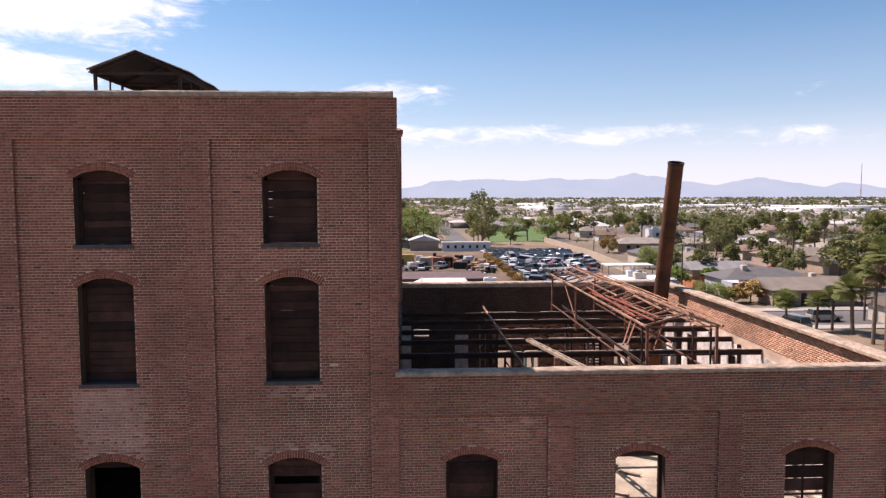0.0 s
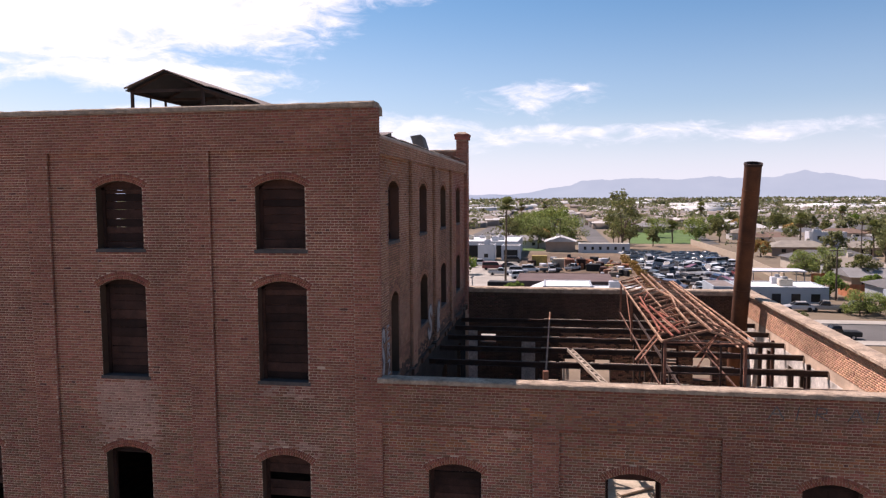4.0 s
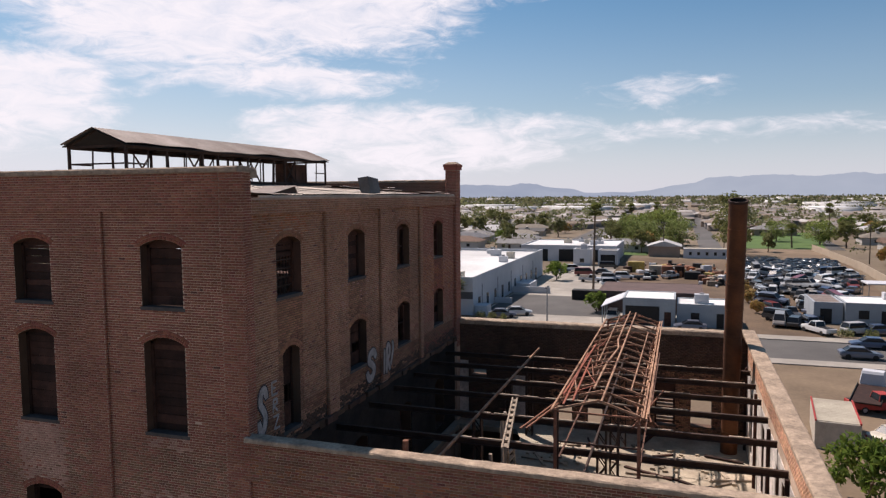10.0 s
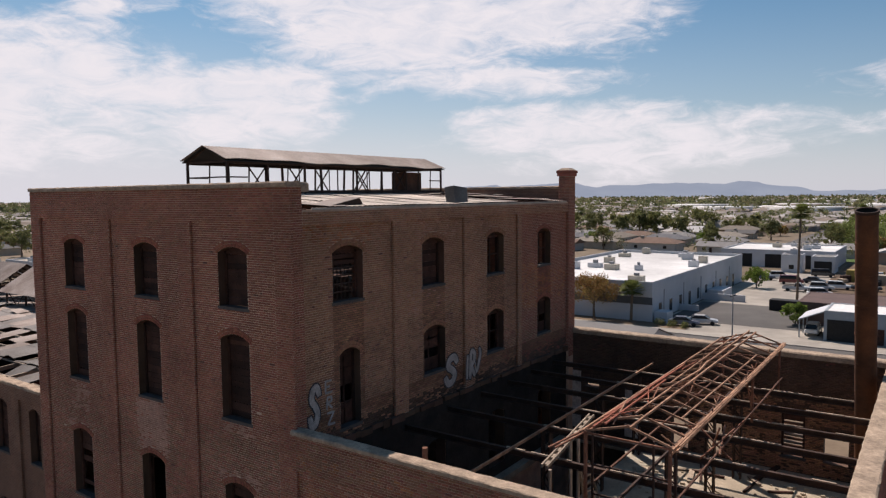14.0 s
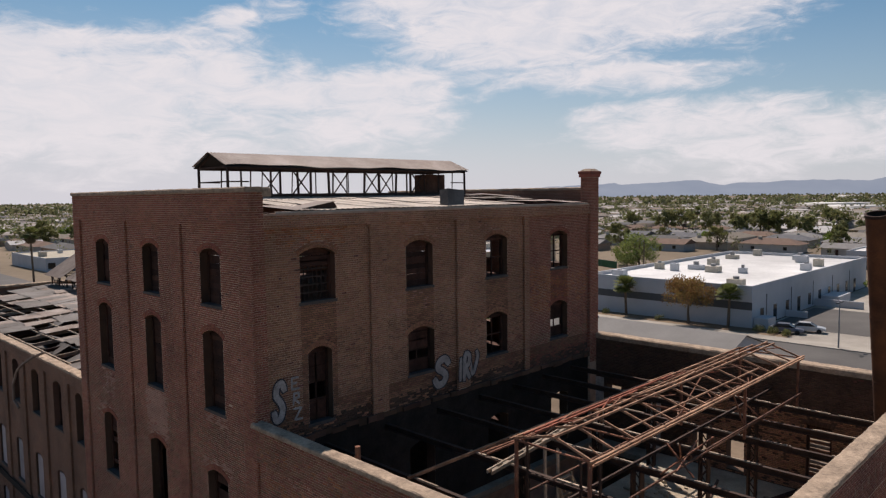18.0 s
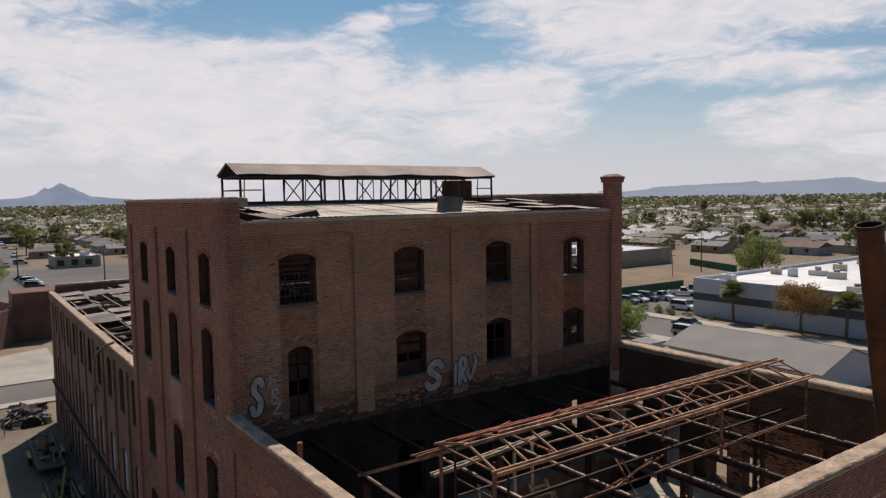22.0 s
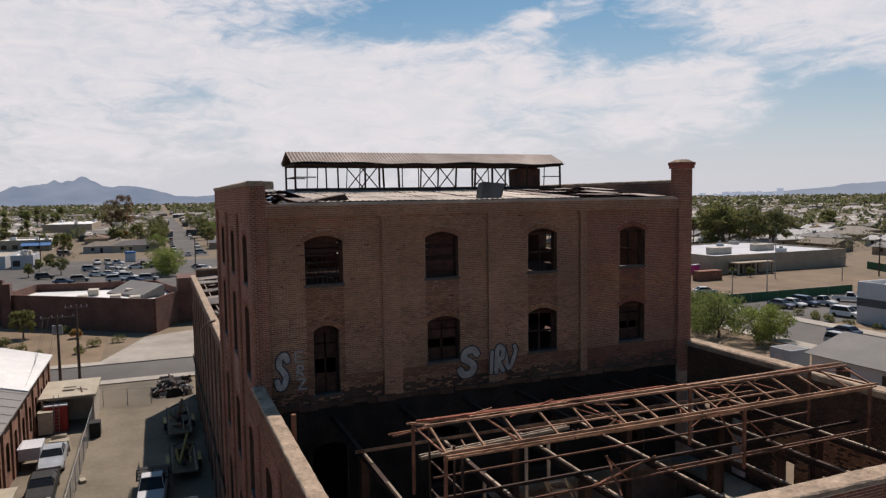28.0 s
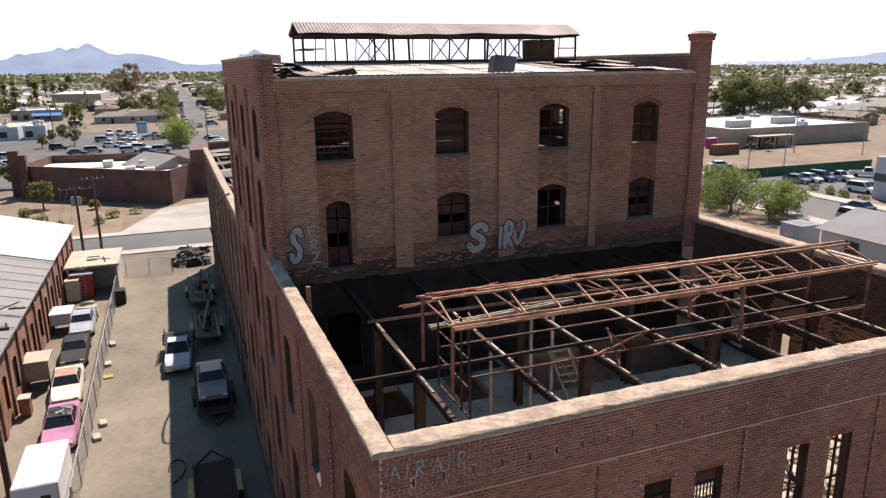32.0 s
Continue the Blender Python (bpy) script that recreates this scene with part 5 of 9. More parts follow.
# steel columns
for x in (3.7, 8.0):
    for y in (20.5, 25.7, 30.3, 34.6):
        col = empty("lattice_column", "dark riveted lattice steel column standing on the floor", "column", group="lattice columns", at=pose(x, y, 8.55))
        for s in (-1, 1):
            bm = bmnew()
            box(bm, s * 0.14 - 0.03, s * 0.14 + 0.03, -0.12, 0.12, 0, 3.715)
            part("channel", bm, "steel", col)
        for k in range(9):
            bm = bmnew()
            z = 0.2 + k * 0.38
            sg = 1 if k % 2 else -1
            beam(bm, (-0.13 * sg, 0.125, z), (0.13 * sg, 0.125, z + 0.36), 0.04, 0.012, (0, 1, 0))
            beam(bm, (-0.13 * sg, -0.125, z), (0.13 * sg, -0.125, z + 0.36), 0.04, 0.012, (0, 1, 0))
            part("lacing", bm, "steel", col)

# the skeleton of the block's own roof monitor
sk = empty("monitor_frame", "bare rust-red steel skeleton of a roof monitor over the open block", "steel frame")
KX0, KX1, KY0, KY1, KZE, KZR = 7.25, 9.45, 20.9, 35.1, 14.33, 14.66
KXR = 8.35
rng = random.Random(14)


def rod(name, p, q, w, h=None, mat="rust"):
    bb = bmnew()
    jit = lambda v: Vector(v) + Vector((rng.uniform(-0.02, 0.02), rng.uniform(-0.02, 0.02), rng.uniform(-0.025, 0.025)))
    beam(bb, jit(p), jit(q), w * 0.84, h and h * 0.84)
    return part(name, bb, "rust_pale" if name in ("purlin", "rafter") else mat, sk)


nb = 14
for i in range(nb + 1):
    y = KY0 + (KY1 - KY0) * i / nb
    rod("rafter", (KX0 - 0.1, y, KZE - 0.03), (KXR, y, KZR), 0.05, 0.07)
    rod("rafter", (KX1 + 0.1, y, KZE - 0.03), (KXR, y, KZR), 0.05, 0.07)
    if i in (0, 2, 5, 9, nb):
        rod("tie", (KX0, y, KZE - 0.06), (KX1, y, KZE - 0.06), 0.05)
    if i in (0, 9, nb):
        for x in (KX0, KX1):
            rod("post", (x, y, 12.45), (x, y, KZE), 0.09)
    if i in (4, 10):
        y2 = KY0 + (KY1 - KY0) * (i + 1) / nb
        rod("brace", (KX0, y, KZE), (KXR, y2, KZR - 0.05), 0.035)
        rod("brace", (KX1, y2, KZE), (KXR, y, KZR - 0.05), 0.035)
# paired ridge and eave purlins, one ridge bar bent out of line
for x, z in ((KX0 - 0.08, KZE), (KX1 + 0.08, KZE), (KXR + 0.16, KZR + 0.0)):
    rod("purlin", (x, KY0 - 0.15, z), (x, KY1 + 0.15, z), 0.06, 0.07)
bent = [(KXR - 0.2, KY0 + 1.2, KZR - 0.02), (KXR - 0.16, 25.0, KZR + 0.02), (KXR + 0.02, 27.2, KZR + 0.06), (KXR - 0.12, 29.0, KZR + 0.02), (KXR - 0.14, KY1 + 0.2, KZR + 0.02)]
for p, q in zip(bent, bent[1:]):
    rod("purlin", p, q, 0.06, 0.06)
for x, z in ((KX1 + 0.02, KZE - 0.16), (KX1 + 0.18, KZE - 0.05)):
    rod("purlin", (x, KY0 - 0.05, z), (x, KY1 + 0.05, z), 0.045, 0.06)
# reddish bars heaped on the western slope
for x0, x1, a, e in ((KX0 + 0.2, KX0 + 0.05, 0.0, 6.6), (KX0 + 0.42, KX0 + 0.3, 0.2, 5.6), (KX0 + 0.05, KX0 + 0.2, 1.2, 8.0)):
    zz = lambda x: KZE + (KZR - KZE) * (x - KX0) / (KXR - KX0) + 0.07
    rod("loose_bar", (x0, KY0 + a, zz(x0)), (x1, KY0 + e, zz(x1)), 0.06, 0.05, "rust_red")
for x, z in ((KX0, 12.8), (KX1, 12.8), (KX1 + 0.1, 12.95)):
    rod("girt", (x, KY0 + (0.5 if z < 12.9 else 6), z), (x, KY1, z), 0.055, None, "rust_dark")
rod("side_brace", (KX1, 29.0, KZE - 0.05), (KX1, KY0 + (KY1 - KY0) * 9 / nb, 12.9), 0.045)
rod("side_brace", (KX0, 32.4, KZE - 0.05), (KX0, KY0 + (KY1 - KY0) * 9 / nb, 12.9), 0.045)
# the hanging frame at the southern end
for x in (KX0, KX1 - 0.55, KX1):
    rod("post", (x, KY0 + 0.45, 11.6), (x, KY0 + 0.45, KZE - 0.1), 0.06, None, "steel")
for z in (11.65, 12.5, 13.3):
    rod("end_rail", (KX0, KY0 + 0.45, z), (KX1, KY0 + 0.45, z), 0.055, None, "steel")
# doubled bars and clutter along the eastern eave
for x, z, a, e in ((KX1 - 0.12, KZE - 0.22, 0.3, 9.0), (KX1 + 0.22, KZE + 0.06, 0.0, 14.2), (KX1 - 0.35, KZE + 0.08, 2.0, 11.0), (KX0 + 0.6, KZE + 0.2, 5.0, 14.0)):
    rod("loose_bar", (x, KY0 + a, z), (x + rng.uniform(-0.1, 0.1), KY0 + e, z + rng.uniform(-0.05, 0.05)), 0.045, 0.05, "rust_pale")
for k in range(16):
    y = KY0 + rng.uniform(0.4, 13.6)
    rod("loose_bar", (KX1 + rng.uniform(-0.3, 0.1), y, KZE - 0.2), (KX1 + rng.uniform(-0.6, 0.2), y + rng.uniform(-0.9, 0.9), KZE + rng.uniform(-0.1, 0.12)), 0.035, None, rng.choice(("rust_pale", "rust", "rust_dark")))
for k in range(12):
    y = KY0 + rng.uniform(0.3, 13.0)
    rod("loose_bar", (KX0 + rng.uniform(0.0, 0.9), y, KZE + 0.1), (KX0 + rng.uniform(0.2, 1.6), y + rng.uniform(0.6, 1.8), KZE + 0.25), 0.035, None, rng.choice(("rust_red", "rust", "rust_pale")))
# fallen members caught in the skeleton
for p, q in (((6.4, 20.5, 13.85), (7.3, 22.6, 14.3)), ((6.55, 20.55, 13.85), (7.4, 22.3, 14.34)), ((8.8, 30.0, 14.2), (9.5, 31.5, 12.7)), ((9.0, 25.2, 12.6), (9.9, 26.6, 13.5)), ((8.9, 25.8, 13.3), (9.8, 25.6, 12.6)), ((9.1, 26.3, 12.7), (9.5, 25.3, 13.6)), ((9.6, 25.0, 12.9), (9.3, 26.9, 13.2))):
    rod("fallen_bar", p, q, 0.05)
# odds and ends standing in the open block
rng = random.Random(66)
for x, y, top in ((4.63, 25.7, 12.28), (4.48, 26.6, 12.28), (4.6, 24.2, 11.6)):
    pp = empty("pipe_column", "pale upright pipe standing on the block floor", "pipe", "upright pipes")
    bm = bmnew()
    tube(bm, (x, y, 8.55), (x + rng.uniform(-0.05, 0.05), y, top), 0.06, None, 10)
    part("pipe", bm, "tin_pale", pp)
lad = empty("steel_ladder", "weathered timber stair frame leaning in the open block", "ladder")
foot, head, side = Vector((4.5, 27.76, 8.56)), Vector((4.66, 26.68, 11.0)), Vector((0.02, 0.36, 0))
for s_ in (-1, 1):
    bm = bmnew()
    beam(bm, foot + side * s_, head + side * s_, 0.07)
    part("stile", bm, "wood", lad)
    bm = bmnew()
    beam(bm, foot + side * s_ + Vector((-0.1, 0.75, 0)), head + side * s_ * 0.9, 0.05)
    part("prop", bm, "wood", lad)
for k in range(7):
    bm = bmnew()
    c = foot.lerp(head, (k + 1) / 7.6)
    beam(bm, c - side, c + side, 0.12, 0.05)
    part("rung", bm, "wood", lad)
slab = empty("loose_sheet", "pale plaster sheet lying tilted on the block floor", "sheet", at=pose(4.0, 34.6, 8.6, 9, -6, 24))
bm = bmnew()
box(bm, -0.75, 0.75, -0.95, 0.95, 0.06, 0.12, 0.01)
part("face", bm, "roof_beige", slab)
bm = bmnew()
box(bm, -0.7, 0.7, -0.06, 0.06, -0.04, 0.058)
part("batten", bm, "wood", slab)
for k in range(46):
    bm = bmnew()
    L = rng.uniform(0.5, 2.4)
    x, y, a = rng.uniform(4.2, 12.8), rng.uniform(19, 36), rng.uniform(0, 3.14)
    if any(h[0] - 1.2 < x < h[1] + 1.2 and h[2] - 1.2 < y < h[3] + 1.2 for h in HOLES):
        bm.free()
        continue
    z = 8.555 + rng.uniform(0, 0.03)
    beam(bm, (x - L / 2 * math.cos(a), y - L / 2 * math.sin(a), z + 0.04), (x + L / 2 * math.cos(a), y + L / 2 * math.sin(a), z + 0.04), rng.uniform(0.08, 0.22), 0.06)
    tagged(part("fallen_plank", bm, rng.choice(("wood", "wood", "plank_dark"))), "weathered plank lying on the block floor", "plank", "fallen planks")
rub = bmnew()
for k in range(150):
    cx, cy, rr_ = ((11.2, 29.0, 1.6), (10.4, 33.4, 1.8), (5.0, 33.0, 1.4))[k % 3]
    x, y = cx + rng.gauss(0, rr_ * 0.6), cy + rng.gauss(0, rr_ * 0.6)
    s = rng.uniform(0.03, 0.1)
    if 4 < x < 12.7 and 19 < y < 36 and not any(h[0] < x < h[1] and h[2] < y < h[3] for h in HOLES):
        box(rub, x - s, x + s, y - s * 0.7, y + s * 0.7, 8.55, 8.55 + s)
tagged(part("rubble", rub, "floor_in"), "scattered dusty rubble on the block floor", "rubble", kind="stuff")
post = empty("rusty_pipe_stub", "short rust-red pipe stub above the parapet", "pipe")
bm = bmnew()
tube(bm, (3.93, 18.36, 12.3), (3.93, 18.36, 13.98), 0.075, None, 12)
part("pipe", bm, "rust", post)
bm = bmnew()
box(bm, 3.75, 4.1, 18.36, 18.6, 12.1, 12.3)
part("bracket", bm, "steel", post)
# wall studs and pale plaster inside the east wall
bm = bmnew()
ops_in = [(c, w + 0.06, z - 0.02, h + 0.03, 0) for c, w, z, h, _ in LE_OPS if z > 8]
wall_solid(bm, "y", L_EAST - 0.285, -1, SOUTH + 0.48, L_NORTH - 0.54, 8.56, 12.2, -0.02, ops_in)
tagged(part("plaster_lining", bm, "plaster"), "pale peeling plaster on the inside of the east wall", "plaster", kind="structure")
for k in range(9):
    y = 18.6 + k * 2.16
    if any(abs(y + 0.08 - c) < w / 2 + 0.09 for c, w, z, h, _ in LE_OPS):
        continue
    st = empty("wall_stud", "dark timber stud against the plastered wall", "stud", group="wall studs")
    bm = bmnew()
    box(bm, 13.18, 13.29, y, y + 0.12, 8.55, 12.3)
    part("post", bm, "plank_dark", st)

# ---- the leaning stack ----
stack = empty("smokestack", "leaning rusted steel smokestack, banded and scorched at the rim", "smokestack")
s_top = Vector((12.5, 32.5, 19.8))
axis = Vector((-0.004, -0.26, 1.0)).normalized()
base = s_top - axis * (11.25 / axis.z)
segs = 10
for k in range(segs):
    bm = bmnew()
    tube(bm, base.lerp(s_top, k / segs), base.lerp(s_top, (k + 1) / segs), 0.36 - 0.006 * (k % 2), None, 36, caps=False)
    part("shell_ring", bm, "stack", stack, smooth=True)
bm = bmnew()
tube(bm, s_top - axis * 0.02, s_top - axis * 0.9, 0.33, None, 36, caps=False)
part("flue", bm, "black", stack)
for k in range(1, segs):
    bm = bmnew()
    c = base.lerp(s_top, k / segs)
    tube(bm, c - axis * 0.03, c + axis * 0.03, 0.368, None, 36)
    part("band", bm, "stack", stack)
bm = bmnew()
n = 36
a = axis.orthogonal().normalized()
b = axis.cross(a)
ring = [[bm.verts.new(s_top + axis * h + (a * math.cos(t) + b * math.sin(t)) * r) for t in (2 * math.pi * i / n for i in range(n))] for r, h in ((0.33, -0.08), (0.33, 0.02), (0.38, 0.02), (0.38, -0.08))]
for j in range(4):
    for i in range(n):
        bm.faces.new((ring[j][i], ring[j][(i + 1) % n], ring[(j + 1) % 4][(i + 1) % n], ring[(j + 1) % 4][i]))
bmesh.ops.recalc_face_normals(bm, faces=bm.faces)
part("rim", bm, "steel", stack)

# ---- the long lower wing ----
WX0 = -52.6
wing_ops = []
for k in range(10):
    c = -15.75 - 3.62 * k - (0.5 if k == 0 else 0.0)
    w = 1.25 if k else 0.95
    wing_ops += [(c, w, 9.25, 11.45, 0.2), (c, w, 4.6, 6.9, 0.2), (c, w, 0.9, 3.0, 0.2)]
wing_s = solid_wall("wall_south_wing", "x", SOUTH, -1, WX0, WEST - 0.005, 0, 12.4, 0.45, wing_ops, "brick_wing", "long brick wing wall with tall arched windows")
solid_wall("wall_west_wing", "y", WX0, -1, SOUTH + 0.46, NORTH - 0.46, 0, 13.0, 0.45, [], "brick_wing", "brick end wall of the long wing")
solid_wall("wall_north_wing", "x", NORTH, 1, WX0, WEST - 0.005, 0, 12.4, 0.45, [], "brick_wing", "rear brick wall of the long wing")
for k in range(10):
    c = -17.75 - 3.62 * k
    bm = bmnew()
    box(bm, c - 0.3, c + 0.3, SOUTH - 0.1, SOUTH - 0.002, 0, 11.9)
    part("pilaster", bm, "brick_wing", wing_s)
bm = bmnew()
box(bm, WX0, WEST - 0.01, SOUTH - 0.1, SOUTH - 0.003, 11.905, 12.4)
part("frieze", bm, "brick_wing", wing_s)
bm = bmnew()
box(bm, WX0, WEST - 0.01, SOUTH - 0.17, SOUTH - 0.103, 3.95, 4.3)
part("belt_course", bm, "grime_shade", wing_s)
coping("coping_wing_south", [(WX0, SOUTH + 0.15), (WEST - 0.03, SOUTH + 0.15)], 0.24, 12.402, 12.53, "pale coping along the wing's parapet", 0.02)
coping("coping_wing_west", [(WX0 + 0.2, SOUTH + 0.5), (WX0 + 0.2, NORTH - 0.4)], 0.32, 13.002, 13.2, "pale coping on the end wall of the wing", 0.02)
for i, op in enumerate(wing_ops):
    window(num, "x", SOUTH, -1, op, "boards" if i % 3 == 0 else "white", "tall arched wing window closed with dark planks" if i % 3 == 0 else "tall arched wing window closed with whitewashed board")
    num += 1
wing_roof = empty("roof_wing", "collapsing wing roof with bare purlins beside loose tin sheets", "roof", kind="structure")
for k in range(17):
    x = WX0 + 1.0 + k * 2.2
    bm = bmnew()
    beam(bm, (x, SOUTH + 0.46, 12.05), (x, 27.3, 12.75), 0.08, 0.2)
    beam(bm, (x, NORTH - 0.46, 12.05), (x, 27.3, 12.75), 0.08, 0.2)
    part("rafter", bm, "wood" if k % 3 else "plank_dark", wing_roof)
for k in range(7):
    y = SOUTH + 0.9 + k * 1.35
    bm = bmnew()
    z = 12.05 + (y - SOUTH - 0.46) / 8.94 * 0.7 + 0.14
    beam(bm, (WX0 + 0.5, y, z), (WEST - 0.5, y, z), 0.07, 0.07)
    part("purlin", bm, "wood", wing_roof)
rng = random.Random(23)


def wing_z(yy):
    return 12.05 + (yy - SOUTH - 0.46) / 8.94 * 0.7 + 0.2


def corrugated(name, pts, mat, parent, waves=6, amp=0.014):
    """A ribbed tin sheet between four corners: near a, near b, far b, far a; ribs run from near to far."""
    a, b_, c, d = (Vector(p) for p in pts)
    bm = bmnew()
    n = waves * 2
    up, lo = [], []
    for i in range(n + 1):
        t = i / n
        r = Vector((0, 0, amp * (1 if i % 2 else -1)))
        up.append([bm.verts.new(a.lerp(b_, t) + r), bm.verts.new(d.lerp(c, t) + r)])
        lo.append([bm.verts.new(v.co - Vector((0, 0, 0.006))) for v in up[-1]])
    for i in range(n):
        bm.faces.new((up[i][0], up[i + 1][0], up[i + 1][1], up[i][1]))
        bm.faces.new((lo[i][0], lo[i][1], lo[i + 1][1], lo[i + 1][0]))
        for e in (0, 1):
            bm.faces.new((up[i][e], lo[i][e], lo[i + 1][e], up[i + 1][e]))
    return part(name, bm, mat, parent)


for k in range(30):
    for j in range(5):
        x, y0 = WX0 + 0.6 + k * 1.2, SOUTH + 0.45 + j * 1.8
        y1 = y0 + 2.0
        gone = (0.72, 0.8, 0.3, 0.08, 0.04)[j]
        if -33 < x < -18 and j < 2:
            gone = 0.5
        if rng.random() < gone:
            # some of the missing sheets hang down into the wing
            if j < 3 and rng.random() < 0.3:
                dz = rng.uniform(0.4, 1.1)
                sg = rng.choice((0, 1))
                corrugated("fallen_sheet", [(x, y0, wing_z(y0) - dz * sg), (x + 1.2, y0 + 0.1, wing_z(y0) - dz * sg * 0.7), (x + 1.25, y1 - 0.2, wing_z(y1) - dz * (1 - sg)), (x + 0.05, y1 - 0.3, wing_z(y1) - dz * (1 - sg) * 0.8)], "tin_grey", wing_roof)
            continue
        l0, l1 = rng.uniform(0, 0.05), rng.uniform(0, 0.09) if rng.random() < 0.7 else rng.uniform(0.1, 0.3)
        lift = 0.014 * (k % 2) + 0.012 * (j % 2)
        w = rng.uniform(1.15, 1.3)
        sk_ = rng.uniform(-0.12, 0.12)
        corrugated("tin_sheet", [(x + sk_, y0 + rng.uniform(-0.12, 0.1), wing_z(y0) + lift + l1), (x + w + sk_, y0 + rng.uniform(-0.12, 0.1), wing_z(y0) + lift + l1 * 0.4), (x + w, y1, wing_z(y1) + lift + l0), (x, y1, wing_z(y1) + lift + l0)], rng.choice(("tin_grey", "tin_grey", "tin")), wing_roof)
bm = bmnew()
sheet(bm, [(WX0 + 0.5, 27.3, 12.97), (WEST - 0.5, 27.3, 12.97), (WEST - 0.5, NORTH - 0.5, 12.25), (WX0 + 0.5, NORTH - 0.5, 12.25)], 0.02)
part("rear_slope", bm, "tin", wing_roof)
bm = bmnew()
box(bm, WX0 + 0.46, WEST - 0.01, SOUTH + 0.46, NORTH - 0.46, 8.2, 8.4)
tagged(part("floor_wing", bm, "plank_dark"), "dark timber upper floor inside the wing", "floor", kind="structure")
# a row of open shelters along the ridge of the wing
for n_, (x0, x1) in enumerate(((-52.0, -47.6), (-46.6, -42.0), (-40.8, -34.6), (-31.0, -25.0))):
    wm = empty("wing_monitor", "open steel-framed shelter with a rusty tin gable on the wing ridge", "roof monitor", "shelters on the wing ridge")
    ya, yr, yb, ze, zt = 27.1, 29.4, 31.7, 14.05, 15.6 - 0.06 * n_
    for x in (x0 + 0.2, (x0 + x1) / 2, x1 - 0.2):
        for y in (ya + 0.2, yb - 0.2):
            bm = bmnew()
            beam(bm, (x, y, 12.4), (x, y, ze), 0.1)
            part("post", bm, "steel", wm)
        bm = bmnew()
        beam(bm, (x, ya, ze), (x, yr, zt - 0.06), 0.06, 0.1)
        beam(bm, (x, yb, ze), (x, yr, zt - 0.06), 0.06, 0.1)
        beam(bm, (x, ya, ze - 0.02), (x, yb, ze - 0.02), 0.05, 0.08)
        part("truss", bm, "steel", wm)
    for y in (ya + 0.2, yb - 0.2):
        for z in (12.9, 13.4, ze - 0.06):
            bm = bmnew()
            beam(bm, (x0 + 0.2, y, z), (x1 - 0.2, y, z), 0.07)
            part("rail", bm, "steel", wm)
        for k in range(4):
            xa = x0 + 0.2 + (x1 - x0 - 0.4) * k / 4
            bm = bmnew()
            beam(bm, (xa, y, 12.9 if k % 2 else ze - 0.1), (xa + (x1 - x0 - 0.4) / 4, y, ze - 0.1 if k % 2 else 12.9), 0.045)
            part("brace", bm, "steel", wm)
    for k in range(4):
        xa, xb = x0 + (x1 - x0) * k / 4, x0 + (x1 - x0) * (k + 1) / 4 + 0.05
        corrugated("tin_sheet", [(xa, ya - 0.4 + rng.uniform(-0.1, 0.1), ze - 0.17), (xb, ya - 0.4, ze - 0.17), (xb, yr, zt + 0.04), (xa, yr, zt + 0.04)], "tin", wm)
        corrugated("tin_sheet", [(xa, yr, zt + 0.04), (xb, yr, zt + 0.04), (xb, yb + 0.4, ze - 0.17), (xa, yb + 0.4, ze - 0.17)], "tin", wm)

# ---- paint on the walls ----
def paint_strokes(name, strokes, to_world, width, mat, label, edge=None):
    root = empty(name, label, "graffiti")
    for st in strokes:
        path = []
        for i in range(len(st) - 1):
            p0, p1, p2, p3 = (Vector(st[max(0, min(len(st) - 1, i + d))]) for d in (-1, 0, 1, 2))
            for s in range(5):
                t = s / 5
                path.append(0.5 * (2 * p1 + (p2 - p0) * t + (2 * p0 - 5 * p1 + 4 * p2 - p3) * t * t + (3 * p1 - p0 - 3 * p2 + p3) * t ** 3) if edge else p1.lerp(p2, t))
        path.append(Vector(st[-1]))
        layers = ((width, mat, 0.004),) if edge is None else ((width + 0.1, edge, 0.0), (width, mat, 0.006))
        for w, mt, lift in layers:
            bm = bmnew()
            rows = []
            for i, c in enumerate(path):
                d = (path[min(i + 1, len(path) - 1)] - path[max(i - 1, 0)]).normalized()
                ext = d * (w * 0.4) * (-1 if i == 0 else (1 if i == len(path) - 1 else 0))
                nrm = Vector((-d.y, d.x)) * w / 2 * (0.72 if i in (0, len(path) - 1) else 1)
                rows.append([bm.verts.new(to_world(*(c + ext + nrm * s), lift + 0.00008 * i)) for s in (1, -1)])
            for a, c in zip(rows, rows[1:]):
                bm.faces.new((a[0], a[1], c[1], c[0]))
            part("stroke" if mt != edge else "outline", bm, mt, root)
    return root


def on_east(y0, z0, sx, sz, o=0.0):
    return lambda u, v, lift: (EAST + 0.026 + o + lift, y0 + u * sx, z0 + v * sz)


S_ = [(0.85, 0.88), (0.5, 1.0), (0.15, 0.82), (0.25, 0.58), (0.7, 0.45), (0.8, 0.18), (0.45, 0.0), (0.05, 0.15)]
I_ = [(0.3, 0.0), (0.45, 1.0)]
R_ = [(0.1, 0.0), (0.2, 1.0), (0.7, 0.95), (0.72, 0.6), (0.2, 0.5), (0.75, 0.02)]
V_ = [(0.05, 1.0), (0.35, 0.05), (0.9, 0.95)]
U_ = [(0.1, 1.0), (0.12, 0.2), (0.5, 0.0), (0.85, 0.25), (0.9, 1.0)]
N_ = [(0.05, 0.0), (0.15, 1.0), (0.75, 0.0), (0.85, 1.0)]
E_ = [(0.8, 1.0), (0.1, 1.0), (0.1, 0.5), (0.7, 0.5), (0.1, 0.5), (0.1, 0.0), (0.85, 0.0)]
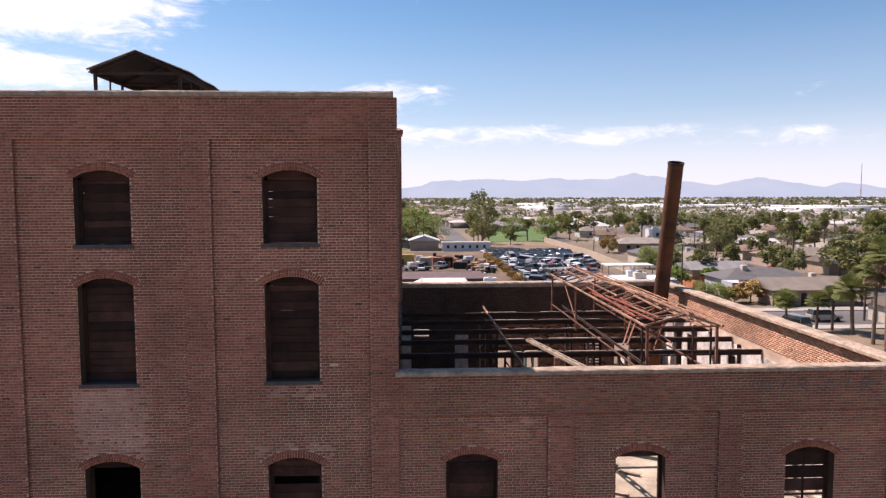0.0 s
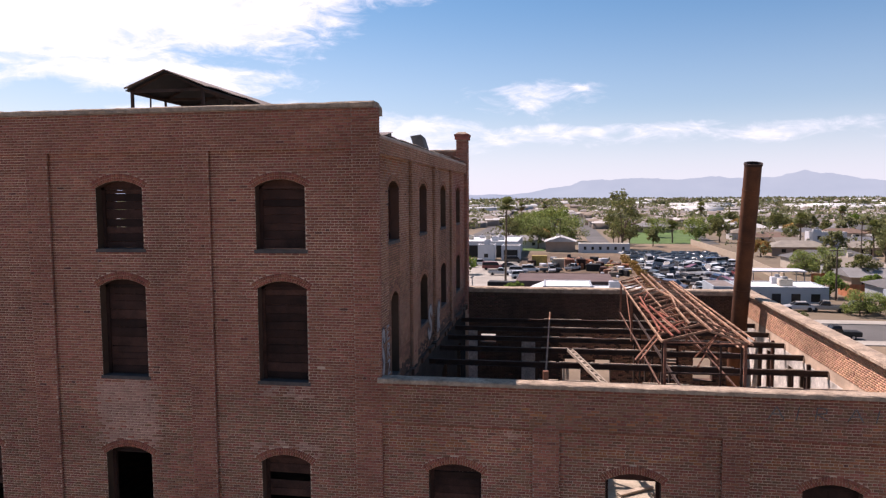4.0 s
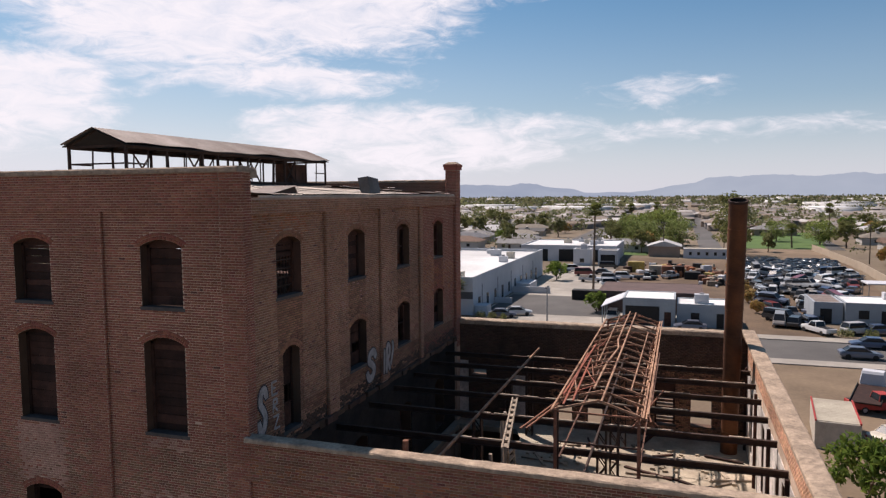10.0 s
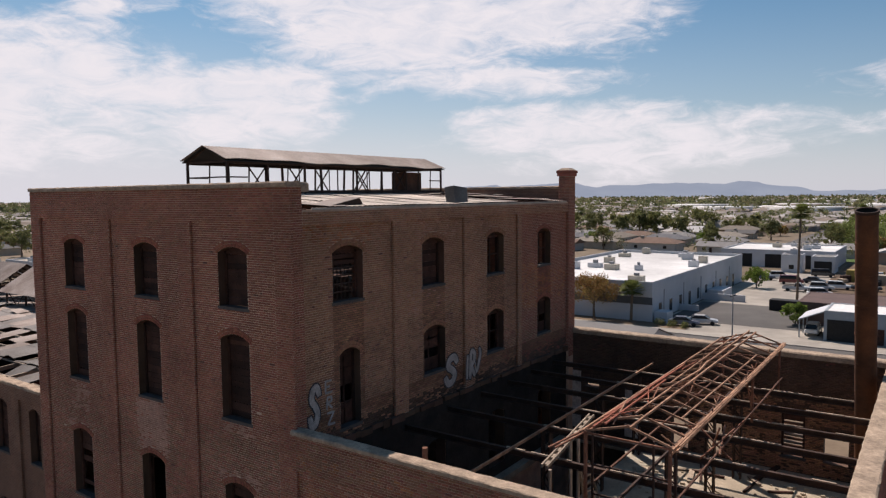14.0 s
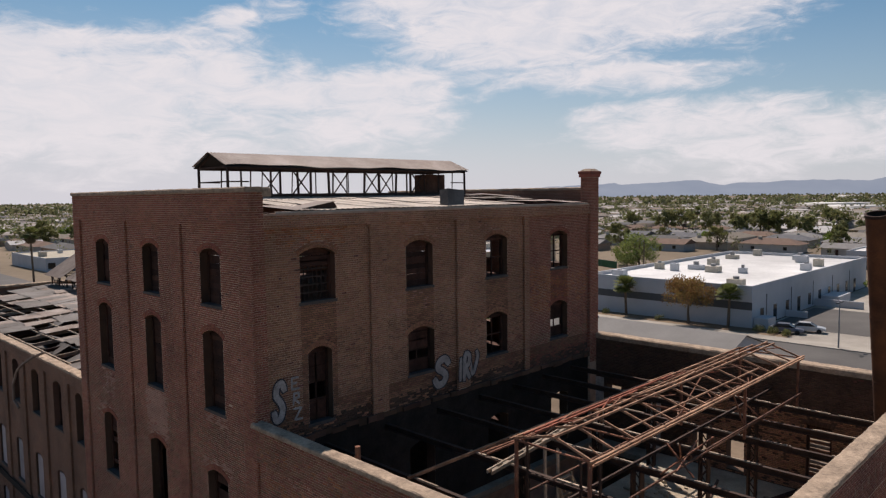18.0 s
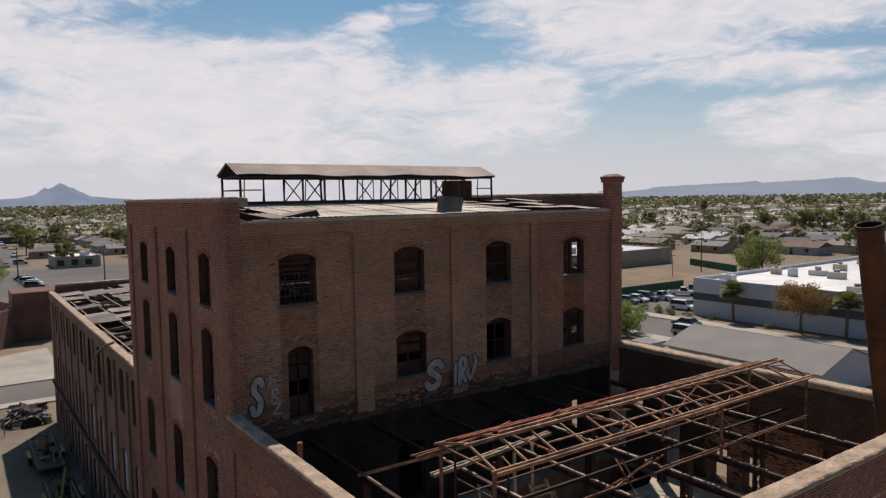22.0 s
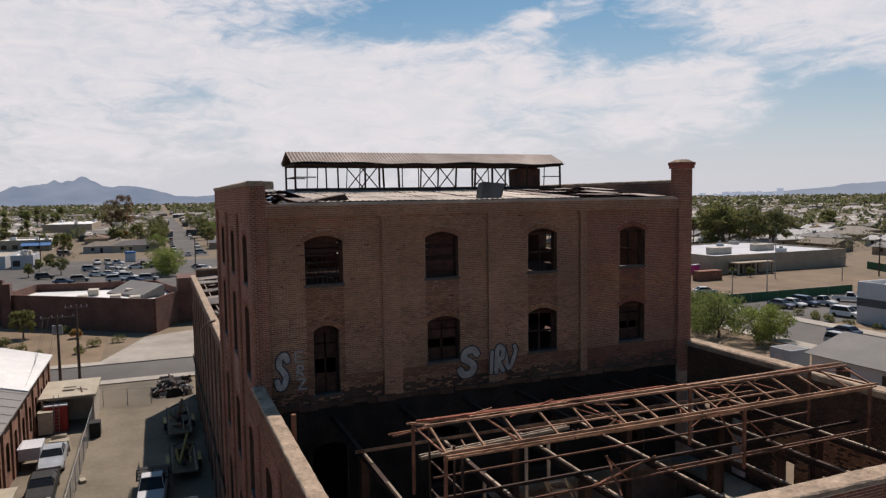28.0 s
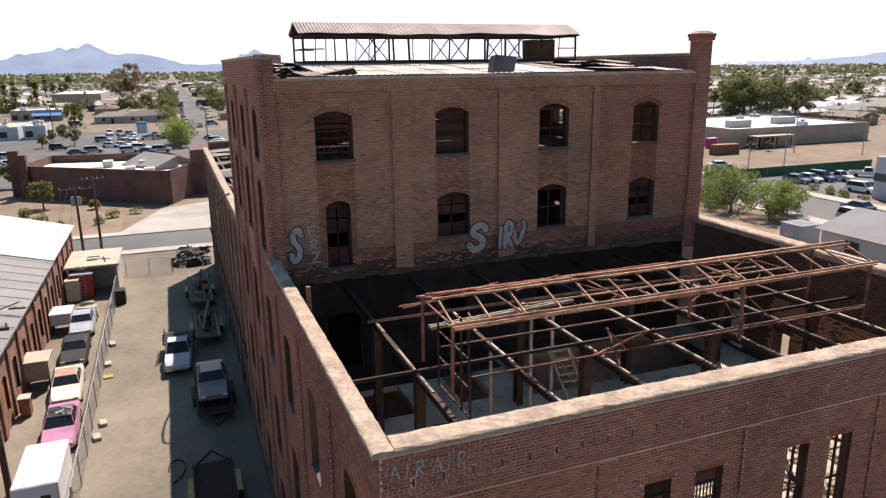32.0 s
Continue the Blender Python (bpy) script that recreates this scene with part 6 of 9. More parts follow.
A_ = [(0.0, 0.0), (0.45, 1.0), (0.85, 0.0), (0.65, 0.4), (0.2, 0.4)]
Z_ = [(0.05, 1.0), (0.85, 1.0), (0.1, 0.0), (0.9, 0.0)]
BIG_S = [(0.80, 0.80), (0.62, 0.98), (0.30, 0.90), (0.22, 0.66), (0.48, 0.50), (0.66, 0.30), (0.50, 0.06), (0.20, 0.02), (0.04, 0.22)]
BIG_I = [(0.10, 0.02), (0.30, 0.98)]
BIG_R = [(0.10, 0.0), (0.25, 0.98), (0.72, 0.92), (0.62, 0.58), (0.28, 0.50), (0.70, 0.05)]
BIG_V = [(0.0, 0.98), (0.28, 0.08), (0.80, 0.75), (0.72, 1.0)]
for y0, st, w, h, bw, o in ((25.55, BIG_S, 0.95, 1.0, 0.27, 0), (26.84, BIG_I, 0.26, 0.86, 0.15, 0.115), (27.04, BIG_R, 0.50, 0.98, 0.19, 0.115), (27.52, BIG_V, 0.62, 0.95, 0.17, 0)):
    sc = [(u * w, v * h) for u, v in st]
    paint_strokes("graffiti_letter", [sc], on_east(y0, 13.30, 1, 1, o), bw, "paint_white", "large silver-white spray-painted letter with dark outline on brick", "paint_edge")
paint_strokes("graffiti_letter", [[(u * 0.5, v * 1.2) for u, v in BIG_S]], on_east(18.55, 13.6, 1, 1, 0.0), 0.2, "paint_chalk", "faded silver spray-painted letter with dark outline on brick", "paint_edge")
for i, st in enumerate((E_, R_, Z_)):
    paint_strokes("graffiti_letter", [[(u * 0.34, v * 0.36) for u, v in st]], on_east(19.2 + 0.04 * i, 14.5 - 0.5 * i, 1, 1), 0.075, "paint_chalk", "small faded spray-painted letter on brick")
for i, st in enumerate((A_, I_, R_, A_, I_, R_)):
    paint_strokes("graffiti_letter", [[(u * 0.2, v * 0.3) for u, v in st]], lambda u, v, lift, i=i: (L_EAST + 0.092 + lift, 18.0 + 0.24 * i + 0.1 * (i > 2) + u, 13.2 + v), 0.032, "paint_chalk", "small chalky painted letter below the coping")
for i, st in enumerate((A_, I_, R_, A_, I_, R_)):
    paint_strokes("graffiti_letter", [[(u * 0.4, v * 0.3) for u, v in st]], lambda u, v, lift, i=i: (9.2 + 0.5 * i + 0.25 * (i > 2) + u, SOUTH - 0.118 - lift, 13.15 + v), 0.03, "paint_grey", "small faded painted letter below the coping")

# ---- ground, roads, yards ----
bm = bmnew()
n = 64
ringv = [bm.verts.new((4700 * math.cos(2 * math.pi * i / n), 4700 * math.sin(2 * math.pi * i / n), 0)) for i in range(n)]
bm.faces.new(ringv)
tagged(part("ground", bm, "ground"), "dry tan valley floor reaching the mountains", "ground", kind="structure")


def slab_poly(name, pts, z, mat, label, category):
    b = bmnew()
    sheet(b, [(x, y, z) for x, y in pts], z + 0.1)
    bmesh.ops.recalc_face_normals(b, faces=b.faces)
    return tagged(part(name, b, mat), label, category, kind="structure")


def rect(x0, x1, y0, y1):
    return [(x0, y0), (x1, y0), (x1, y1), (x0, y1)]


slab_poly("road_main", rect(-420, 420, 94.5, 106.5), 0.03, "asphalt", "sunbleached asphalt street behind the mill", "road")
slab_poly("road_west", rect(-71.0, -62.5, -260, 94.4), 0.034, "asphalt", "grey asphalt side street west of the yard", "road")
slab_poly("road_park", rect(16.5, 24.5, 262, 900), 0.026, "asphalt", "long straight street beside the park", "road")
slab_poly("road_mid", rect(-36, -26, 245, 1100), 0.026, "asphalt", "long straight residential street", "road")
slab_poly("road_far_west", rect(-900, -243, 19.5, 32), 0.026, "asphalt", "residential street running away to the west", "road")
slab_poly("road_cross", rect(-243, -232, -160, 19.4), 0.03, "asphalt", "cross street beyond the parking lot", "road")
slab_poly("road_east", rect(84.5, 91, 109.6, 520), 0.03, "asphalt", "residential street running away to the north", "road")
slab_poly("road_park_east", [(59, 274), (64, 274), (72, 390), (66.5, 390)], 0.04, "asphalt", "street along the far side of the park", "road")
slab_poly("pavement_north", rect(-420, 420, 106.55, 109.5), 0.15, "pave", "pale concrete pavement along the street", "pavement")
slab_poly("pavement_south", rect(-61.5, 420, 91.8, 94.45), 0.15, "pave", "pale concrete pavement along the street", "pavement")
slab_poly("pavement_west", rect(-62.45, -60.6, -260, 91.7), 0.15, "pave", "pale concrete kerb and pavement by the yard", "pavement")
slab_poly("pavement_far_kerb", rect(-73.0, -71.05, -260, 94.4), 0.15, "pave", "pale concrete pavement across the side street", "pavement")
slab_poly("pavement_apron", [(-73.1, 7.5), (-73.1, 21), (-92, 21), (-88, 12.5)], 0.12, "pave", "wide pale concrete driveway apron", "pavement")
slab_poly("yard_alley", rect(-60.5, 45, 4.4, 17.75), 0.04, "yard", "worn pale paving of the alley beside the mill", "ground")
slab_poly("yard_north", rect(-60.5, 60, 37.4, 91.7), 0.03, "dirt", "bare dirt lot behind the mill", "ground")
slab_poly("yard_east", rect(13.7, 60, 17.9, 37.3), 0.03, "dirt", "bare dirt strip beside the mill", "ground")
slab_poly("lot_verge", rect(-110, -73.2, -60, 7.4), 0.05, "dirt", "sandy verge with low shrubs", "ground")
slab_poly("lot_parking", rect(-231, -118, -75, 60), 0.035, "asphalt", "wide asphalt parking lot with parked cars", "ground")
slab_poly("lot_warehouse", rect(-22.0, 12, 110, 200), 0.04, "pave", "pale concrete yard beside the white warehouse", "ground")
slab_poly("lot_warehouse_dark", rect(-21.5, 0, 118, 140), 0.055, "asphalt", "dark asphalt patch in the warehouse yard", "ground")
slab_poly("lot_west_cars", rect(-73.0, -52.5, 110, 150), 0.04, "asphalt", "asphalt car park beside the warehouse", "ground")
slab_poly("lot_open", rect(-128, -73.2, 110, 172), 0.035, "dirt", "bare tan building lot behind green netting", "ground")
slab_poly("verge_warehouse", rect(-52, -16, 109.6, 113.2), 0.06, "dirt", "gravel planting strip in front of the warehouse", "ground")
slab_poly("junk_ground", [(18.5, 110), (29.5, 110), (31, 122), (48, 160), (55, 226), (-6, 228), (-6, 160), (12, 141), (18.5, 139)], 0.045, "junk_dirt", "dusty ground of the wrecking yard", "ground")
slab_poly("park_lawn", [(31, 276), (58, 276), (66, 335), (70, 388), (42, 390)], 0.05, "grass", "bright watered park lawn", "ground")
slab_poly("lawn_small", rect(-14, 0, 238, 260), 0.05, "grass", "small green lawn by a white house", "ground")
slab_poly("drive_pad", [(28, 229), (54, 228), (53, 272), (31, 273)], 0.045, "dirt", "bare dirt lot beside the park", "ground")


# ---- vehicles ----
def loft(bm, stations):
    """Stations: (x, z_low, z_high, half_low, half_high)."""
    rows = []
    for x, zb, zt, wb, wt in stations:
        zm = zb + (zt - zb) * 0.55
        wm = max(wb, wt)
        rows.append([bm.verts.new(p) for p in ((x, -wb, zb), (x, -wm, zm), (x, -wt, zt), (x, wt, zt), (x, wm, zm), (x, wb, zb))])
    for a, b in zip(rows, rows[1:]):
        for i in range(6):
            bm.faces.new((a[i], a[(i + 1) % 6], b[(i + 1) % 6], b[i]))
    bm.faces.new(rows[0][::-1])
    bm.faces.new(rows[-1])
    bmesh.ops.recalc_face_normals(bm, faces=bm.faces)


def make_car(name, style, paint, label, category="car", group="", full=True):
    car = empty(name, label, category, group)
    L = {"sedan": 4.6, "suv": 4.7, "pickup": 5.5, "classic": 5.2, "van": 5.0}[style]
    h, w = L / 2, 0.9
    b = bmnew()
    if style == "pickup":
        loft(b, [(-h, 0.5, 0.98, w * 0.95, w * 0.93), (-h + 0.1, 0.42, 1.02, w, w * 0.95), (-0.35, 0.38, 1.03, w, w * 0.95), (0.95, 0.38, 1.05, w, w * 0.93), (h - 0.35, 0.42, 0.98, w, w * 0.88), (h, 0.5, 0.82, w * 0.9, w * 0.8)])
    elif style == "van":
        loft(b, [(-h, 0.45, 1.1, w, w), (-h + 0.1, 0.38, 1.15, w, w), (1.5, 0.38, 1.12, w, w * 0.97), (h - 0.2, 0.4, 0.98, w, w * 0.86), (h, 0.5, 0.75, w * 0.9, w * 0.8)])
    else:
        k = 0.08 if style == "suv" else 0.0
        loft(b, [(-h, 0.46, 0.82 + k, w * 0.88, w * 0.82), (-h + 0.2, 0.34, 0.93 + k, w, w * 0.9), (-0.9, 0.3, 0.95 + k, w, w * 0.93), (0.8, 0.3, 0.95 + k, w, w * 0.93), (h - 0.4, 0.34, 0.8 + k, w, w * 0.85), (h, 0.46, 0.68 + k, w * 0.88, w * 0.78)])
    body = b
    g = {"sedan": (-1.75, -1.15, 0.35, 1.15, 0.93, 1.42), "suv": (-2.2, -1.95, 0.5, 1.2, 1.01, 1.72), "pickup": (-0.5, -0.3, 0.6, 1.15, 1.02, 1.72), "classic": (-1.5, -0.9, 0.4, 0.95, 0.93, 1.36), "van": (-2.4, -2.3, 1.2, 1.9, 1.1, 1.95)}[style]
    b = bmnew()
    loft(b, [(g[0], g[4], g[4] + 0.01, 0.8, 0.79), (g[1], g[4], g[5], 0.82, 0.64), (g[2], g[4], g[5], 0.82, 0.64), (g[3], g[4], g[4] + 0.01, 0.8, 0.79)])
    part("cabin_glass", b, "glass", car)
    box(body, g[1] - 0.03, g[2] + 0.03, -0.65, 0.65, g[5] - 0.02, g[5] + 0.025, 0.012)
    for sx in (g[1] + 0.45 * (g[2] - g[1]),):
        for s in (-1, 1):
            beam(body, (sx, s * 0.815, g[4]), (sx, s * 0.66, g[5]), 0.09, 0.03, (0, 1, 0))
    for xa, xb in ((g[0], g[1]), (g[3], g[2])):
        for s in (-1, 1):
            beam(body, (xa, s * 0.805, g[4]), (xb, s * 0.655, g[5]), 0.07, 0.04, (0, 1, 0))
    part("body", body, paint, car)
    if style == "pickup":
        b = bmnew()
        box(b, -h + 0.12, -0.62, -0.74, 0.74, 1.03, 1.05)
        part("bed_floor", b, "black", car)
    for x in (-h * 0.62, h * 0.64):
        for s in (-1, 1):
            b = bmnew()
            tube(b, (x, s * 0.72, 0.33), (x, s * 0.915, 0.33), 0.33, None, 14)
            wh = part("wheel", b, "tyre", car)
            if not full:
                continue
            b = bmnew()
            tube(b, (x, s * 0.9, 0.33), (x, s * 0.922, 0.33), 0.19, None, 10)
            part("rim", b, "rim", wh)
    for s in (-1, 1) if full else ():
        b = bmnew()
        box(b, h - 0.06, h + 0.01, s * 0.62 - 0.13, s * 0.62 + 0.13, 0.6, 0.72)
        part("headlight", b, "lamp_glass", car)
        b = bmnew()
        box(b, -h - 0.01, -h + 0.05, s * 0.68 - 0.08, s * 0.68 + 0.08, 0.62, 0.78)
        part("tail_light", b, "red_paint", car)
    if not full:
        return car
    b = bmnew()
    box(b, h - 0.04, h + 0.05, -0.78, 0.78, 0.42, 0.54)
    part("front_bumper", b, "chrome" if style in ("classic", "pickup") else "black", car)
    return car


CARS = [make_car("car", s, "paint", lb, "car", "parked cars", False) for s, lb in (("sedan", "parked sedan with dark windows"), ("suv", "parked sport-utility vehicle with dark windows"), ("pickup", "parked pickup truck with open bed"), ("van", "parked van with dark windows"))]
for i, c in enumerate(CARS):
    c.matrix_basis = pose(-150 + 4 * i, -20, 0.04, 0, 0, 90)


def put_car(x, y, yaw, style=None, z=0.05, rng=random):
    return copy_thing(CARS[style if style is not None else rng.choice((0, 0, 1, 1, 2, 3))], pose(x, y, z, 0, 0, yaw))


rng = random.Random(91)
# wrecking yard: wrecks jumbled close together, some stacked, with one dirt aisle
far_wrecks = []
for row in range(26):
    y = 117 + row * 4.25
    x = 24.5 + rng.uniform(0, 0.8)
    xe = min(30.5 + (y - 122) * 0.35, 46.5 + (y - 170) * 0.07)
    if y < 124:
        xe = 27.5
    while x < xe:
        aisle = 28.0 < x < 30.4 and y < 150 or row in (11, 18) and rng.random() < 0.6
        if not aisle and rng.random() < 0.93:
            yaw = 90 + rng.gauss(0, 34) + rng.choice((0, 180))
            spot = (x, y + rng.uniform(-1.3, 1.3), yaw)
            if row < 17:
                c = put_car(*spot, None, 0.06, rng)
                c["label"] = "wrecked car standing in a scrapyard row"
                c["group"] = "wrecks in the scrapyard"
                if rng.random() < 0.22:
                    c = copy_thing(CARS[rng.choice((0, 0, 1, 3))], pose(x + rng.uniform(-0.5, 0.5), spot[1] + rng.uniform(-0.6, 0.6), 1.2, rng.uniform(-9, 9), rng.uniform(-8, 8), yaw + rng.uniform(-40, 40)))
                    c["label"] = "wrecked car stacked askew on another wreck"
                    c["group"] = "wrecks in the scrapyard"
            else:
                far_wrecks.append(spot)
        x += rng.uniform(1.85, 2.5)
for nm, mt, secs in (("far_wrecks", "paint_far", ((-2.2, 0.35, 0.8, 0.85), (-0.6, 0.32, 0.95, 0.88), (0.9, 0.32, 0.95, 0.88), (2.2, 0.4, 0.78, 0.82))), ("far_wreck_cabins", "glass", ((-1.7, 0.94, 0.95, 0.8), (-1.0, 0.94, 1.42, 0.66), (0.4, 0.94, 1.42, 0.66), (1.1, 0.94, 0.95, 0.8)))):
    V, F = [], []
    for x, y, yaw in far_wrecks:
        ca, sa = math.cos(radians(yaw)), math.sin(radians(yaw))
        k = len(V)
        for px, z0, z1, w in secs:
            for py, pz in ((-0.86, z0), (-w, z1), (w, z1), (0.86, z0)):
                V.append((x + px * ca - py * sa, y + px * sa + py * ca, pz))
        for s in range(3):
            for q in range(3):
                a0 = k + s * 4 + q
                F.append((a0, a0 + 1, a0 + 5, a0 + 4))
        F += [(k, k + 1, k + 2, k + 3), (k + 12, k + 15, k + 14, k + 13)]
    tagged(arrays(nm, np.array(V), np.array(F), mt), "many more wrecks in the rear of the scrapyard", "cars", kind="stuff")
# scrap machinery and containers beside the wrecks
rj = random.Random(12)
for x, y, w, d, h, mt, lb in ((-0.5, 188.5, 4, 2.4, 2.6, "yellow_paint", "yellow steel container in the scrapyard"), (7.2, 180, 2.4, 2.4, 2.5, "rust", "rusty open bin in the scrapyard"), (10.0, 179.5, 2.2, 2.4, 2.6, "plank_dark", "dark steel bin in the scrapyard"), (13.0, 175.5, 3.4, 2.4, 1.7, "black", "black open skip in the scrapyard"), (4.5, 184, 3, 2.4, 2.2, "roof_beige", "beige crate stack in the scrapyard"), (-6.2, 136.4, 5.8, 2.2, 1.9, "black", "black dumpster in the warehouse yard")):
    t = empty("container", lb, "container", at=pose(x, y, 0.06, 0, 0, rj.uniform(-12, 12)))
    bb = bmnew()
    box(bb, -w / 2, w / 2, -d / 2, d / 2, 0, h, 0.06)
    part("body", bb, mt, t)
    for k in range(5):
        bb = bmnew()
        box(bb, -w / 2 + w * (k + 0.5) / 5 - 0.06, -w / 2 + w * (k + 0.5) / 5 + 0.06, -d / 2 - 0.05, -d / 2 - 0.002, 0.1, h - 0.1)
        part("rib", bb, mt, t)
for k in range(130):
    x, y = (rj.uniform(-3, 19), rj.uniform(177, 206)) if k < 75 else (rj.gauss(17.5, 1.6), rj.gauss(173, 5))
    bb = bmnew()
    w, h = rj.uniform(0.3, 1.2), rj.uniform(0.4, 1.7)
    box(bb, -w, w, -w * 0.6, w * 0.6, 0, h, 0.08)
    ob = tagged(part("scrap_piece", bb, rj.choice(("rust", "plank_dark", "roof_beige", "wood", "wood", "orange_board", "black", "tin", "white_wall", "yellow_paint"))), "rusty scrap piece heaped in the yard", "scrap", "scrap heap in the yard")
    ob.matrix_basis = pose(x, y, 0.05, 0, 0, rj.uniform(0, 180))
# parking lot to the west
for x, y, yaw, st in ((-186, -13.3, 100, 1), (-172, -7.4, 80, 0), (-175, -4.0, 95, 1), (-204, -3.8, 80, 1), (-186.7, -0.8, 75, 0), (-227, -3.7, 10, 2), (-226, -0.6, 10, 1), (-221, 2.2, 60, 2), (-207.5, 1.2, 20, 1),
                      (-203, 4.6, 15, 0), (-186.6, 2.2, 70, 0), (-171, 4.4, 100, 1), (-176, 7.2, 70, 1), (-167, 9.0, 65, 0), (-169, 12.2, 80, 1), (-192, 4.6, 20, 1), (-204.5, 8.2, 95, 0), (-205, 11.2, 85, 0),
                      (-208.4, 14.2, 80, 1), (-212, 9.9, 90, 2), (-168.7, -21.9, 90, 1), (-154.3, -18.9, 90, 0), (-158, -22.5, 92, 1), (-303, -23, 0, 0), (-274.8, -18.2, 80, 3), (-300, 20.2, 0, 0), (-270, 20.6, 3, 1),
                      (-295, 30.2, 0, 2), (-255, 29.5, 90, 1), (-331, 20.4, 0, 0), (-388, 31, 0, 1), (-345, 20.6, 0, 3), (-360, 30.8, 180, 0), (-283, 20.4, 0, 2), (-420, 20.6, 0, 0), (-150, -25.5, 90, 2), (-162, -28, 88, 0),
                      (-196, 26.0, 70, 0), (-191.5, 26.5, 72, 0), (-187, 26.6, 70, 1), (-182.4, 26.9, 75, 0), (-178, 27, 70, 0), (-174.7, 26.8, 72, 1), (-247, 24.8, 0, 0), (-66.6, 115.4, 6, 0), (-66.5, 118.1, 4, 0), (-66.4, 120.9, 5, 1), (-65.3, 123.6, 3, 2), (-66.1, 131.4, 40, 2), (-55.1, 116.7, 8, 1), (-55.7, 119.8, 10, 0), (-65, 136, 38, 3), (-85.9, 116.1, 70, 0),
                      (0.2, 116.8, 90, 1), (11.8, 110.6, 182, 0)):
    put_car(x, y, yaw, st, 0.06, rng)
# cars beside the warehouse and along the streets
for x, y, yaw, st in (
                      (-17.2, 113.4, 12, 0), (-15.2, 116.2, 14, 0), (-19, 181, 20, 2), (-16, 186, 15, 1), (-12, 176, 10, 3), (-8, 180, 0, 0), (-5, 168, 5, 1), (-9, 164, 0, 2), (3, 172, 90, 0), (-4, 158, 20, 1), (-1, 153, 15, 0),
                      (31, 97.5, 0, 0), (33.5, 104.2, 180, 0), (34.2, 114, 30, 1), (37, 114.5, 20, 0), (42, 118.5, 175, 0), (29, 113.2, 120, 2), (28.6, 118.5, 100, 1), (46, 118, 170, 2), (50.3, 118, 172, 1), (34.5, 82, 15, 1), (31.5, 69.5, 20, 0), (-2.2, 171.5, 5, 1), (2.7, 171.2, 10, 2), (-8, 194, 10, 3), (52.5, 92.5, 95, 3), (88, 164, 88, 2), (86.2, 158, 90, 0), (89.6, 213, 90, 0), (60, 98, 0, 1), (75, 104, 180, 0), (-45, 103.5, 178, 0), (-40, 97, 0, 1),
                      (110, 104, 180, 2), (-64.5, 60, 90, 1), (-69, 30, 90, 0), (8, 176, 60, 2), (9, 183, 60, 2)):
    put_car(x, y, yaw, st, 0.06, rng)


def make_single(style, paint, x, y, yaw, label, cat="car", z=0.045):
    c = make_car("car" if cat == "car" else cat.replace(" ", "_"), style, paint, label, cat)
    c.matrix_basis = pose(x, y, z, 0, 0, yaw)
    return c


fb = make_single("pickup", "white_wall", -26.4, 13.85, -3, "white pickup truck with a black flatbed parked in the alley", "pickup truck")
b = bmnew()
box(b, -3.1, -0.62, -1.1, 1.1, 1.06, 1.16, 0.01)
part("flatbed", b, "black", fb, "black steel flatbed")
for s in (-1, 1):
    b = bmnew()
    beam(b, (-3.05, s * 1.06, 1.5), (-0.7, s * 1.06, 1.5), 0.06)
    for k in range(4):
        beam(b, (-3.0 + 0.75 * k, s * 1.06, 1.16), (-3.0 + 0.75 * k, s * 1.06, 1.5), 0.05)
    part("bed_rail", b, "black", fb)
b = bmnew()
for z in (1.4, 1.62, 1.84):
    beam(b, (-0.66, -1.05, z), (-0.66, 1.05, z), 0.05)
for s in (-1.02, 0, 1.02):
    beam(b, (-0.66, s, 1.16), (-0.66, s, 1.88), 0.05)
part("headache_rack", b, "black", fb)
make_single("classic", "brown_paint", -19.3, 15.75, 0, "faded brown old sedan loaded on a flatbed trailer in the shade", "car", 0.70)
make_single("classic", "silver_paint", -36.3, 6.65, 2, "silver old sedan with a dull hood parked along the shed")
make_single("classic", "black", -30.1, 6.75, 2, "black old sedan parked along the shed")
creamy = make_single("classic", "cream_paint", -23.7, 6.95, 3, "cream old sedan with a sunburnt roof")
pinky = make_single("classic", "pink_paint", -17.7, 7.3, 2, "faded pink old car with a broken windscreen")
b = bmnew()
box(b, -0.92, 0.42, -0.62, 0.62, 1.387, 1.4, 0.005)
part("roof_panel", b, "burnt_paint", creamy, "sun-burnt pinkish-tan roof")
b = bmnew()
box(b, -0.95, 0.43, -0.62, 0.62, 1.387, 1.392)
part("roof_opening", b, "black", pinky, "open roof")
rr = random.Random(8)
for k in range(14):
    b = bmnew()
    p, a = Vector((rr.uniform(-0.85, 0.5), rr.uniform(-0.55, 0.55), 1.43)), rr.uniform(0, math.pi)
    q = p + Vector((math.cos(a), math.sin(a), rr.uniform(-0.05, 0.1))) * rr.uniform(0.25, 0.6)
    q.y = max(-0.64, min(0.64, q.y))
    beam(b, p, q, rr.uniform(0.03, 0.08), 0.03)
    part("wreckage", b, rr.choice(("chrome", "white_wall", "wire", "black")), pinky)
spoil = empty("tarpaulin_bundle", "beige tarpaulin bundle heaped behind a parked sedan", "tarpaulin", at=pose(-39.2, 6.75, 0.04))
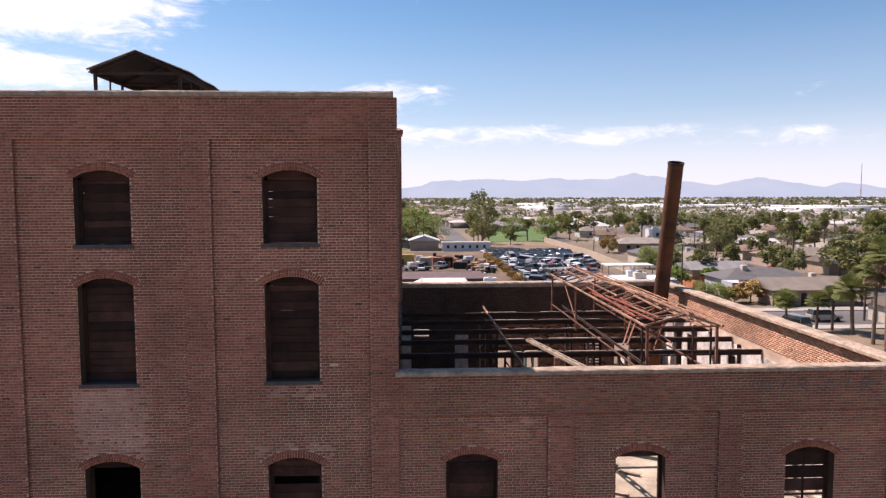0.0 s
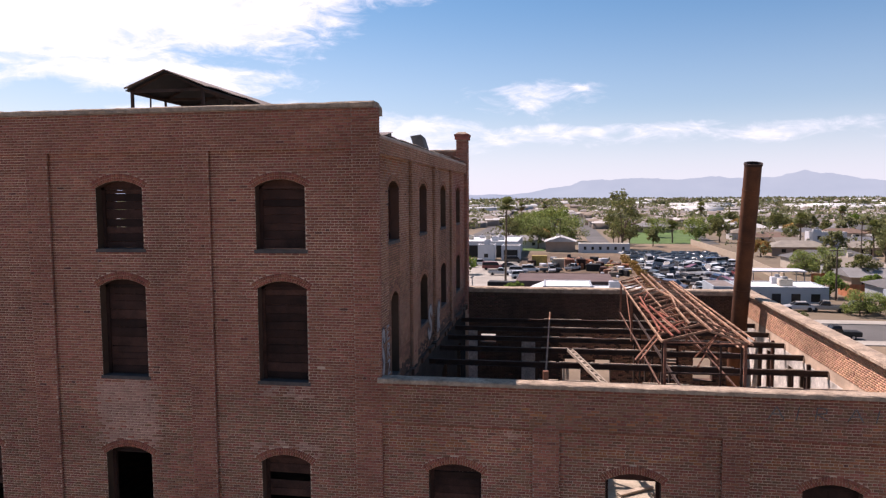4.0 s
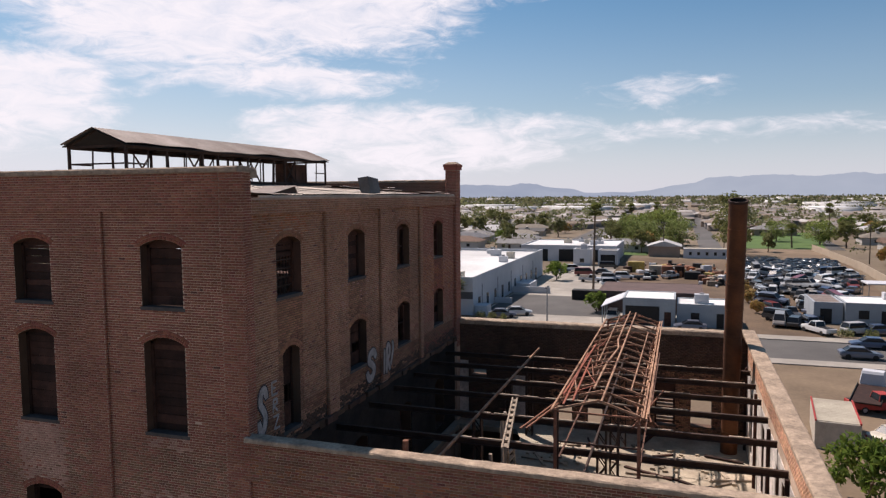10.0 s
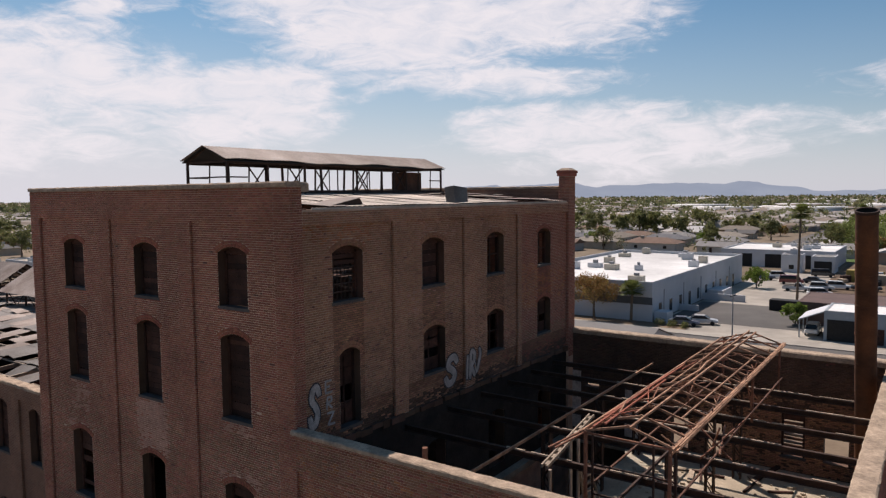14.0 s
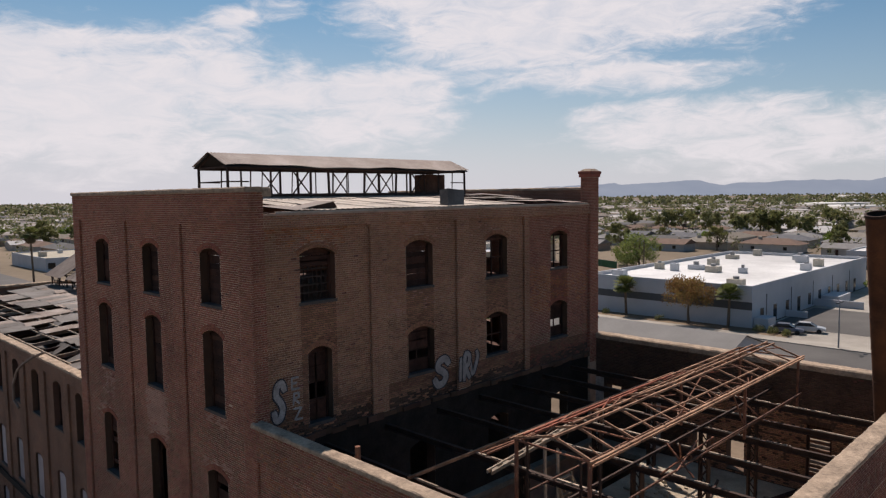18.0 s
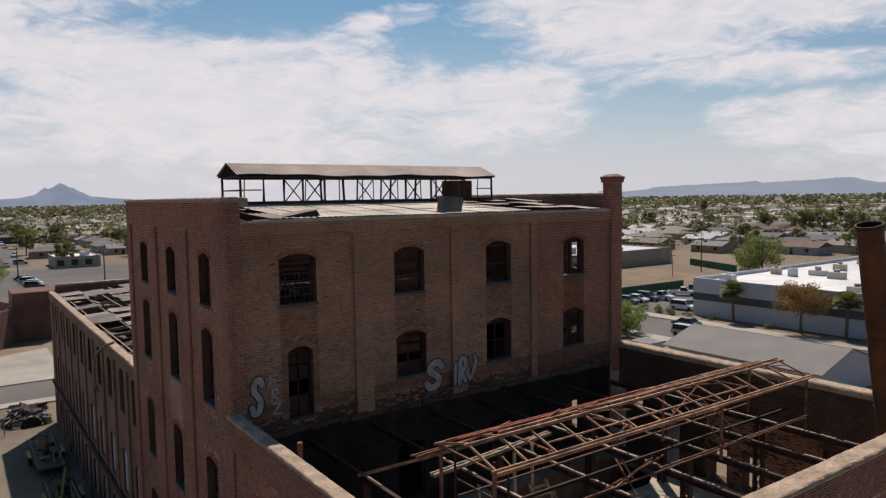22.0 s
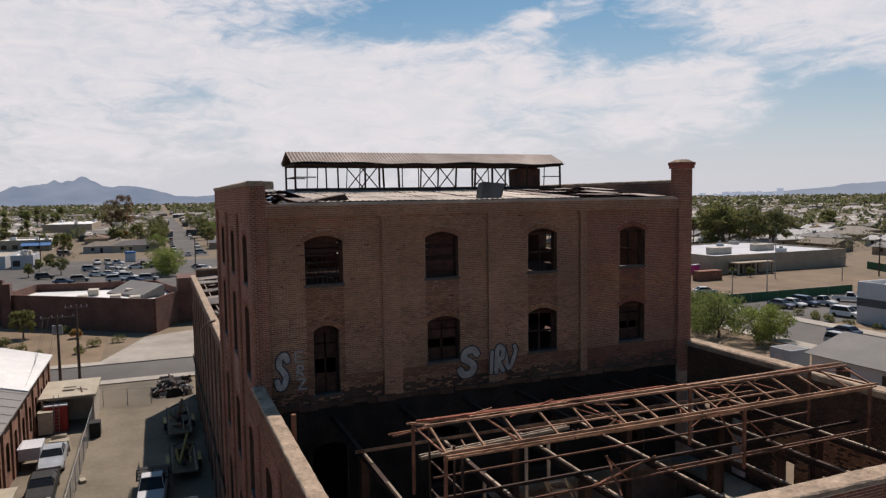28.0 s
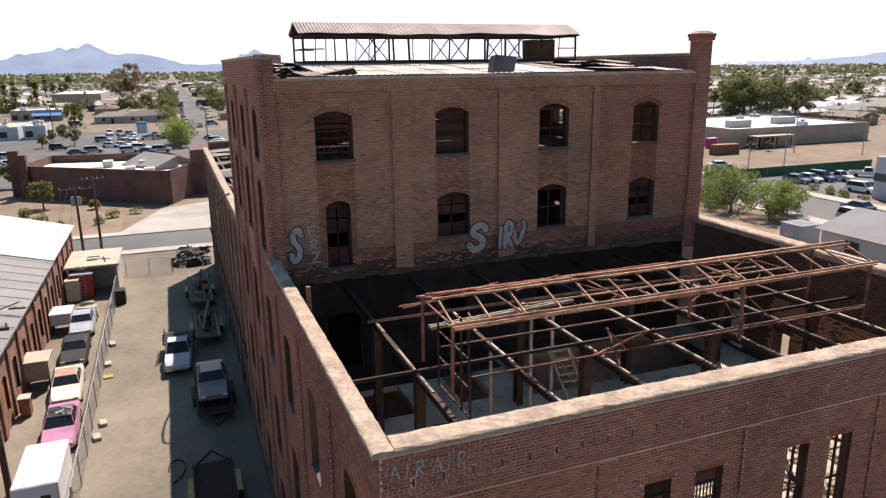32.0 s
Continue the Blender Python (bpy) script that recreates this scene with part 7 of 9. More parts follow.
for x0, x1, y0, y1, h in ((-0.5, 0.3, -0.8, 0.85, 1.0), (-0.9, -0.48, -0.7, 0.6, 1.25), (0.28, 0.6, -0.6, 0.7, 0.7)):
    b = bmnew()
    hexa(b, [(x0, y0, 0), (x1, y0, 0), (x1, y1, 0), (x0, y1, 0), (x0 + 0.08, y0 + 0.12, h - 0.1), (x1 - 0.06, y0 + 0.1, h), (x1 - 0.1, y1 - 0.15, h - 0.12), (x0 + 0.1, y1 - 0.1, h)])
    part("bundle", b, "roof_beige", spoil)
make_single("classic", "cream_paint", 27.0, 66, 40, "white classic sedan in the dirt lot")
make_single("pickup", "black", 39.4, 95.9, 180, "dark pickup truck on the street", "pickup truck")
make_single("pickup", "red_paint", 27.8, 74.8, 15, "dark red pickup truck in the dirt lot", "pickup truck")


def trailer(x, y, L, W, load, label):
    t = empty("flatbed_trailer", label, "trailer", at=pose(x, y, 0.04, 0, 0, 0 if load == "rail" else 180))
    b = bmnew()
    box(b, -L / 2, L / 2, -W / 2, W / 2, 0.58, 0.68, 0.01)
    part("deck", b, "deck_tan" if load == "machine" else "plank_dark", t)
    for s in (-1, 1):
        b = bmnew()
        beam(b, (-L / 2, s * W / 2, 0.74), (L / 2, s * W / 2, 0.74), 0.08, 0.12)
        part("side_rail", b, "black", t)
        b = bmnew()
        beam(b, (L / 2, s * W / 2 * 0.9, 0.6), (L / 2 + 1.4, 0, 0.55), 0.09)
        part("drawbar", b, "black", t)
        for dx in (-0.45, 0.45):
            b = bmnew()
            tube(b, (dx, s * (W / 2 + 0.05), 0.34), (dx, s * (W / 2 + 0.25), 0.34), 0.34, None, 14)
            part("wheel", b, "tyre", t)
        b = bmnew()
        box(b, -0.95, 0.95, s * (W / 2 + 0.16) - 0.15, s * (W / 2 + 0.16) + 0.15, 0.7, 0.76)
        part("mudguard", b, "yellow_paint" if load != "rail" else "black", t)
    if load == "machine":
        rr = random.Random(int(-x * 10))
        for k in range(int(L * 3)):
            b = bmnew()
            cx, cy = rr.gauss(0.2, L * 0.2), rr.uniform(-0.62, 0.62)
            cx = max(-L / 2 + 0.5, min(L / 2 - 0.5, cx))
            a, e, h = rr.uniform(0.12, 0.42), rr.uniform(0.1, 0.3), rr.uniform(0.15, 0.75)
            if k % 3 == 0:
                tube(b, (cx, cy - e, 0.7 + a * 0.7), (cx, cy + e, 0.7 + a * 0.7), a * 0.7, None, 12)
                part("drum", b, rr.choice(("black", "rust_dark", "tyre", "steel")), t)
            elif k % 3 == 1:
                hexa(b, [(cx - a, cy - e, 0.683), (cx + a, cy - e, 0.683), (cx + a, cy + e, 0.683), (cx - a, cy + e, 0.683), (cx - a * 0.8, cy - e * 0.9, 0.7 + h), (cx + a * 0.5, cy - e * 0.8, 0.7 + h * 0.8), (cx + a * 0.6, cy + e * 0.7, 0.7 + h * 0.9), (cx - a * 0.7, cy + e * 0.9, 0.7 + h * 1.1)])
                part("machine_housing", b, rr.choice(("yellow_paint", "rust", "rust_dark", "roof_beige", "black", "tin_grey")), t)
            else:
                beam(b, (cx - a * 1.6, cy, 0.75), (cx + a * 1.6, cy + rr.uniform(-0.4, 0.4), 0.8 + h), 0.07)
                part("machine_bar", b, rr.choice(("steel", "rust", "tin_pale", "yellow_paint")), t)
        b = bmnew()
        beam(b, (-1.9, 0.35, 0.95), (1.3, -0.35, 2.1), 0.16, 0.2)
        part("boom", b, "rust" if L > 7 else "yellow_paint", t)
        for s in (-1, 1):
            b = bmnew()
            box(b, -L / 2 + 0.1, L / 2 - 0.1, s * (W / 2 - 0.14) - 0.07, s * (W / 2 - 0.14) + 0.07, 0.684, 0.74)
            part("deck_edge", b, "wood", t)
    return t


trailer(-7.9, 15.2, 4.6, 1.9, "", "empty wooden flatbed trailer with yellow mudguards in the shade")
trailer(-18.9, 15.75, 6.4, 2.0, "rail", "dark car trailer carrying an old sedan in the shade")
trailer(-31.6, 16.0, 6.0, 1.9, "machine", "trailer loaded with small yellow machinery in the shade")
trailer(-41.9, 15.95, 8.2, 2.0, "machine", "trailer loaded with old machine parts in the shade")
rr = random.Random(3)
for k in range(72):
    b = bmnew()
    L = rr.uniform(0.6, 2.3)
    if k % 3:
        beam(b, (-L / 2, 0, 0.1), (L / 2, rr.uniform(-0.2, 0.2), 0.1 + rr.uniform(0, 0.5)), rr.uniform(0.05, 0.22), rr.uniform(0.05, 0.3))
    else:
        hexa(b, [(-L / 2, -0.3, 0), (L / 2, -0.35, 0), (L / 2, 0.3, 0), (-L / 2, 0.4, 0), (-L / 3, -0.2, rr.uniform(0.3, 0.9)), (L / 3, -0.25, rr.uniform(0.2, 0.8)), (L / 3, 0.2, rr.uniform(0.3, 0.7)), (-L / 3, 0.25, rr.uniform(0.2, 0.9))])
    ob = tagged(part("scrap_piece", b, rr.choice(("black", "black", "steel", "steel", "tin", "wire"))), "black scrap metal piece heaped by the gate", "scrap", group="scrap heap by the gate")
    ob.matrix_basis = pose(rr.uniform(-58.5, -52.6), rr.uniform(13.9, 17.3), 0.04 + (0.5 if k > 45 else 0), 0, 0, rr.uniform(0, 180))

# bent hose loop on the alley paving
b = bmnew()
pts = [(-11.0 + 1.2 * math.cos(t), 12.8 + 0.7 * math.sin(t) + 0.2 * t, 0.09) for t in np.linspace(0.5, 4.6, 16)]
for p, q in zip(pts, pts[1:]):
    tube(b, p, q, 0.035, None, 6)
tagged(part("hose", b, "black"), "black hose lying in a loop on the paving", "hose")


# white box trailer
bt = empty("box_trailer", "white box trailer parked along the fence", "trailer", at=pose(-9.85, 7.62, 0.04))
b = bmnew()
box(b, -2.05, 2.05, -0.95, 0.95, 0.5, 2.56, 0.06)
part("box", b, "white_roof", bt)
for sx in (-0.5, 0.5):
    for s in (-1, 1):
        b = bmnew()
        tube(b, (sx, s * 0.78, 0.34), (sx, s * 0.96, 0.34), 0.34, None, 14)
        part("wheel", b, "tyre", bt)
for yy in (-0.5, 0.4):
    b = bmnew()
    box(b, 2.052, 2.07, yy - 0.2, yy + 0.2, 1.5, 2.0)
    part("window", b, "glass", bt)

for y0 in (-0.55, 0.5):
    b = bmnew()
    box(b, -2.0, 2.0, y0 - 0.02, y0 + 0.02, 2.562, 2.575)
    part("roof_seam", b, "white_wall", bt)
# ---- the shed along the alley ----
SH0, SH1, SHY = -54.3, -6.0, 4.3
sh_ops = [(SH0 + 2.2 + 3.2 * k, 1.3, 0.9, 2.9, 0.25) for k in range(15)]
shed_wall = solid_wall("wall_shed", "x", SHY, 1, SH0, SH1, 0, 4.9, 0.4, sh_ops, "brick_far", "tan brick shed wall with arched boarded windows")
for k in range(16):
    c = SH0 + 0.6 + 3.2 * k
    b = bmnew()
    box(b, c - 0.3, c + 0.3, SHY + 0.003, SHY + 0.14, 0, 4.5)
    part("pilaster", b, "brick_far", shed_wall)
for i, op in enumerate(sh_ops):
    b = bmnew()
    box(b, op[0] - 0.64, op[0] + 0.64, SHY - 0.2, SHY - 0.16, 0.9, 3.14)
    tagged(part(f"window_shed_{i + 1}", b, "orange_board" if i % 3 else "plank_dark"), "arched shed window closed with orange-brown boarding", "window", kind="structure")
solid_wall("wall_shed_end", "y", SH0, -1, -14, SHY - 0.405, 0, 4.9, 0.4, [], "brick_far", "brick end wall of the shed")
solid_wall("wall_shed_front", "y", SH1, 1, -14, SHY - 0.405, 0, 4.9, 0.4, [], "brick_far", "brick end wall of the shed")
for i, (x0, x1, mt, dz) in enumerate(((SH0 - 0.4, -40.2, "white_roof", 0.12), (-40.2, SH1 + 0.4, "roof_grey", 0.0))):
    b = bmnew()
    sheet(b, [(x0, SHY + 0.35, 4.95 + dz), (x0, -5, 7.4 + dz), (x1, -5, 7.4 + dz), (x1, SHY + 0.35, 4.95 + dz)], 0.12)
    sheet(b, [(x0, -5, 7.4 + dz), (x0, -14.4, 4.95 + dz), (x1, -14.4, 4.95 + dz), (x1, -5, 7.4 + dz)], 0.12)
    bmesh.ops.recalc_face_normals(b, faces=b.faces)
    tagged(part(f"roof_shed_{i + 1}", b, mt), "white coated shed roof" if i == 0 else "grey sheet shed roof with seams", "roof", kind="structure")
for k in range(17):
    b = bmnew()
    box(b, -39.5 + 2 * k, -39.46 + 2 * k, -4.9, SHY + 0.3, 0, 0.02)
    for v in b.verts:
        v.co.z = 4.97 + (SHY + 0.35 - v.co.y) / 9.35 * 2.45 + (0.03 if v.co.z > 0.01 else 0)
    tagged(part("roof_seam", b, "roof_grey"), "raised seam of the grey shed roof", "seam", kind="structure")
b = bmnew()
beam(b, (-26, 3.9, 5.5), (-26, 4.9, 5.45), 0.1)
beam(b, (-26, 3.0, 5.4), (-26, 4.6, 5.9), 0.06)
tagged(part("roof_bracket", b, "black"), "black iron bracket at the shed eave", "bracket")

# hut, cabinets and crates in front of the shed
hut = empty("hut", "small open-fronted hut with flat beige roof", "hut", at=pose(-48.6, 6.8, 0.04))
b = bmnew()
box(b, -3.3, 3.3, -2.3, 2.3, 2.75, 2.95, 0.02)
part("roof", b, "roof_beige", hut)
for x0, x1, y0, y1 in ((-3.1, -2.95, -2.1, 2.1), (-2.95, 3.1, -2.1, -1.95), (-2.95, 3.1, 1.95, 2.1), (0.4, 0.5, -1.95, 1.95)):
    b = bmnew()
    box(b, x0, x1, y0, y1, 0, 2.75)
    part("wall", b, "box_beige", hut)
for k in range(2):
    b = bmnew()
    box(b, -0.4 + k, 0.2 + k, -0.6, 0.4, 2.953, 3.1, 0.02)
    part("roof_hatch", b, "roof_beige", hut)
cab = empty("locker", "tall red steel locker with drawers under the hut roof", "locker", at=pose(-45.3, 5.9, 0.04))
b = bmnew()
box(b, -0.3, 0.5, -0.9, 0.9, 0, 2.3, 0.02)
part("body", b, "red_paint", cab)
for k in range(6):
    b = bmnew()
    box(b, 0.503, 0.52, -0.8, 0.8, 0.15 + 0.35 * k, 0.44 + 0.35 * k)
    part("drawer", b, "red_paint", cab)
b = bmnew()
box(b, -0.35, 0.56, -0.95, 0.95, 2.303, 2.4, 0.02)
part("top", b, "white_wall", cab, "pale sheet top")
ldr = empty("leaning_ladder", "thin metal ladder leaning against the red locker", "ladder", at=pose(-44.45, 6.0, 0.04))
for y0 in (-0.2, 0.2):
    b = bmnew()
    beam(b, (0.25, y0, 0), (-0.3, y0, 3.3), 0.045)
    part("stile", b, "wire", ldr)
for k in range(10):
    b = bmnew()
    u = (k + 0.7) / 11
    beam(b, (0.25 - 0.55 * u, -0.2, 3.3 * u), (0.25 - 0.55 * u, 0.2, 3.3 * u), 0.035)
    part("rung", b, "wire", ldr)
b = bmnew()
beam(b, (-48.3, 7.6, 3.04), (-46.4, 7.9, 3.04), 0.1, 0.08)
beam(b, (-47.6, 7.3, 3.08), (-47.0, 8.3, 3.08), 0.06, 0.06)
tagged(part("scrap_bar", b, "rust_dark"), "rusty bars lying on the hut roof", "scrap")
for x, y, w, d, z0, h, mt, lb in ((-44.6, 5.15, 1.2, 1.1, 0.1, 2.0, "box_beige", "grey-beige metal box by the shed"), (-36.7, 5.2, 2.2, 1.5, 0.75, 1.65, "white_wall", "white evaporative cooler box raised on legs by the shed"), (-25.7, 5.1, 2.0, 1.5, 0.7, 2.0, "roof_beige", "beige louvred cooler box raised on legs by the shed"), (-21.2, 4.95, 0.7, 0.6, 0.1, 1.2, "rust", "rusty small cabinet at the shed wall")):
    t = empty("metal_box", lb, "box", at=pose(x, y, 0.04))
    b = bmnew()
    box(b, -w / 2, w / 2, -d / 2, d / 2, z0, h, 0.03)
    body = part("body", b, mt, t)
    b = bmnew()
    box(b, -w / 2 - 0.05, w / 2 + 0.05, -d / 2 - 0.05, d / 2 + 0.05, h + 0.002, h + 0.06, 0.01)
    part("lid", b, "white_wall" if mt == "white_wall" else "roof_beige", t)
    for sx in (-1, 1):
        for sy in (-1, 1):
            b = bmnew()
            cx, cy = sx * (w / 2 - 0.08), sy * (d / 2 - 0.08)
            box(b, cx - 0.04, cx + 0.04, cy - 0.04, cy + 0.04, 0, z0 - 0.003)
            part("leg", b, "plank_dark", t)
    if z0 > 0.5:
        for k in range(7):
            zz = z0 + 0.12 + (h - z0 - 0.2) * k / 7
            b = bmnew()
            hexa(b, [(w / 2 + 0.002, -d / 2 + 0.1, zz), (w / 2 + 0.04, -d / 2 + 0.1, zz), (w / 2 + 0.04, d / 2 - 0.1, zz), (w / 2 + 0.002, d / 2 - 0.1, zz), (w / 2 + 0.002, -d / 2 + 0.1, zz + 0.07), (w / 2 + 0.015, -d / 2 + 0.1, zz + 0.07), (w / 2 + 0.015, d / 2 - 0.1, zz + 0.07), (w / 2 + 0.002, d / 2 - 0.1, zz + 0.07)])
            part("louvre", b, mt, body)
bin_ = empty("waste_bin", "black waste bin by the gate", "bin", at=pose(-42.3, 9.1, 0.04))
b = bmnew()
box(b, -0.6, 0.6, -0.5, 0.5, 0, 1.3, 0.05)
part("body", b, "black", bin_)
for x, y in ((-27.5, 9.05), (-18.1, 9.4), (-16.4, 9.2), (-31.5, 9.1)):
    b = bmnew()
    box(b, -0.35, 0.35, -0.2, 0.2, 0, 0.22, 0.02)
    ob = tagged(part("concrete_block", b, "roof_beige"), "beige block weighing down the fence foot", "block", group="fence blocks")
    ob.matrix_basis = pose(x, y, 0.04, 0, 0, (x * 37) % 20)


b = bmnew()
box(b, -0.28, 0.28, -0.32, 0.32, 0, 0.09, 0.01)
ob = tagged(part("plank", b, "yellow_paint"), "short yellow plank lying by the fence foot", "plank")
ob.matrix_basis = pose(-25.3, 9.2, 0.04, 0, 0, 8)
# ---- fences and gate ----
def chain_fence(p, q, h, label, posts=3.0, mesh=0.16, net=None):
    f = empty("chain_fence", label, "fence")
    p, q = Vector((*p, 0)), Vector((*q, 0))
    d = q - p
    n = max(1, int(d.length / posts))
    for i in range(n + 1):
        c = p + d * i / n
        b = bmnew()
        tube(b, c, c + Vector((0, 0, h)), 0.035, None, 6)
        part("post", b, "wire", f)
    b = bmnew()
    tube(b, p + Vector((0, 0, h)), q + Vector((0, 0, h)), 0.022, None, 5)
    part("top_rail", b, "wire", f)
    b = bmnew()
    if net:
        sheet_n = (p, q, q + Vector((0, 0, h)), p + Vector((0, 0, h)))
        s = Vector((-d.y, d.x, 0)).normalized() * 0.01
        hexa(b, [p - s, q - s, q + s, p + s, p - s + Vector((0, 0, h)), q - s + Vector((0, 0, h)), q + s + Vector((0, 0, h)), p + s + Vector((0, 0, h))])
        part("netting", b, net, f)
    else:
        u = d.normalized()
        k = -h
        while k < d.length:
            for s in (1, -1):
                a, e = max(0, k), min(d.length, k + h)
                za, ze = (a - k, e - k) if s > 0 else (h - (a - k), h - (e - k))
                A, B = p + u * a + Vector((0, 0, za)), p + u * e + Vector((0, 0, ze))
                if (B - A).length > 0.05:
                    beam(b, A, B, 0.006)
            k += mesh
        part("wire_mesh", b, "wire", f)
    return f


chain_fence((-45.5, 8.75), (4, 8.95), 1.9, "sagging chain-link fence along the parked cars", mesh=0.3)
chain_fence((-51.5, 9.2), (-50.8, 13.6), 1.7, "chain-link yard gate standing closed", 2.2, 0.25)
chain_fence((-74.2, 109.8), (-73.6, 142), 1.7, "green netted construction fence", 6, net="green_net")
chain_fence((-103, 185.3), (-82.6, 176.5), 1.9, "green netted construction fence", 6, net="green_net")
fence = empty("block_fence", "pale block wall round the scrapyard", "fence")
for i, (p, q) in enumerate((((51, 156), (54, 205)), ((54, 205), (53.5, 263)), ((53.5, 263), (53, 272)))):
    b = bmnew()
    p, q = Vector((*p, 0)), Vector((*q, 0))
    s = Vector((-(q - p).y, (q - p).x, 0)).normalized() * 0.1
    hexa(b, [p - s, q - s, q + s, p + s, p - s + Vector((0, 0, 2)), q - s + Vector((0, 0, 2)), q + s + Vector((0, 0, 2)), p + s + Vector((0, 0, 2))])
    part("wall_run", b, "tan_wall", fence)


# ---- nearby buildings ----
def flat_building(name, x0, x1, y0, y1, h, wall, roof, label, parapet=0.5, units=0, windows=(), doors=(), band=None, seed=1, at=None):
    rr = random.Random(seed)
    g = empty(name, label, "building")
    b = bmnew()
    box(b, x0, x1, y0, y1, 0, h - parapet)
    part("wall_body", b, wall, g)
    for a in ((x0, x1, y0, y0 + 0.3), (x0, x1, y1 - 0.3, y1), (x0, x0 + 0.3, y0 + 0.302, y1 - 0.302), (x1 - 0.3, x1, y0 + 0.302, y1 - 0.302)):
        b = bmnew()
        box(b, *a, h - parapet + 0.001, h)
        part("parapet", b, wall, g)
    b = bmnew()
    box(b, x0 + 0.31, x1 - 0.31, y0 + 0.31, y1 - 0.31, h - parapet + 0.003, h - parapet + 0.06)
    part("roof", b, roof, g)
    for k in range(units):
        w = rr.uniform(0.7, 1.4)
        cx, cy = rr.uniform(x0 + 2, x1 - 2), rr.uniform(y0 + 2, y1 - 2)
        b = bmnew()
        box(b, cx - w, cx + w, cy - w * 0.7, cy + w * 0.7, h - parapet + 0.062, h - parapet + 0.06 + rr.uniform(0.8, 1.5), 0.05)
        u = part("roof_unit", b, "box_beige" if k % 2 else "white_wall", g)
        b = bmnew()
        tube(b, (cx, cy, h - parapet + 0.9), (cx, cy, h - parapet + 1.62), w * 0.4, None, 10)
        part("fan_cowl", b, "wire", u)
    for side, u, z0, z1, w, mt in windows:
        b = bmnew()
        if side == "s":
            box(b, u - w / 2, u + w / 2, y0 - 0.04, y0 - 0.004, z0, z1)
        elif side == "e":
            box(b, x1 + 0.004, x1 + 0.04, u - w / 2, u + w / 2, z0, z1)
        elif side == "w":
            box(b, x0 - 0.04, x0 - 0.004, u - w / 2, u + w / 2, z0, z1)
        part("window" if z0 > 0.3 else "door", b, mt, g)
    if band:
        for a in ((x0 - 0.03, x1 + 0.03, y0 - 0.03, y0 - 0.004),):
            b = bmnew()
            box(b, *a, band[0], band[1])
            part("band", b, "dark_band", g)
    return g


flat_building("warehouse", -51.2, -22.4, 114, 176, 6.4, "white_wall", "white_roof", "large white warehouse with dark painted band and roof units", 0.7, 14,
              [("e", 118 + 5.5 * k, 0.02 if k % 2 else 0.6, 2.6, 1.4, "glass") for k in range(10)] + [("e", 119.8 + 11 * k, 0.3, 4.6, 0.3, "dark_band") for k in range(5)], band=(2.7, 3.9), seed=5)
flat_building("warehouse", -36, -7.5, 212.5, 240, 4.8, "white_wall", "white_roof", "long low white workshop building with dark doorways", 0.4, 7, [("s", -30.3 + 8.5 * k, 0.02, 3.6, 5.2, "black") for k in range(3)], seed=6)
office = flat_building("office_building", -146, -110.5, 141.5, 187, 4.7, "tan_wall", "white_wall", "low tan office building with pale roof and entrance canopy", 0.45, 9, [("e", 147 + 2.6 * k, 0.02, 2.4, 1.9, "glass") for k in range(4)] + [("e", 161 + 5.5 * k, 0.9, 2.2, 1.2, "tan_wall") for k in range(5)], seed=7)
b = bmnew()
box(b, -110.46, -106.8, 145.5, 157.5, 2.75, 3.05, 0.02)
canopy = part("canopy", b, "tan_wall", office)
for y in (146, 151.5, 157):
    b = bmnew()
    box(b, -107.4, -107.0, y - 0.2, y + 0.2, 0, 2.748)
    part("post", b, "tan_wall", canopy)
for cx, cy in ((-118, 150), (-121, 168)):
    b = bmnew()
    box(b, cx - 1.4, cx + 1.4, cy - 3, cy + 3, 4.32, 6.1, 0.05)
    part("cooling_unit", b, "box_beige", office)
for cx, cy, w, d, h, mt, nm, lb in ((-103, 132.5, 2.4, 6.6, 2.3, "rust", "dumpster", "rusty brown open dumpster on the bare lot"), (-114, 137.6, 1.2, 1.2, 2.3, "magenta", "portable_toilet", "magenta portable toilet on the bare lot"), (-114.2, 139.2, 1.2, 1.2, 2.3, "magenta", "portable_toilet", "magenta portable toilet beside another on the bare lot"), (-117, 136, 1.8, 1.8, 2.8, "white_wall", "storage_box", "white storage box beside the portable toilets")):
    t = empty(nm, lb, nm.replace("_", " "), at=pose(cx, cy, 0.04))
    b = bmnew()
    box(b, -w / 2, w / 2, -d / 2, d / 2, 0, h, 0.05)
    part("body", b, mt, t)
    for k in range(7 if d > 3 else 1):
        b = bmnew()
        box(b, w / 2 + 0.002, w / 2 + 0.07, -d / 2 + d * (k + 0.3) / (7 if d > 3 else 1), -d / 2 + d * (k + 0.3) / (7 if d > 3 else 1) + (0.14 if d > 3 else 0.5), 0.1, h - 0.1)
        part("rib" if d > 3 else "door", b, mt, t)
    if d < 3:
        b = bmnew()
        box(b, -w / 2 - 0.04, w / 2 + 0.04, -d / 2 - 0.04, d / 2 + 0.04, h + 0.002, h + 0.14, 0.03)
        part("roof", b, "white_wall", t)
dock = empty("loading_dock", "white loading dock with a low retaining wall beside the warehouse", "loading dock")
for bx in ((-22.3, -14.6, 142.8, 143.1, 0, 1.3), (-22.3, -19.3, 146, 153, 0, 1.5), (-22.3, -19.0, 128, 128.25, 0, 1.1), (-22.3, -20.2, 114.6, 117.6, 0, 1.6)):
    b = bmnew()
    box(b, *bx, 0.02)
    part("wall", b, "white_wall", dock)
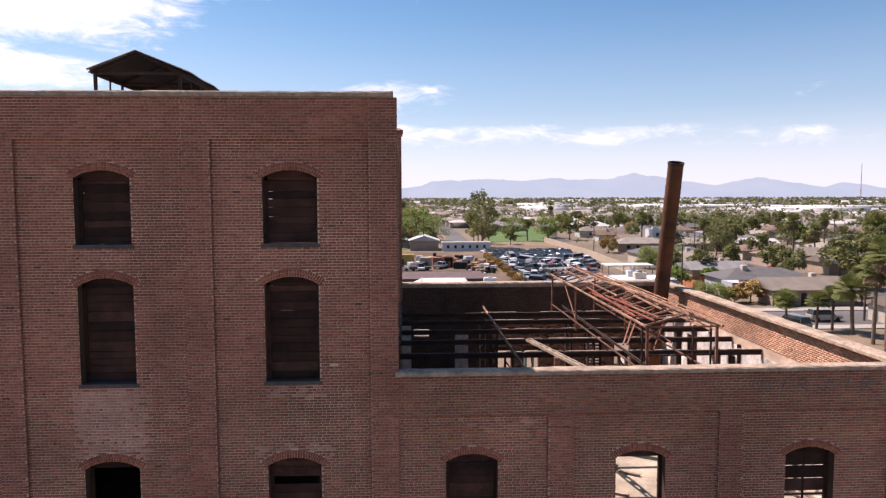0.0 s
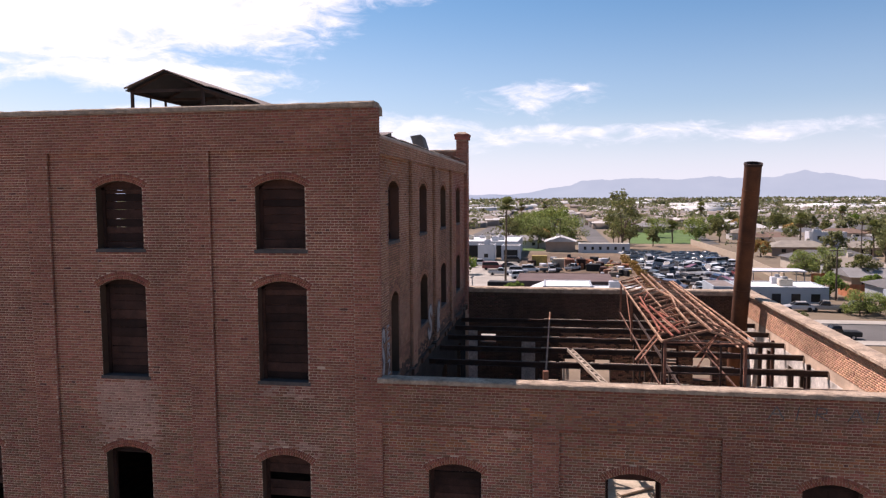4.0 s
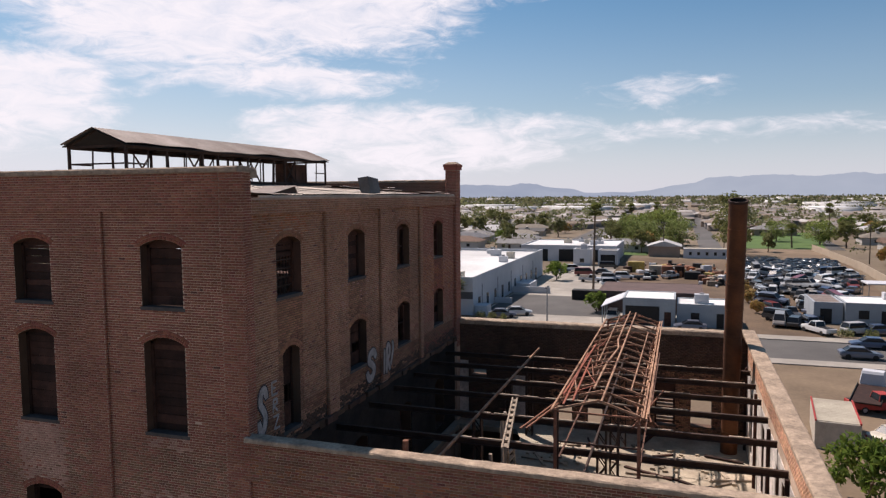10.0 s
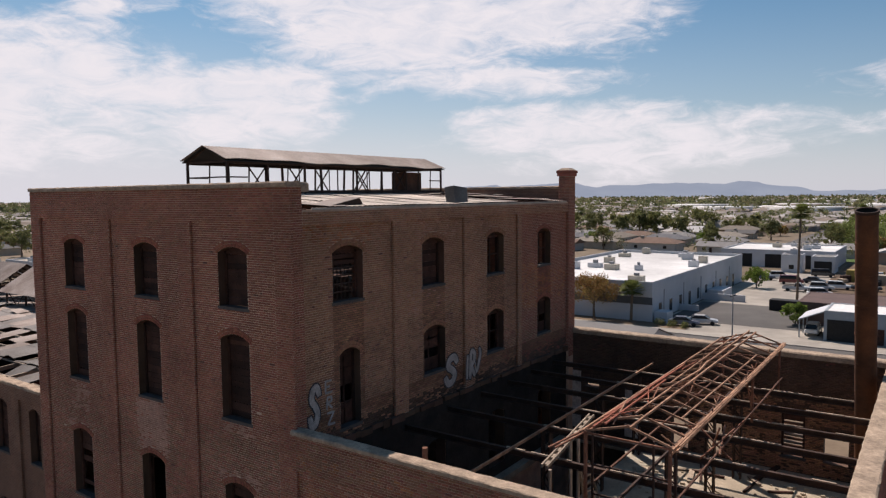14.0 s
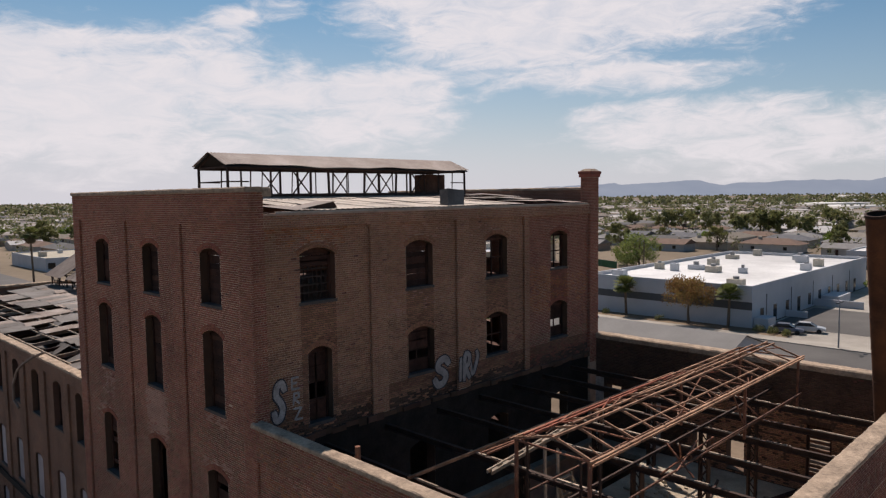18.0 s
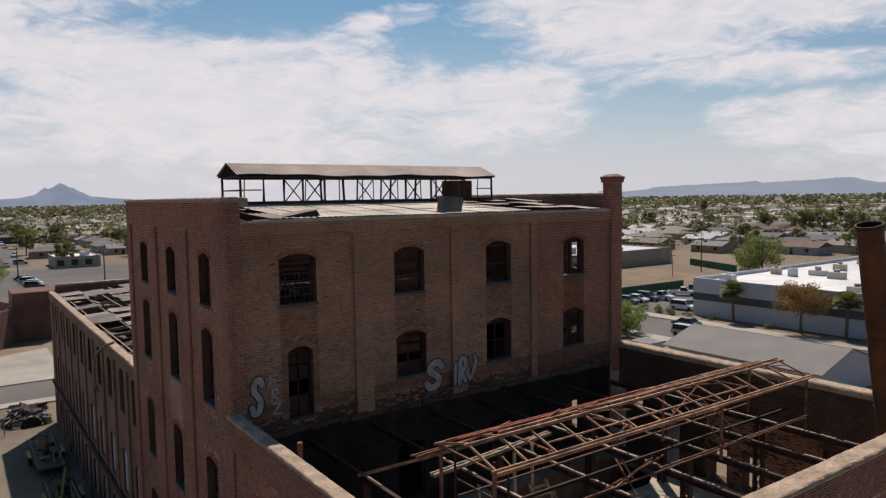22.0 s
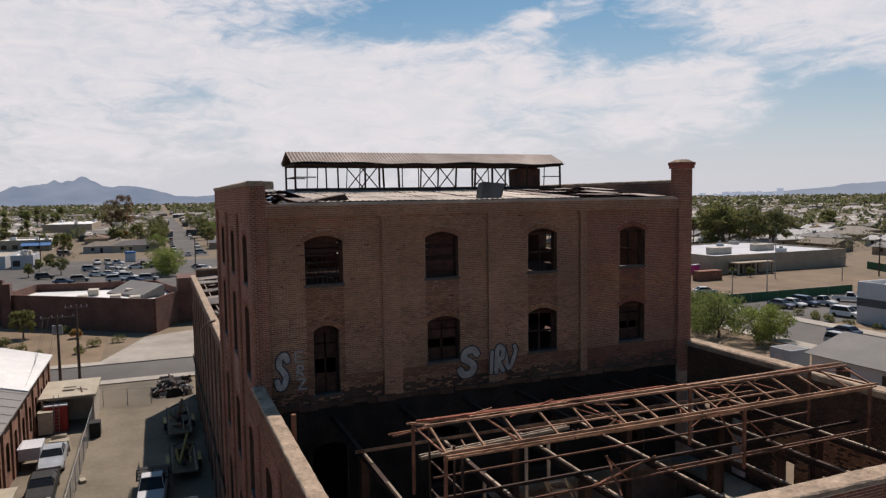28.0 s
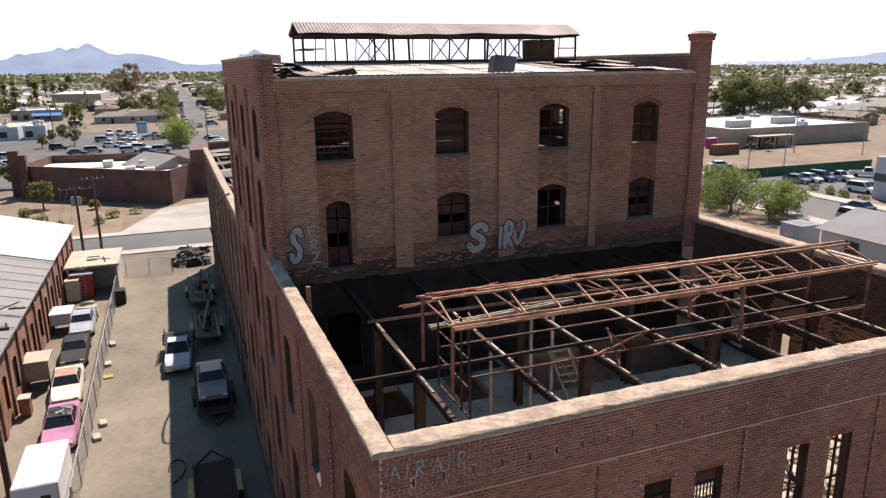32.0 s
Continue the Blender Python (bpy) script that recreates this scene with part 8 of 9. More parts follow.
for x, y, H in ((-8.7, 107.2, 6.0), (-74.7, 112.2, 5.8), (-81.2, 127.6, 6.8), (-97.8, 147.8, 11.8), (-88, 157.3, 5.2)):
    t = empty("flag_pole" if H > 10 else "lamp_post", "slender white flag pole" if H > 10 else "thin grey lamp post with twin heads on the bare lot", "pole", at=pose(x, y, 0.03))
    b = bmnew()
    tube(b, (0, 0, 0), (0, 0, H), 0.11, 0.07, 8)
    part("pole", b, "wire", t)
    for s in ((-1, 1) if H < 10 else ()):
        b = bmnew()
        box(b, -0.16, 0.16, s * 0.75 - 0.35, s * 0.75 + 0.35, H - 0.02, H + 0.14)
        part("lamp_head", b, "dark_band", t)
# the wide black panel is no door: it paints the open front's inner shade
gar = flat_building("garage", 2, 9.7, 112.6, 121, 4.2, "blue_wall", "white_roof", "grey workshop with white roof and one wide dark opening", 0.15, 0, [("s", 4.9, 0.02, 3.0, 5.0, "black"), ("s", 8.6, 0.02, 2.2, 1.0, "plank_dark")], seed=8)
b = bmnew()
hexa(b, [(-1.3, 113, 2.5), (2.0, 113, 3.9), (2.0, 120.5, 3.9), (-1.3, 120.5, 2.5), (-1.3, 113, 2.65), (2.0, 113, 4.05), (2.0, 120.5, 4.05), (-1.3, 120.5, 2.65)])
cano = part("lean_to_roof", b, "white_wall", gar)
for y in (113.2, 116.8, 120.3):
    b = bmnew()
    box(b, -1.2, -1.05, y - 0.07, y + 0.07, 0, 2.55)
    part("post", b, "blue_wall", cano)
flat_building("workshop_annex", 9.9, 18, 113, 120, 3.5, "blue_wall", "white_roof", "low grey annex with white roof", 0.2, 1, [("s", 12.5, 1.0, 2.2, 1.2, "glass"), ("s", 16, 0.02, 2.2, 1.0, "black")], seed=9)
flat_building("workshop", -3, 14, 124, 137, 3.6, "roof_rust", "roof_rust", "long dark brown metal-roofed workshop", 0.1, 0, (), seed=10)
flat_building("shop", 34, 47.5, 121.5, 130, 3.4, "blue_wall", "white_roof", "grey-blue shop building with white flat roof", 0.2, 2, [("s", 36.5, 1.0, 2.3, 1.4, "glass"), ("s", 39.5, 0.02, 2.3, 1.4, "black"), ("s", 42.5, 1.0, 2.3, 1.4, "glass"), ("s", 45.5, 1.0, 2.3, 1.4, "glass")], seed=11)
cp = empty("carport", "white flat-roofed open carport in the scrapyard", "carport")
b = bmnew()
box(b, 43.5, 54, 151.5, 157, 2.7, 2.95, 0.03)
part("roof", b, "white_wall", cp)
for x in (43.8, 48.7, 53.6):
    for y in (151.8, 156.7):
        b = bmnew()
        box(b, x - 0.07, x + 0.07, y - 0.07, y + 0.07, 0, 2.7)
        part("post", b, "wire", cp)
flat_building("shop_wing", 29.8, 33.8, 122, 131, 3.3, "blue_wall", "tin", "grey shop wing with rusty brown roof", 0.08, 0, [("s", 31.5, 0.02, 2.3, 1.6, "black")], seed=12)
flat_building("store", -18.4, -13.6, 201, 206.5, 4.6, "white_wall", "roof_grey", "small white block building with a roof unit", 0.2, 1, [("s", -16, 0.9, 2.0, 1.2, "glass")], seed=13)
flat_building("store", -11.8, -6.5, 203, 211, 4.2, "white_wall", "roof_grey", "small grey two-bay garage", 0.2, 0, [("s", -9.1, 0.02, 3.0, 4, "black")], seed=14)
flat_building("mobile_home", 11, 27, 231, 236, 3.0, "white_wall", "roof_beige", "long white mobile home with a beige roof", 0.1, 0, [("s", 13 + 2.4 * k, 1.0, 2.0, 0.8, "glass") for k in range(6)], seed=15)
for k, (x0, x1, y0, y1, h) in enumerate(((-247, -228, 37, 50, 3.6), (-190, -150, 90, 110, 4.5), (-480, -410, -43, -19, 8), (-250, -223, -50, -28.5, 4), (-330, -313, -46, -27, 4.6), (-240, -205, 70, 95, 4), (-236, -222.5, -27, -21, 4.2))):
    flat_building("shop_block", x0, x1, y0, y1, h, ("tan_wall", "white_wall", "tan_wall", "white_wall", "roof_beige", "white_wall", "white_wall")[k], ("white_roof", "roof_beige")[k % 2], "low commercial block with flat roof", 0.4, 4, [("e", y0 + 1.5 + 4 * j, 0.8, 2.6, 2, "glass") for j in range(int((y1 - y0 - 1) / 4))], seed=20 + k)
aw = empty("shop_awning", "blue shop awning over a pavement", "awning")
b = bmnew()
hexa(b, [(-312.9, -38, 2.6), (-309.5, -38, 2.2), (-309.5, -27, 2.2), (-312.9, -27, 2.6), (-312.9, -38, 3.6), (-309.5, -38, 2.35), (-309.5, -27, 2.35), (-312.9, -27, 3.6)])
part("canvas", b, "blue_paint", aw)
for y in (-37.8, -32.5, -27.2):
    b = bmnew()
    box(b, -309.7, -309.55, y - 0.07, y + 0.07, 0, 2.21)
    part("post", b, "wire", aw)

# brick church hall across the side street
hall = empty("brick_hall", "low brown brick hall with white roof behind a curved wall", "building")
pl = [(-108.5, -9), (-100, 2.5), (-93.5, 11), (-91.6, 13.8), (-101.8, 18.2), (-118, 14), (-122, -6)]
b = bmnew()
tops = [b.verts.new((x, y, 3.9)) for x, y in pl]
bots = [b.verts.new((x, y, 0)) for x, y in pl]
b.faces.new(tops)
for i in range(len(pl)):
    b.faces.new((bots[i], bots[(i + 1) % len(pl)], tops[(i + 1) % len(pl)], tops[i]))
bmesh.ops.recalc_face_normals(b, faces=b.faces)
part("body", b, "white_roof", hall)
for i in range(len(pl)):
    p, q = Vector((*pl[i], 0)), Vector((*pl[(i + 1) % len(pl)], 0))
    s = Vector(((q - p).y, -(q - p).x, 0)).normalized() * 0.35
    hh = Vector((0, 0, 5.3))
    b = bmnew()
    hexa(b, [p, q, q + s, p + s, p + hh, q + hh, q + s + hh, p + s + hh])
    bmesh.ops.recalc_face_normals(b, faces=b.faces)
    part("wall", b, "brick_brown", hall)
for x, y, w, d, h in ((-110.5, -10, 1.6, 1.6, 7.6), (-107.2, -8.2, 2.2, 1.2, 7.2), (-103, 20.5, 7, 6, 7.4)):
    b = bmnew()
    box(b, x - w / 2, x + w / 2, y - d / 2, y + d / 2, 0, h, 0.03)
    part("tower_block", b, "brick_brown", hall)
for x, y, w in ((-104, 3, 0.9), (-102, 8, 1.2), (-99, 11, 1.0), (-112, 4, 1.4), (-110, 10, 1.0)):
    b = bmnew()
    box(b, x - w, x + w, y - 0.8, y + 0.8, 3.905, 5.0, 0.05)
    part("roof_unit", b, "box_beige", hall)
b = bmnew()
hexa(b, [(-113, 6, 3.91), (-103, 12, 3.91), (-105, 15.5, 3.91), (-115, 10, 3.91), (-113, 6, 4.1), (-103, 12, 4.5), (-105, 15.5, 6.0), (-115, 10, 6.0)])
part("skylight_roof", b, "roof_grey", hall)

# grey gable shed behind the mill
gs = empty("gable_shed", "long grey-roofed gable shed with white walls behind the mill", "shed")
b = bmnew()
box(b, -30.0, -12.2, 79.5, 90.5, 0, 3.0)
part("wall_body", b, "white_wall", gs)
for s, ya in ((-1, 78.9), (1, 91.1)):
    b = bmnew()
    pts = [(-30.5, ya, 2.95), (-11.8, ya, 2.95), (-11.8, 85, 4.75), (-30.5, 85, 4.75)]
    sheet(b, pts if s < 0 else pts[::-1], 0.08)
    bmesh.ops.recalc_face_normals(b, faces=b.faces)
    part("roof", b, "roof_grey", gs)
for x in (-30.0, -12.2):
    b = bmnew()
    hexa(b, [(x, 79.5, 3.001), (x + 0.15, 79.5, 3.001), (x + 0.15, 90.5, 3.001), (x, 90.5, 3.001), (x, 84.95, 4.66), (x + 0.15, 84.95, 4.66), (x + 0.15, 85.05, 4.66), (x, 85.05, 4.66)])
    part("gable", b, "white_wall", gs)
for k in range(3):
    b = bmnew()
    box(b, -27 + 5 * k, -25.4 + 5 * k, 79.44, 79.49, 1.0, 2.3)
    part("window", b, "glass", gs)
flat_building("small_shed", -36.5, -33.6, 80.5, 83.5, 2.3, "blue_wall", "roof_grey", "small grey shed with flat felt roof", 0.05, 0, [("s", -35.2, 0.9, 1.6, 1.2, "board_white")], seed=31)
cont = empty("container", "open-topped container with a plank deck and red rim", "container", at=pose(22.5, 66, 0.03, 0, 0, 84))
b = bmnew()
box(b, -3.4, 3.4, -1.6, 1.6, 0, 2.2, 0.03)
part("body", b, "box_beige", cont)
for k in range(14):
    b = bmnew()
    box(b, -3.3 + 0.472 * k, -3.3 + 0.472 * (k + 1) - 0.02, -1.5, 1.5, 2.203, 2.25)
    part("plank", b, "roof_beige", cont)
for s in (-1, 1):
    b = bmnew()
    box(b, -3.42, 3.42, s * 1.55 - 0.06, s * 1.55 + 0.06, 2.203, 2.34)
    part("rim", b, "red_paint", cont)
truck = empty("flatbed_truck", "white cab truck with a long dark flatbed in the dirt lot", "truck", at=pose(27.6, 77.5, 0.04, 0, 0, 73))
b = bmnew()
loft(b, [(2.6, 0.6, 2.2, 1.05, 0.9), (2.75, 0.5, 2.45, 1.1, 0.95), (4.1, 0.5, 2.4, 1.1, 0.95), (4.6, 0.5, 1.6, 1.1, 1.0), (5.5, 0.55, 1.35, 1.05, 0.9)])
part("cab", b, "white_wall", truck)
b = bmnew()
hexa(b, [(4.12, -0.85, 2.3), (4.12, 0.85, 2.3), (4.62, 0.95, 1.64), (4.62, -0.95, 1.64), (4.16, -0.85, 2.34), (4.16, 0.85, 2.34), (4.66, 0.95, 1.68), (4.66, -0.95, 1.68)])
part("windscreen", b, "glass", truck)
b = bmnew()
box(b, -4.6, 2.5, -1.2, 1.2, 1.0, 1.15, 0.01)
part("flatbed", b, "plank_dark", truck)
for s in (-1, 1):
    b = bmnew()
    box(b, -4.6, 2.5, s * 1.23 - 0.03, s * 1.23 + 0.03, 0.95, 1.3)
    part("side_rail", b, "black", truck)
    for x in (-2.9, -1.9, 4.0):
        b = bmnew()
        tube(b, (x, s * 0.75, 0.48), (x, s * 1.08, 0.48), 0.48, None, 16)
        part("wheel", b, "tyre", truck)


# ---- houses ----
def make_house(W, D, H, style, seed):
    rr = random.Random(seed)
    g = empty("house", "single-storey stucco house with a low shingled roof" if style == "gable" else "single-storey stucco house with a low hipped roof", "house", "suburban houses")
    b = bmnew()
    box(b, -W / 2, W / 2, -D / 2, D / 2, 0, H)
    part("wall_body", b, "stucco", g)
    o, R = 0.6, H + D * 0.17
    b = bmnew()
    rx = W / 2 + o if style == "gable" else W / 2 - D / 2 + 0.6
    v = [(-W / 2 - o, -D / 2 - o, H - 0.1), (W / 2 + o, -D / 2 - o, H - 0.1), (W / 2 + o, D / 2 + o, H - 0.1), (-W / 2 - o, D / 2 + o, H - 0.1), (-rx, 0, R), (rx, 0, R)]
    vs = [b.verts.new(p) for p in v]
    for q in ((0, 1, 5, 4), (1, 2, 5), (2, 3, 4, 5), (3, 0, 4), (3, 2, 1, 0)):
        b.faces.new([vs[i] for i in q])
    part("roof", b, "shingle", g)
    for x in (-W * 0.3, W * 0.25):
        b = bmnew()
        box(b, x - 0.6, x + 0.6, -D / 2 - 0.05, -D / 2 - 0.004, 1.0, 2.1)
        part("window", b, "glass", g)
        b = bmnew()
        box(b, x - 0.6, x + 0.6, D / 2 + 0.004, D / 2 + 0.05, 1.0, 2.1)
        part("window", b, "glass", g)
    b = bmnew()
    box(b, -W * 0.12 - 0.45, -W * 0.12 + 0.45, -D / 2 - 0.05, -D / 2 - 0.004, 0, 2.05)
    part("door", b, "plank_dark", g)
    b = bmnew()
    box(b, W * 0.2 - 0.5, W * 0.2 + 0.5, 0.4, 1.4, R - 0.6, R + 0.55, 0.04)
    part("cooler", b, "box_beige", g)
    return g


HOUSES = [make_house(14, 9, 2.7, "gable", 1), make_house(17, 9.5, 2.8, "hip", 2), make_house(12, 8, 2.6, "gable", 3), make_house(19, 10, 3.0, "hip", 4)]
RESERVED = [(-78, 62, -60, 109), (-104, 14, 109, 242), (-150, -95, 110, 210), (12, 56, 109, 262), (24, 72, 262, 350), (-245, -75, -85, 70), (14, 27, 255, 2000), (-40, -6, 200, 245), (56, 112, 107, 205), (-38, -24, 240, 2000), (-900, -240, 12, 38), (-335, -250, -65, 12), (-258, -205, 33, 64), (-294, -272, 34, 52), (-490, -400, -50, -12), (-245, -145, 65, 115), (-245, -230, -170, 270), (-210, -165, -115, -85)]


def free(x, y, m=6):
    return not any(a - m < x < b + m and c - m < y < d + m for a, b, c, d in RESERVED)


def in_view(x, y):
    t = math.degrees(math.atan2(-(x - 10), y - 5))
    return -44 < t < 116


rng = random.Random(404)
spots = []
for row in range(40):
    y = -150 + row * 27
    x = -480.0
    while x < 330:
        x += rng.uniform(17, 24)
        xx, yy = x + rng.uniform(-2, 2), y + rng.uniform(-3, 3)
        dist = math.hypot(xx - 10, yy - 5)
        if dist > 385 or not free(xx, yy, 8) or not in_view(xx, yy):
            continue
        spots.append((xx, yy))
street_houses = [(67, 117, 0), (67, 131, 180), (66, 149.5, 0), (70, 167, 90), (70, 186, 0), (102, 122, 0), (104, 143, 90), (101, 178, 0), (103, 160, 180), (102, 197, 0), (-92, 300, 0), (-75, 298, 0), (-100, 242, 0), (-128, 296, 0)]
spots = [(x, y) for x, y, _ in street_houses] + spots
for i, (x, y) in enumerate(spots):
    m = pose(x, y, 0, 0, 0, street_houses[i][2] if i < len(street_houses) else rng.choice((0, 180, 0, 180, 90)))
    k = rng.randrange(4)
    if i < 4:
        HOUSES[i].matrix_basis = m
    else:
        copy_thing(HOUSES[k], m)
for x, y, r in ((-287, -4, 0), (-286, 6.5, 0), (-300, -1, 90), (-283, 43, 0)):
    copy_thing(HOUSES[1 if r == 0 else 3], pose(x, y, 0, 0, 0, 90 - r))
flat_building("small_shed", 57.4, 60.4, 121.5, 126, 2.7, "blue_wall", "white_wall", "small pale blue yard building with flat roof", 0.08, 0, [("s", 59, 0.9, 1.9, 1.0, "glass")], seed=41)
flat_building("house", 83, 93, 236, 243, 6.6, "white_wall", "roof_beige", "white two-storey house with a flat roof", 0.2, 1, [("s", 85 + 3 * k, z, z + 1.2, 1.1, "glass") for k in range(3) for z in (1.0, 4.2)], seed=42)
yf = empty("board_fence", "brown wooden board fence round a yard", "fence")
for p, q in (((55.5, 139.6), (74, 139)), ((55.5, 128.4), (55.4, 139.4)), ((57, 158.4), (76, 158))):
    p, q = Vector((*p, 0)), Vector((*q, 0))
    n = int((q - p).length / 1.8)
    for k in range(n):
        b = bmnew()
        beam(b, p.lerp(q, (k + 0.02) / n) + Vector((0, 0, 0.9)), p.lerp(q, (k + 0.98) / n) + Vector((0, 0, 0.9)), 0.05, 1.8)
        part("panel", b, "orange_board", yf)
wh = make_house(11, 9.5, 3.4, "gable", 9)
wh.matrix_basis = pose(5.2, 240, 0, 0, 0, 90)


# ---- trees ----
def leaves(rr, clumps, per, size):
    V, F = [], []
    for cx, cy, cz, r in clumps:
        for _ in range(per):
            d = Vector((rr.gauss(0, 1), rr.gauss(0, 1), rr.gauss(0, 0.8))).normalized() * r * rr.uniform(0.55, 1.05)
            c = Vector((cx, cy, cz)) + d
            a = Vector((rr.gauss(0, 1), rr.gauss(0, 1), rr.gauss(0, 1))).normalized()
            bb = a.orthogonal().normalized()
            s = size * rr.uniform(0.6, 1.3)
            i = len(V)
            V += [c - a * s - bb * s * 0.3, c + bb * s * 0.5, c + a * s, c - bb * s * 0.5]
            F.append((i, i + 1, i + 2, i + 3))
    return np.array([tuple(v) for v in V]), np.array(F)


def make_tree(seed, H, R, mat, label, low=0.3, clumps=25, per=70, size=0.31, lean=0.0):
    rr = random.Random(seed)
    t = empty("tree", label, "tree", "trees")
    b = bmnew()
    th = H * low
    r0 = 0.035 * H * 0.7 + 0.08
    top = Vector((lean, 0, th))
    tube(b, (0, 0, -0.05), top * 0.5 + Vector((0.1, 0, 0)), r0, r0 * 0.75, 8)
    tube(b, top * 0.5 + Vector((0.1, 0, 0)), top, r0 * 0.75, r0 * 0.6, 8)
    cl = []
    for k in range(clumps):
        a = rr.uniform(0, 2 * math.pi)
        q = math.sqrt(rr.random())
        z = th + (H - th) * rr.uniform(0.12, 1.0)
        lim = R * math.sqrt(max(0.12, 1 - ((z - (th + (H - th) * 0.45)) / ((H - th) * 0.62)) ** 2))
        cl.append((lean + q * lim * math.cos(a), q * lim * math.sin(a), z - R * 0.1, R * rr.uniform(0.2, 0.36)))
    for k in range(7):
        c = cl[k * 3 % clumps]
        e = Vector(c[:3])
        mid = top.lerp(e, 0.5) + Vector((0, 0, 0.15 * R))
        tube(b, top, mid, r0 * 0.42, r0 * 0.25, 6)
        tube(b, mid, e, r0 * 0.25, r0 * 0.08, 5)
    part("trunk", b, "bark", t)
    V, F = leaves(rr, cl, per, size)
    arrays("crown", V, F, mat, t)
    return t


TREES = [make_tree(1, 7, 3.2, "leaf", "olive-green shade tree with an uneven crown"), make_tree(2, 9, 3.6, "leaf", "tall olive-green tree with a loose crown"),
         make_tree(3, 5.5, 3.0, "leaf_bright", "bright green mesquite tree with a spreading crown", 0.22), make_tree(4, 6, 2.6, "leaf", "rounded dark green yard tree"),
         make_tree(5, 14, 4.2, "leaf", "very tall eucalyptus with a ragged crown", 0.2, 40), make_tree(6, 4.0, 2.4, "leaf_dry", "ochre half-dry yard tree", 0.25),
         make_tree(7, 5.4, 3.5, "leaf_mesquite", "feathery yellow-green mesquite tree with a spreading crown", 0.18, 46, 72, 0.18), make_tree(8, 14, 4.0, "leaf_brown", "very tall brown-leaved eucalyptus with a ragged crown", 0.15, 40),
         make_tree(9, 7.3, 3.9, "leaf_ochre", "brown-leaved spreading street tree with a bare forked trunk", 0.5, 40, 150, 0.15)]
rng = random.Random(505)
used = set()


def put_tree(k, x, y, s=1.0):
    m = pose(x, y, 0.03, 0, 0, rng.uniform(0, 360))
    if k not in used:
        used.add(k)
        TREES[k].scale = (s, s, s)
        TREES[k].matrix_basis = m @ Matrix.Diagonal((s, s, s, 1))
        return TREES[k]
    ob = copy_thing(TREES[k], m)
    ob.scale = (s, s, s)
    return ob


for k, x, y, s in ((6, -51.5, 87, 1.15), (6, -45.5, 88, 0.9), (6, -56.5, 89.5, 1.05), (6, -61, 91.5, 0.8), (1, 81, 181, 1.2), (0, 86.5, 133, 1.35), (1, 90.5, 131, 1.2), (6, 67.5, 178, 1.1), (6, 60, 172, 1.0), (0, 81, 152, 1.0), (3, 80, 120, 0.9), (0, 95, 150, 1.2), (2, 62.5, 142, 0.6), (3, 75, 160, 1.1), (1, 97, 206, 1.3), (0, 101, 223, 1.5), (0, 96, 188, 1.1), (3, 61, 158, 0.9), (5, 58, 116, 0.9), (6, 61, 110.8, 0.55), (0, 79, 141, 1.0), (1, 109, 242, 1.4), (0, 104, 236, 1.4), (6, 49.5, 114.8, 0.7), (6, 52.5, 115.2, 0.6), (5, 55, 115.5, 0.7), (6, -47.5, 92.5, 0.85), (7, -506, -6, 1.7), (7, -500, -14, 1.5), (1, -300, 14.5, 1.0), (1, -330, 15.5, 1.1), (1, -360, 15, 1.2), (1, -400, 15, 1.3), (6, -282, 14.5, 1.2), (0, -304, 35, 1.15), (0, -350, 37, 1.2), (1, -380, 38, 1.2), (1, -440, 35, 1.2), (6, -178, 17, 1.2), (6, -184, 15.5, 1.3), (6, -190, 17.5, 1.2), (3, -197, -10.7, 0.75), (0, -270.6, -18, 1.2), (3, -193, -18.1, 0.6), (3, -208, -17.4, 0.6), (3, -231, -17.6, 0.6), (3, -218, -16, 0.5), (0, -95.2, -4.3, 0.6), (3, -120, -12.4, 0.7), (1, -570, -26, 1.5), (3, -105.6, 142.8, 0.35), (3, -103.1, 145.6, 0.38), (1, -165, 196, 1.8), (1, -172, 201, 1.9), (1, -160, 203, 1.7), (1, -180, 206, 1.8), (8, -31, 111.2, 1.0), (6, -79.6, 183, 1.7), (6, -85, 186, 1.2), (0, -147, 329, 1.7), (1, -138, 330, 1.5), (0, -124, 329, 1.6), (0, -104, 314, 1.5), (1, -101, 328, 1.5), (0, -91, 323, 1.7), (0, -97, 326, 1.6), (4, 26, 246, 1.4), (6, 4, 290, 2.5), (6, -3, 262, 2.0), (6, -9, 270, 1.9), (1, -14, 262, 1.2), (6, -6, 285, 2.2), (6, 9, 275, 1.9), (0, 30, 262, 1.1), (3, 38, 261, 1.0), (0, 27, 272, 1.2), (6, 60, 300, 1.7), (6, 47, 318, 1.6), (0, 66, 285, 1.3), (4, -168, 212, 1.1), (1, -176, 210, 1.6), (1, -160, 214, 1.6), (0, -166, 219, 1.9), (1, -183, 214, 1.5),
                   (2, -3.0, 122.6, 0.62), (2, -17, 165, 0.8), (0, -232, 40, 1.1), (2, 22, 52, 0.8), (2, 25, 49, 0.9), (5, -92, 3, 0.35), (0, 75, 112, 0.9), (1, 88, 112, 1.0), (3, 96, 112, 1.0), (0, 120, 113, 1.1), (2, 52, 134, 0.8), (0, 64, 150, 0.9)):
    put_tree(k, x, y, s)
made = 0
tries = 0
while made < 225 and tries < 9000:
    tries += 1
    x, y = rng.uniform(-470, 330), rng.uniform(-140, 440)
    if math.hypot(x - 10, y - 5) > 430 or not in_view(x, y) or not free(x, y, 3):
        continue
    if any(abs(x - a) < 9 and abs(y - c) < 6 for a, c in spots):
        continue
    put_tree(rng.choice((0, 0, 1, 2, 3, 3, 5, 0)), x, y, rng.uniform(0.75, 1.5))
    made += 1


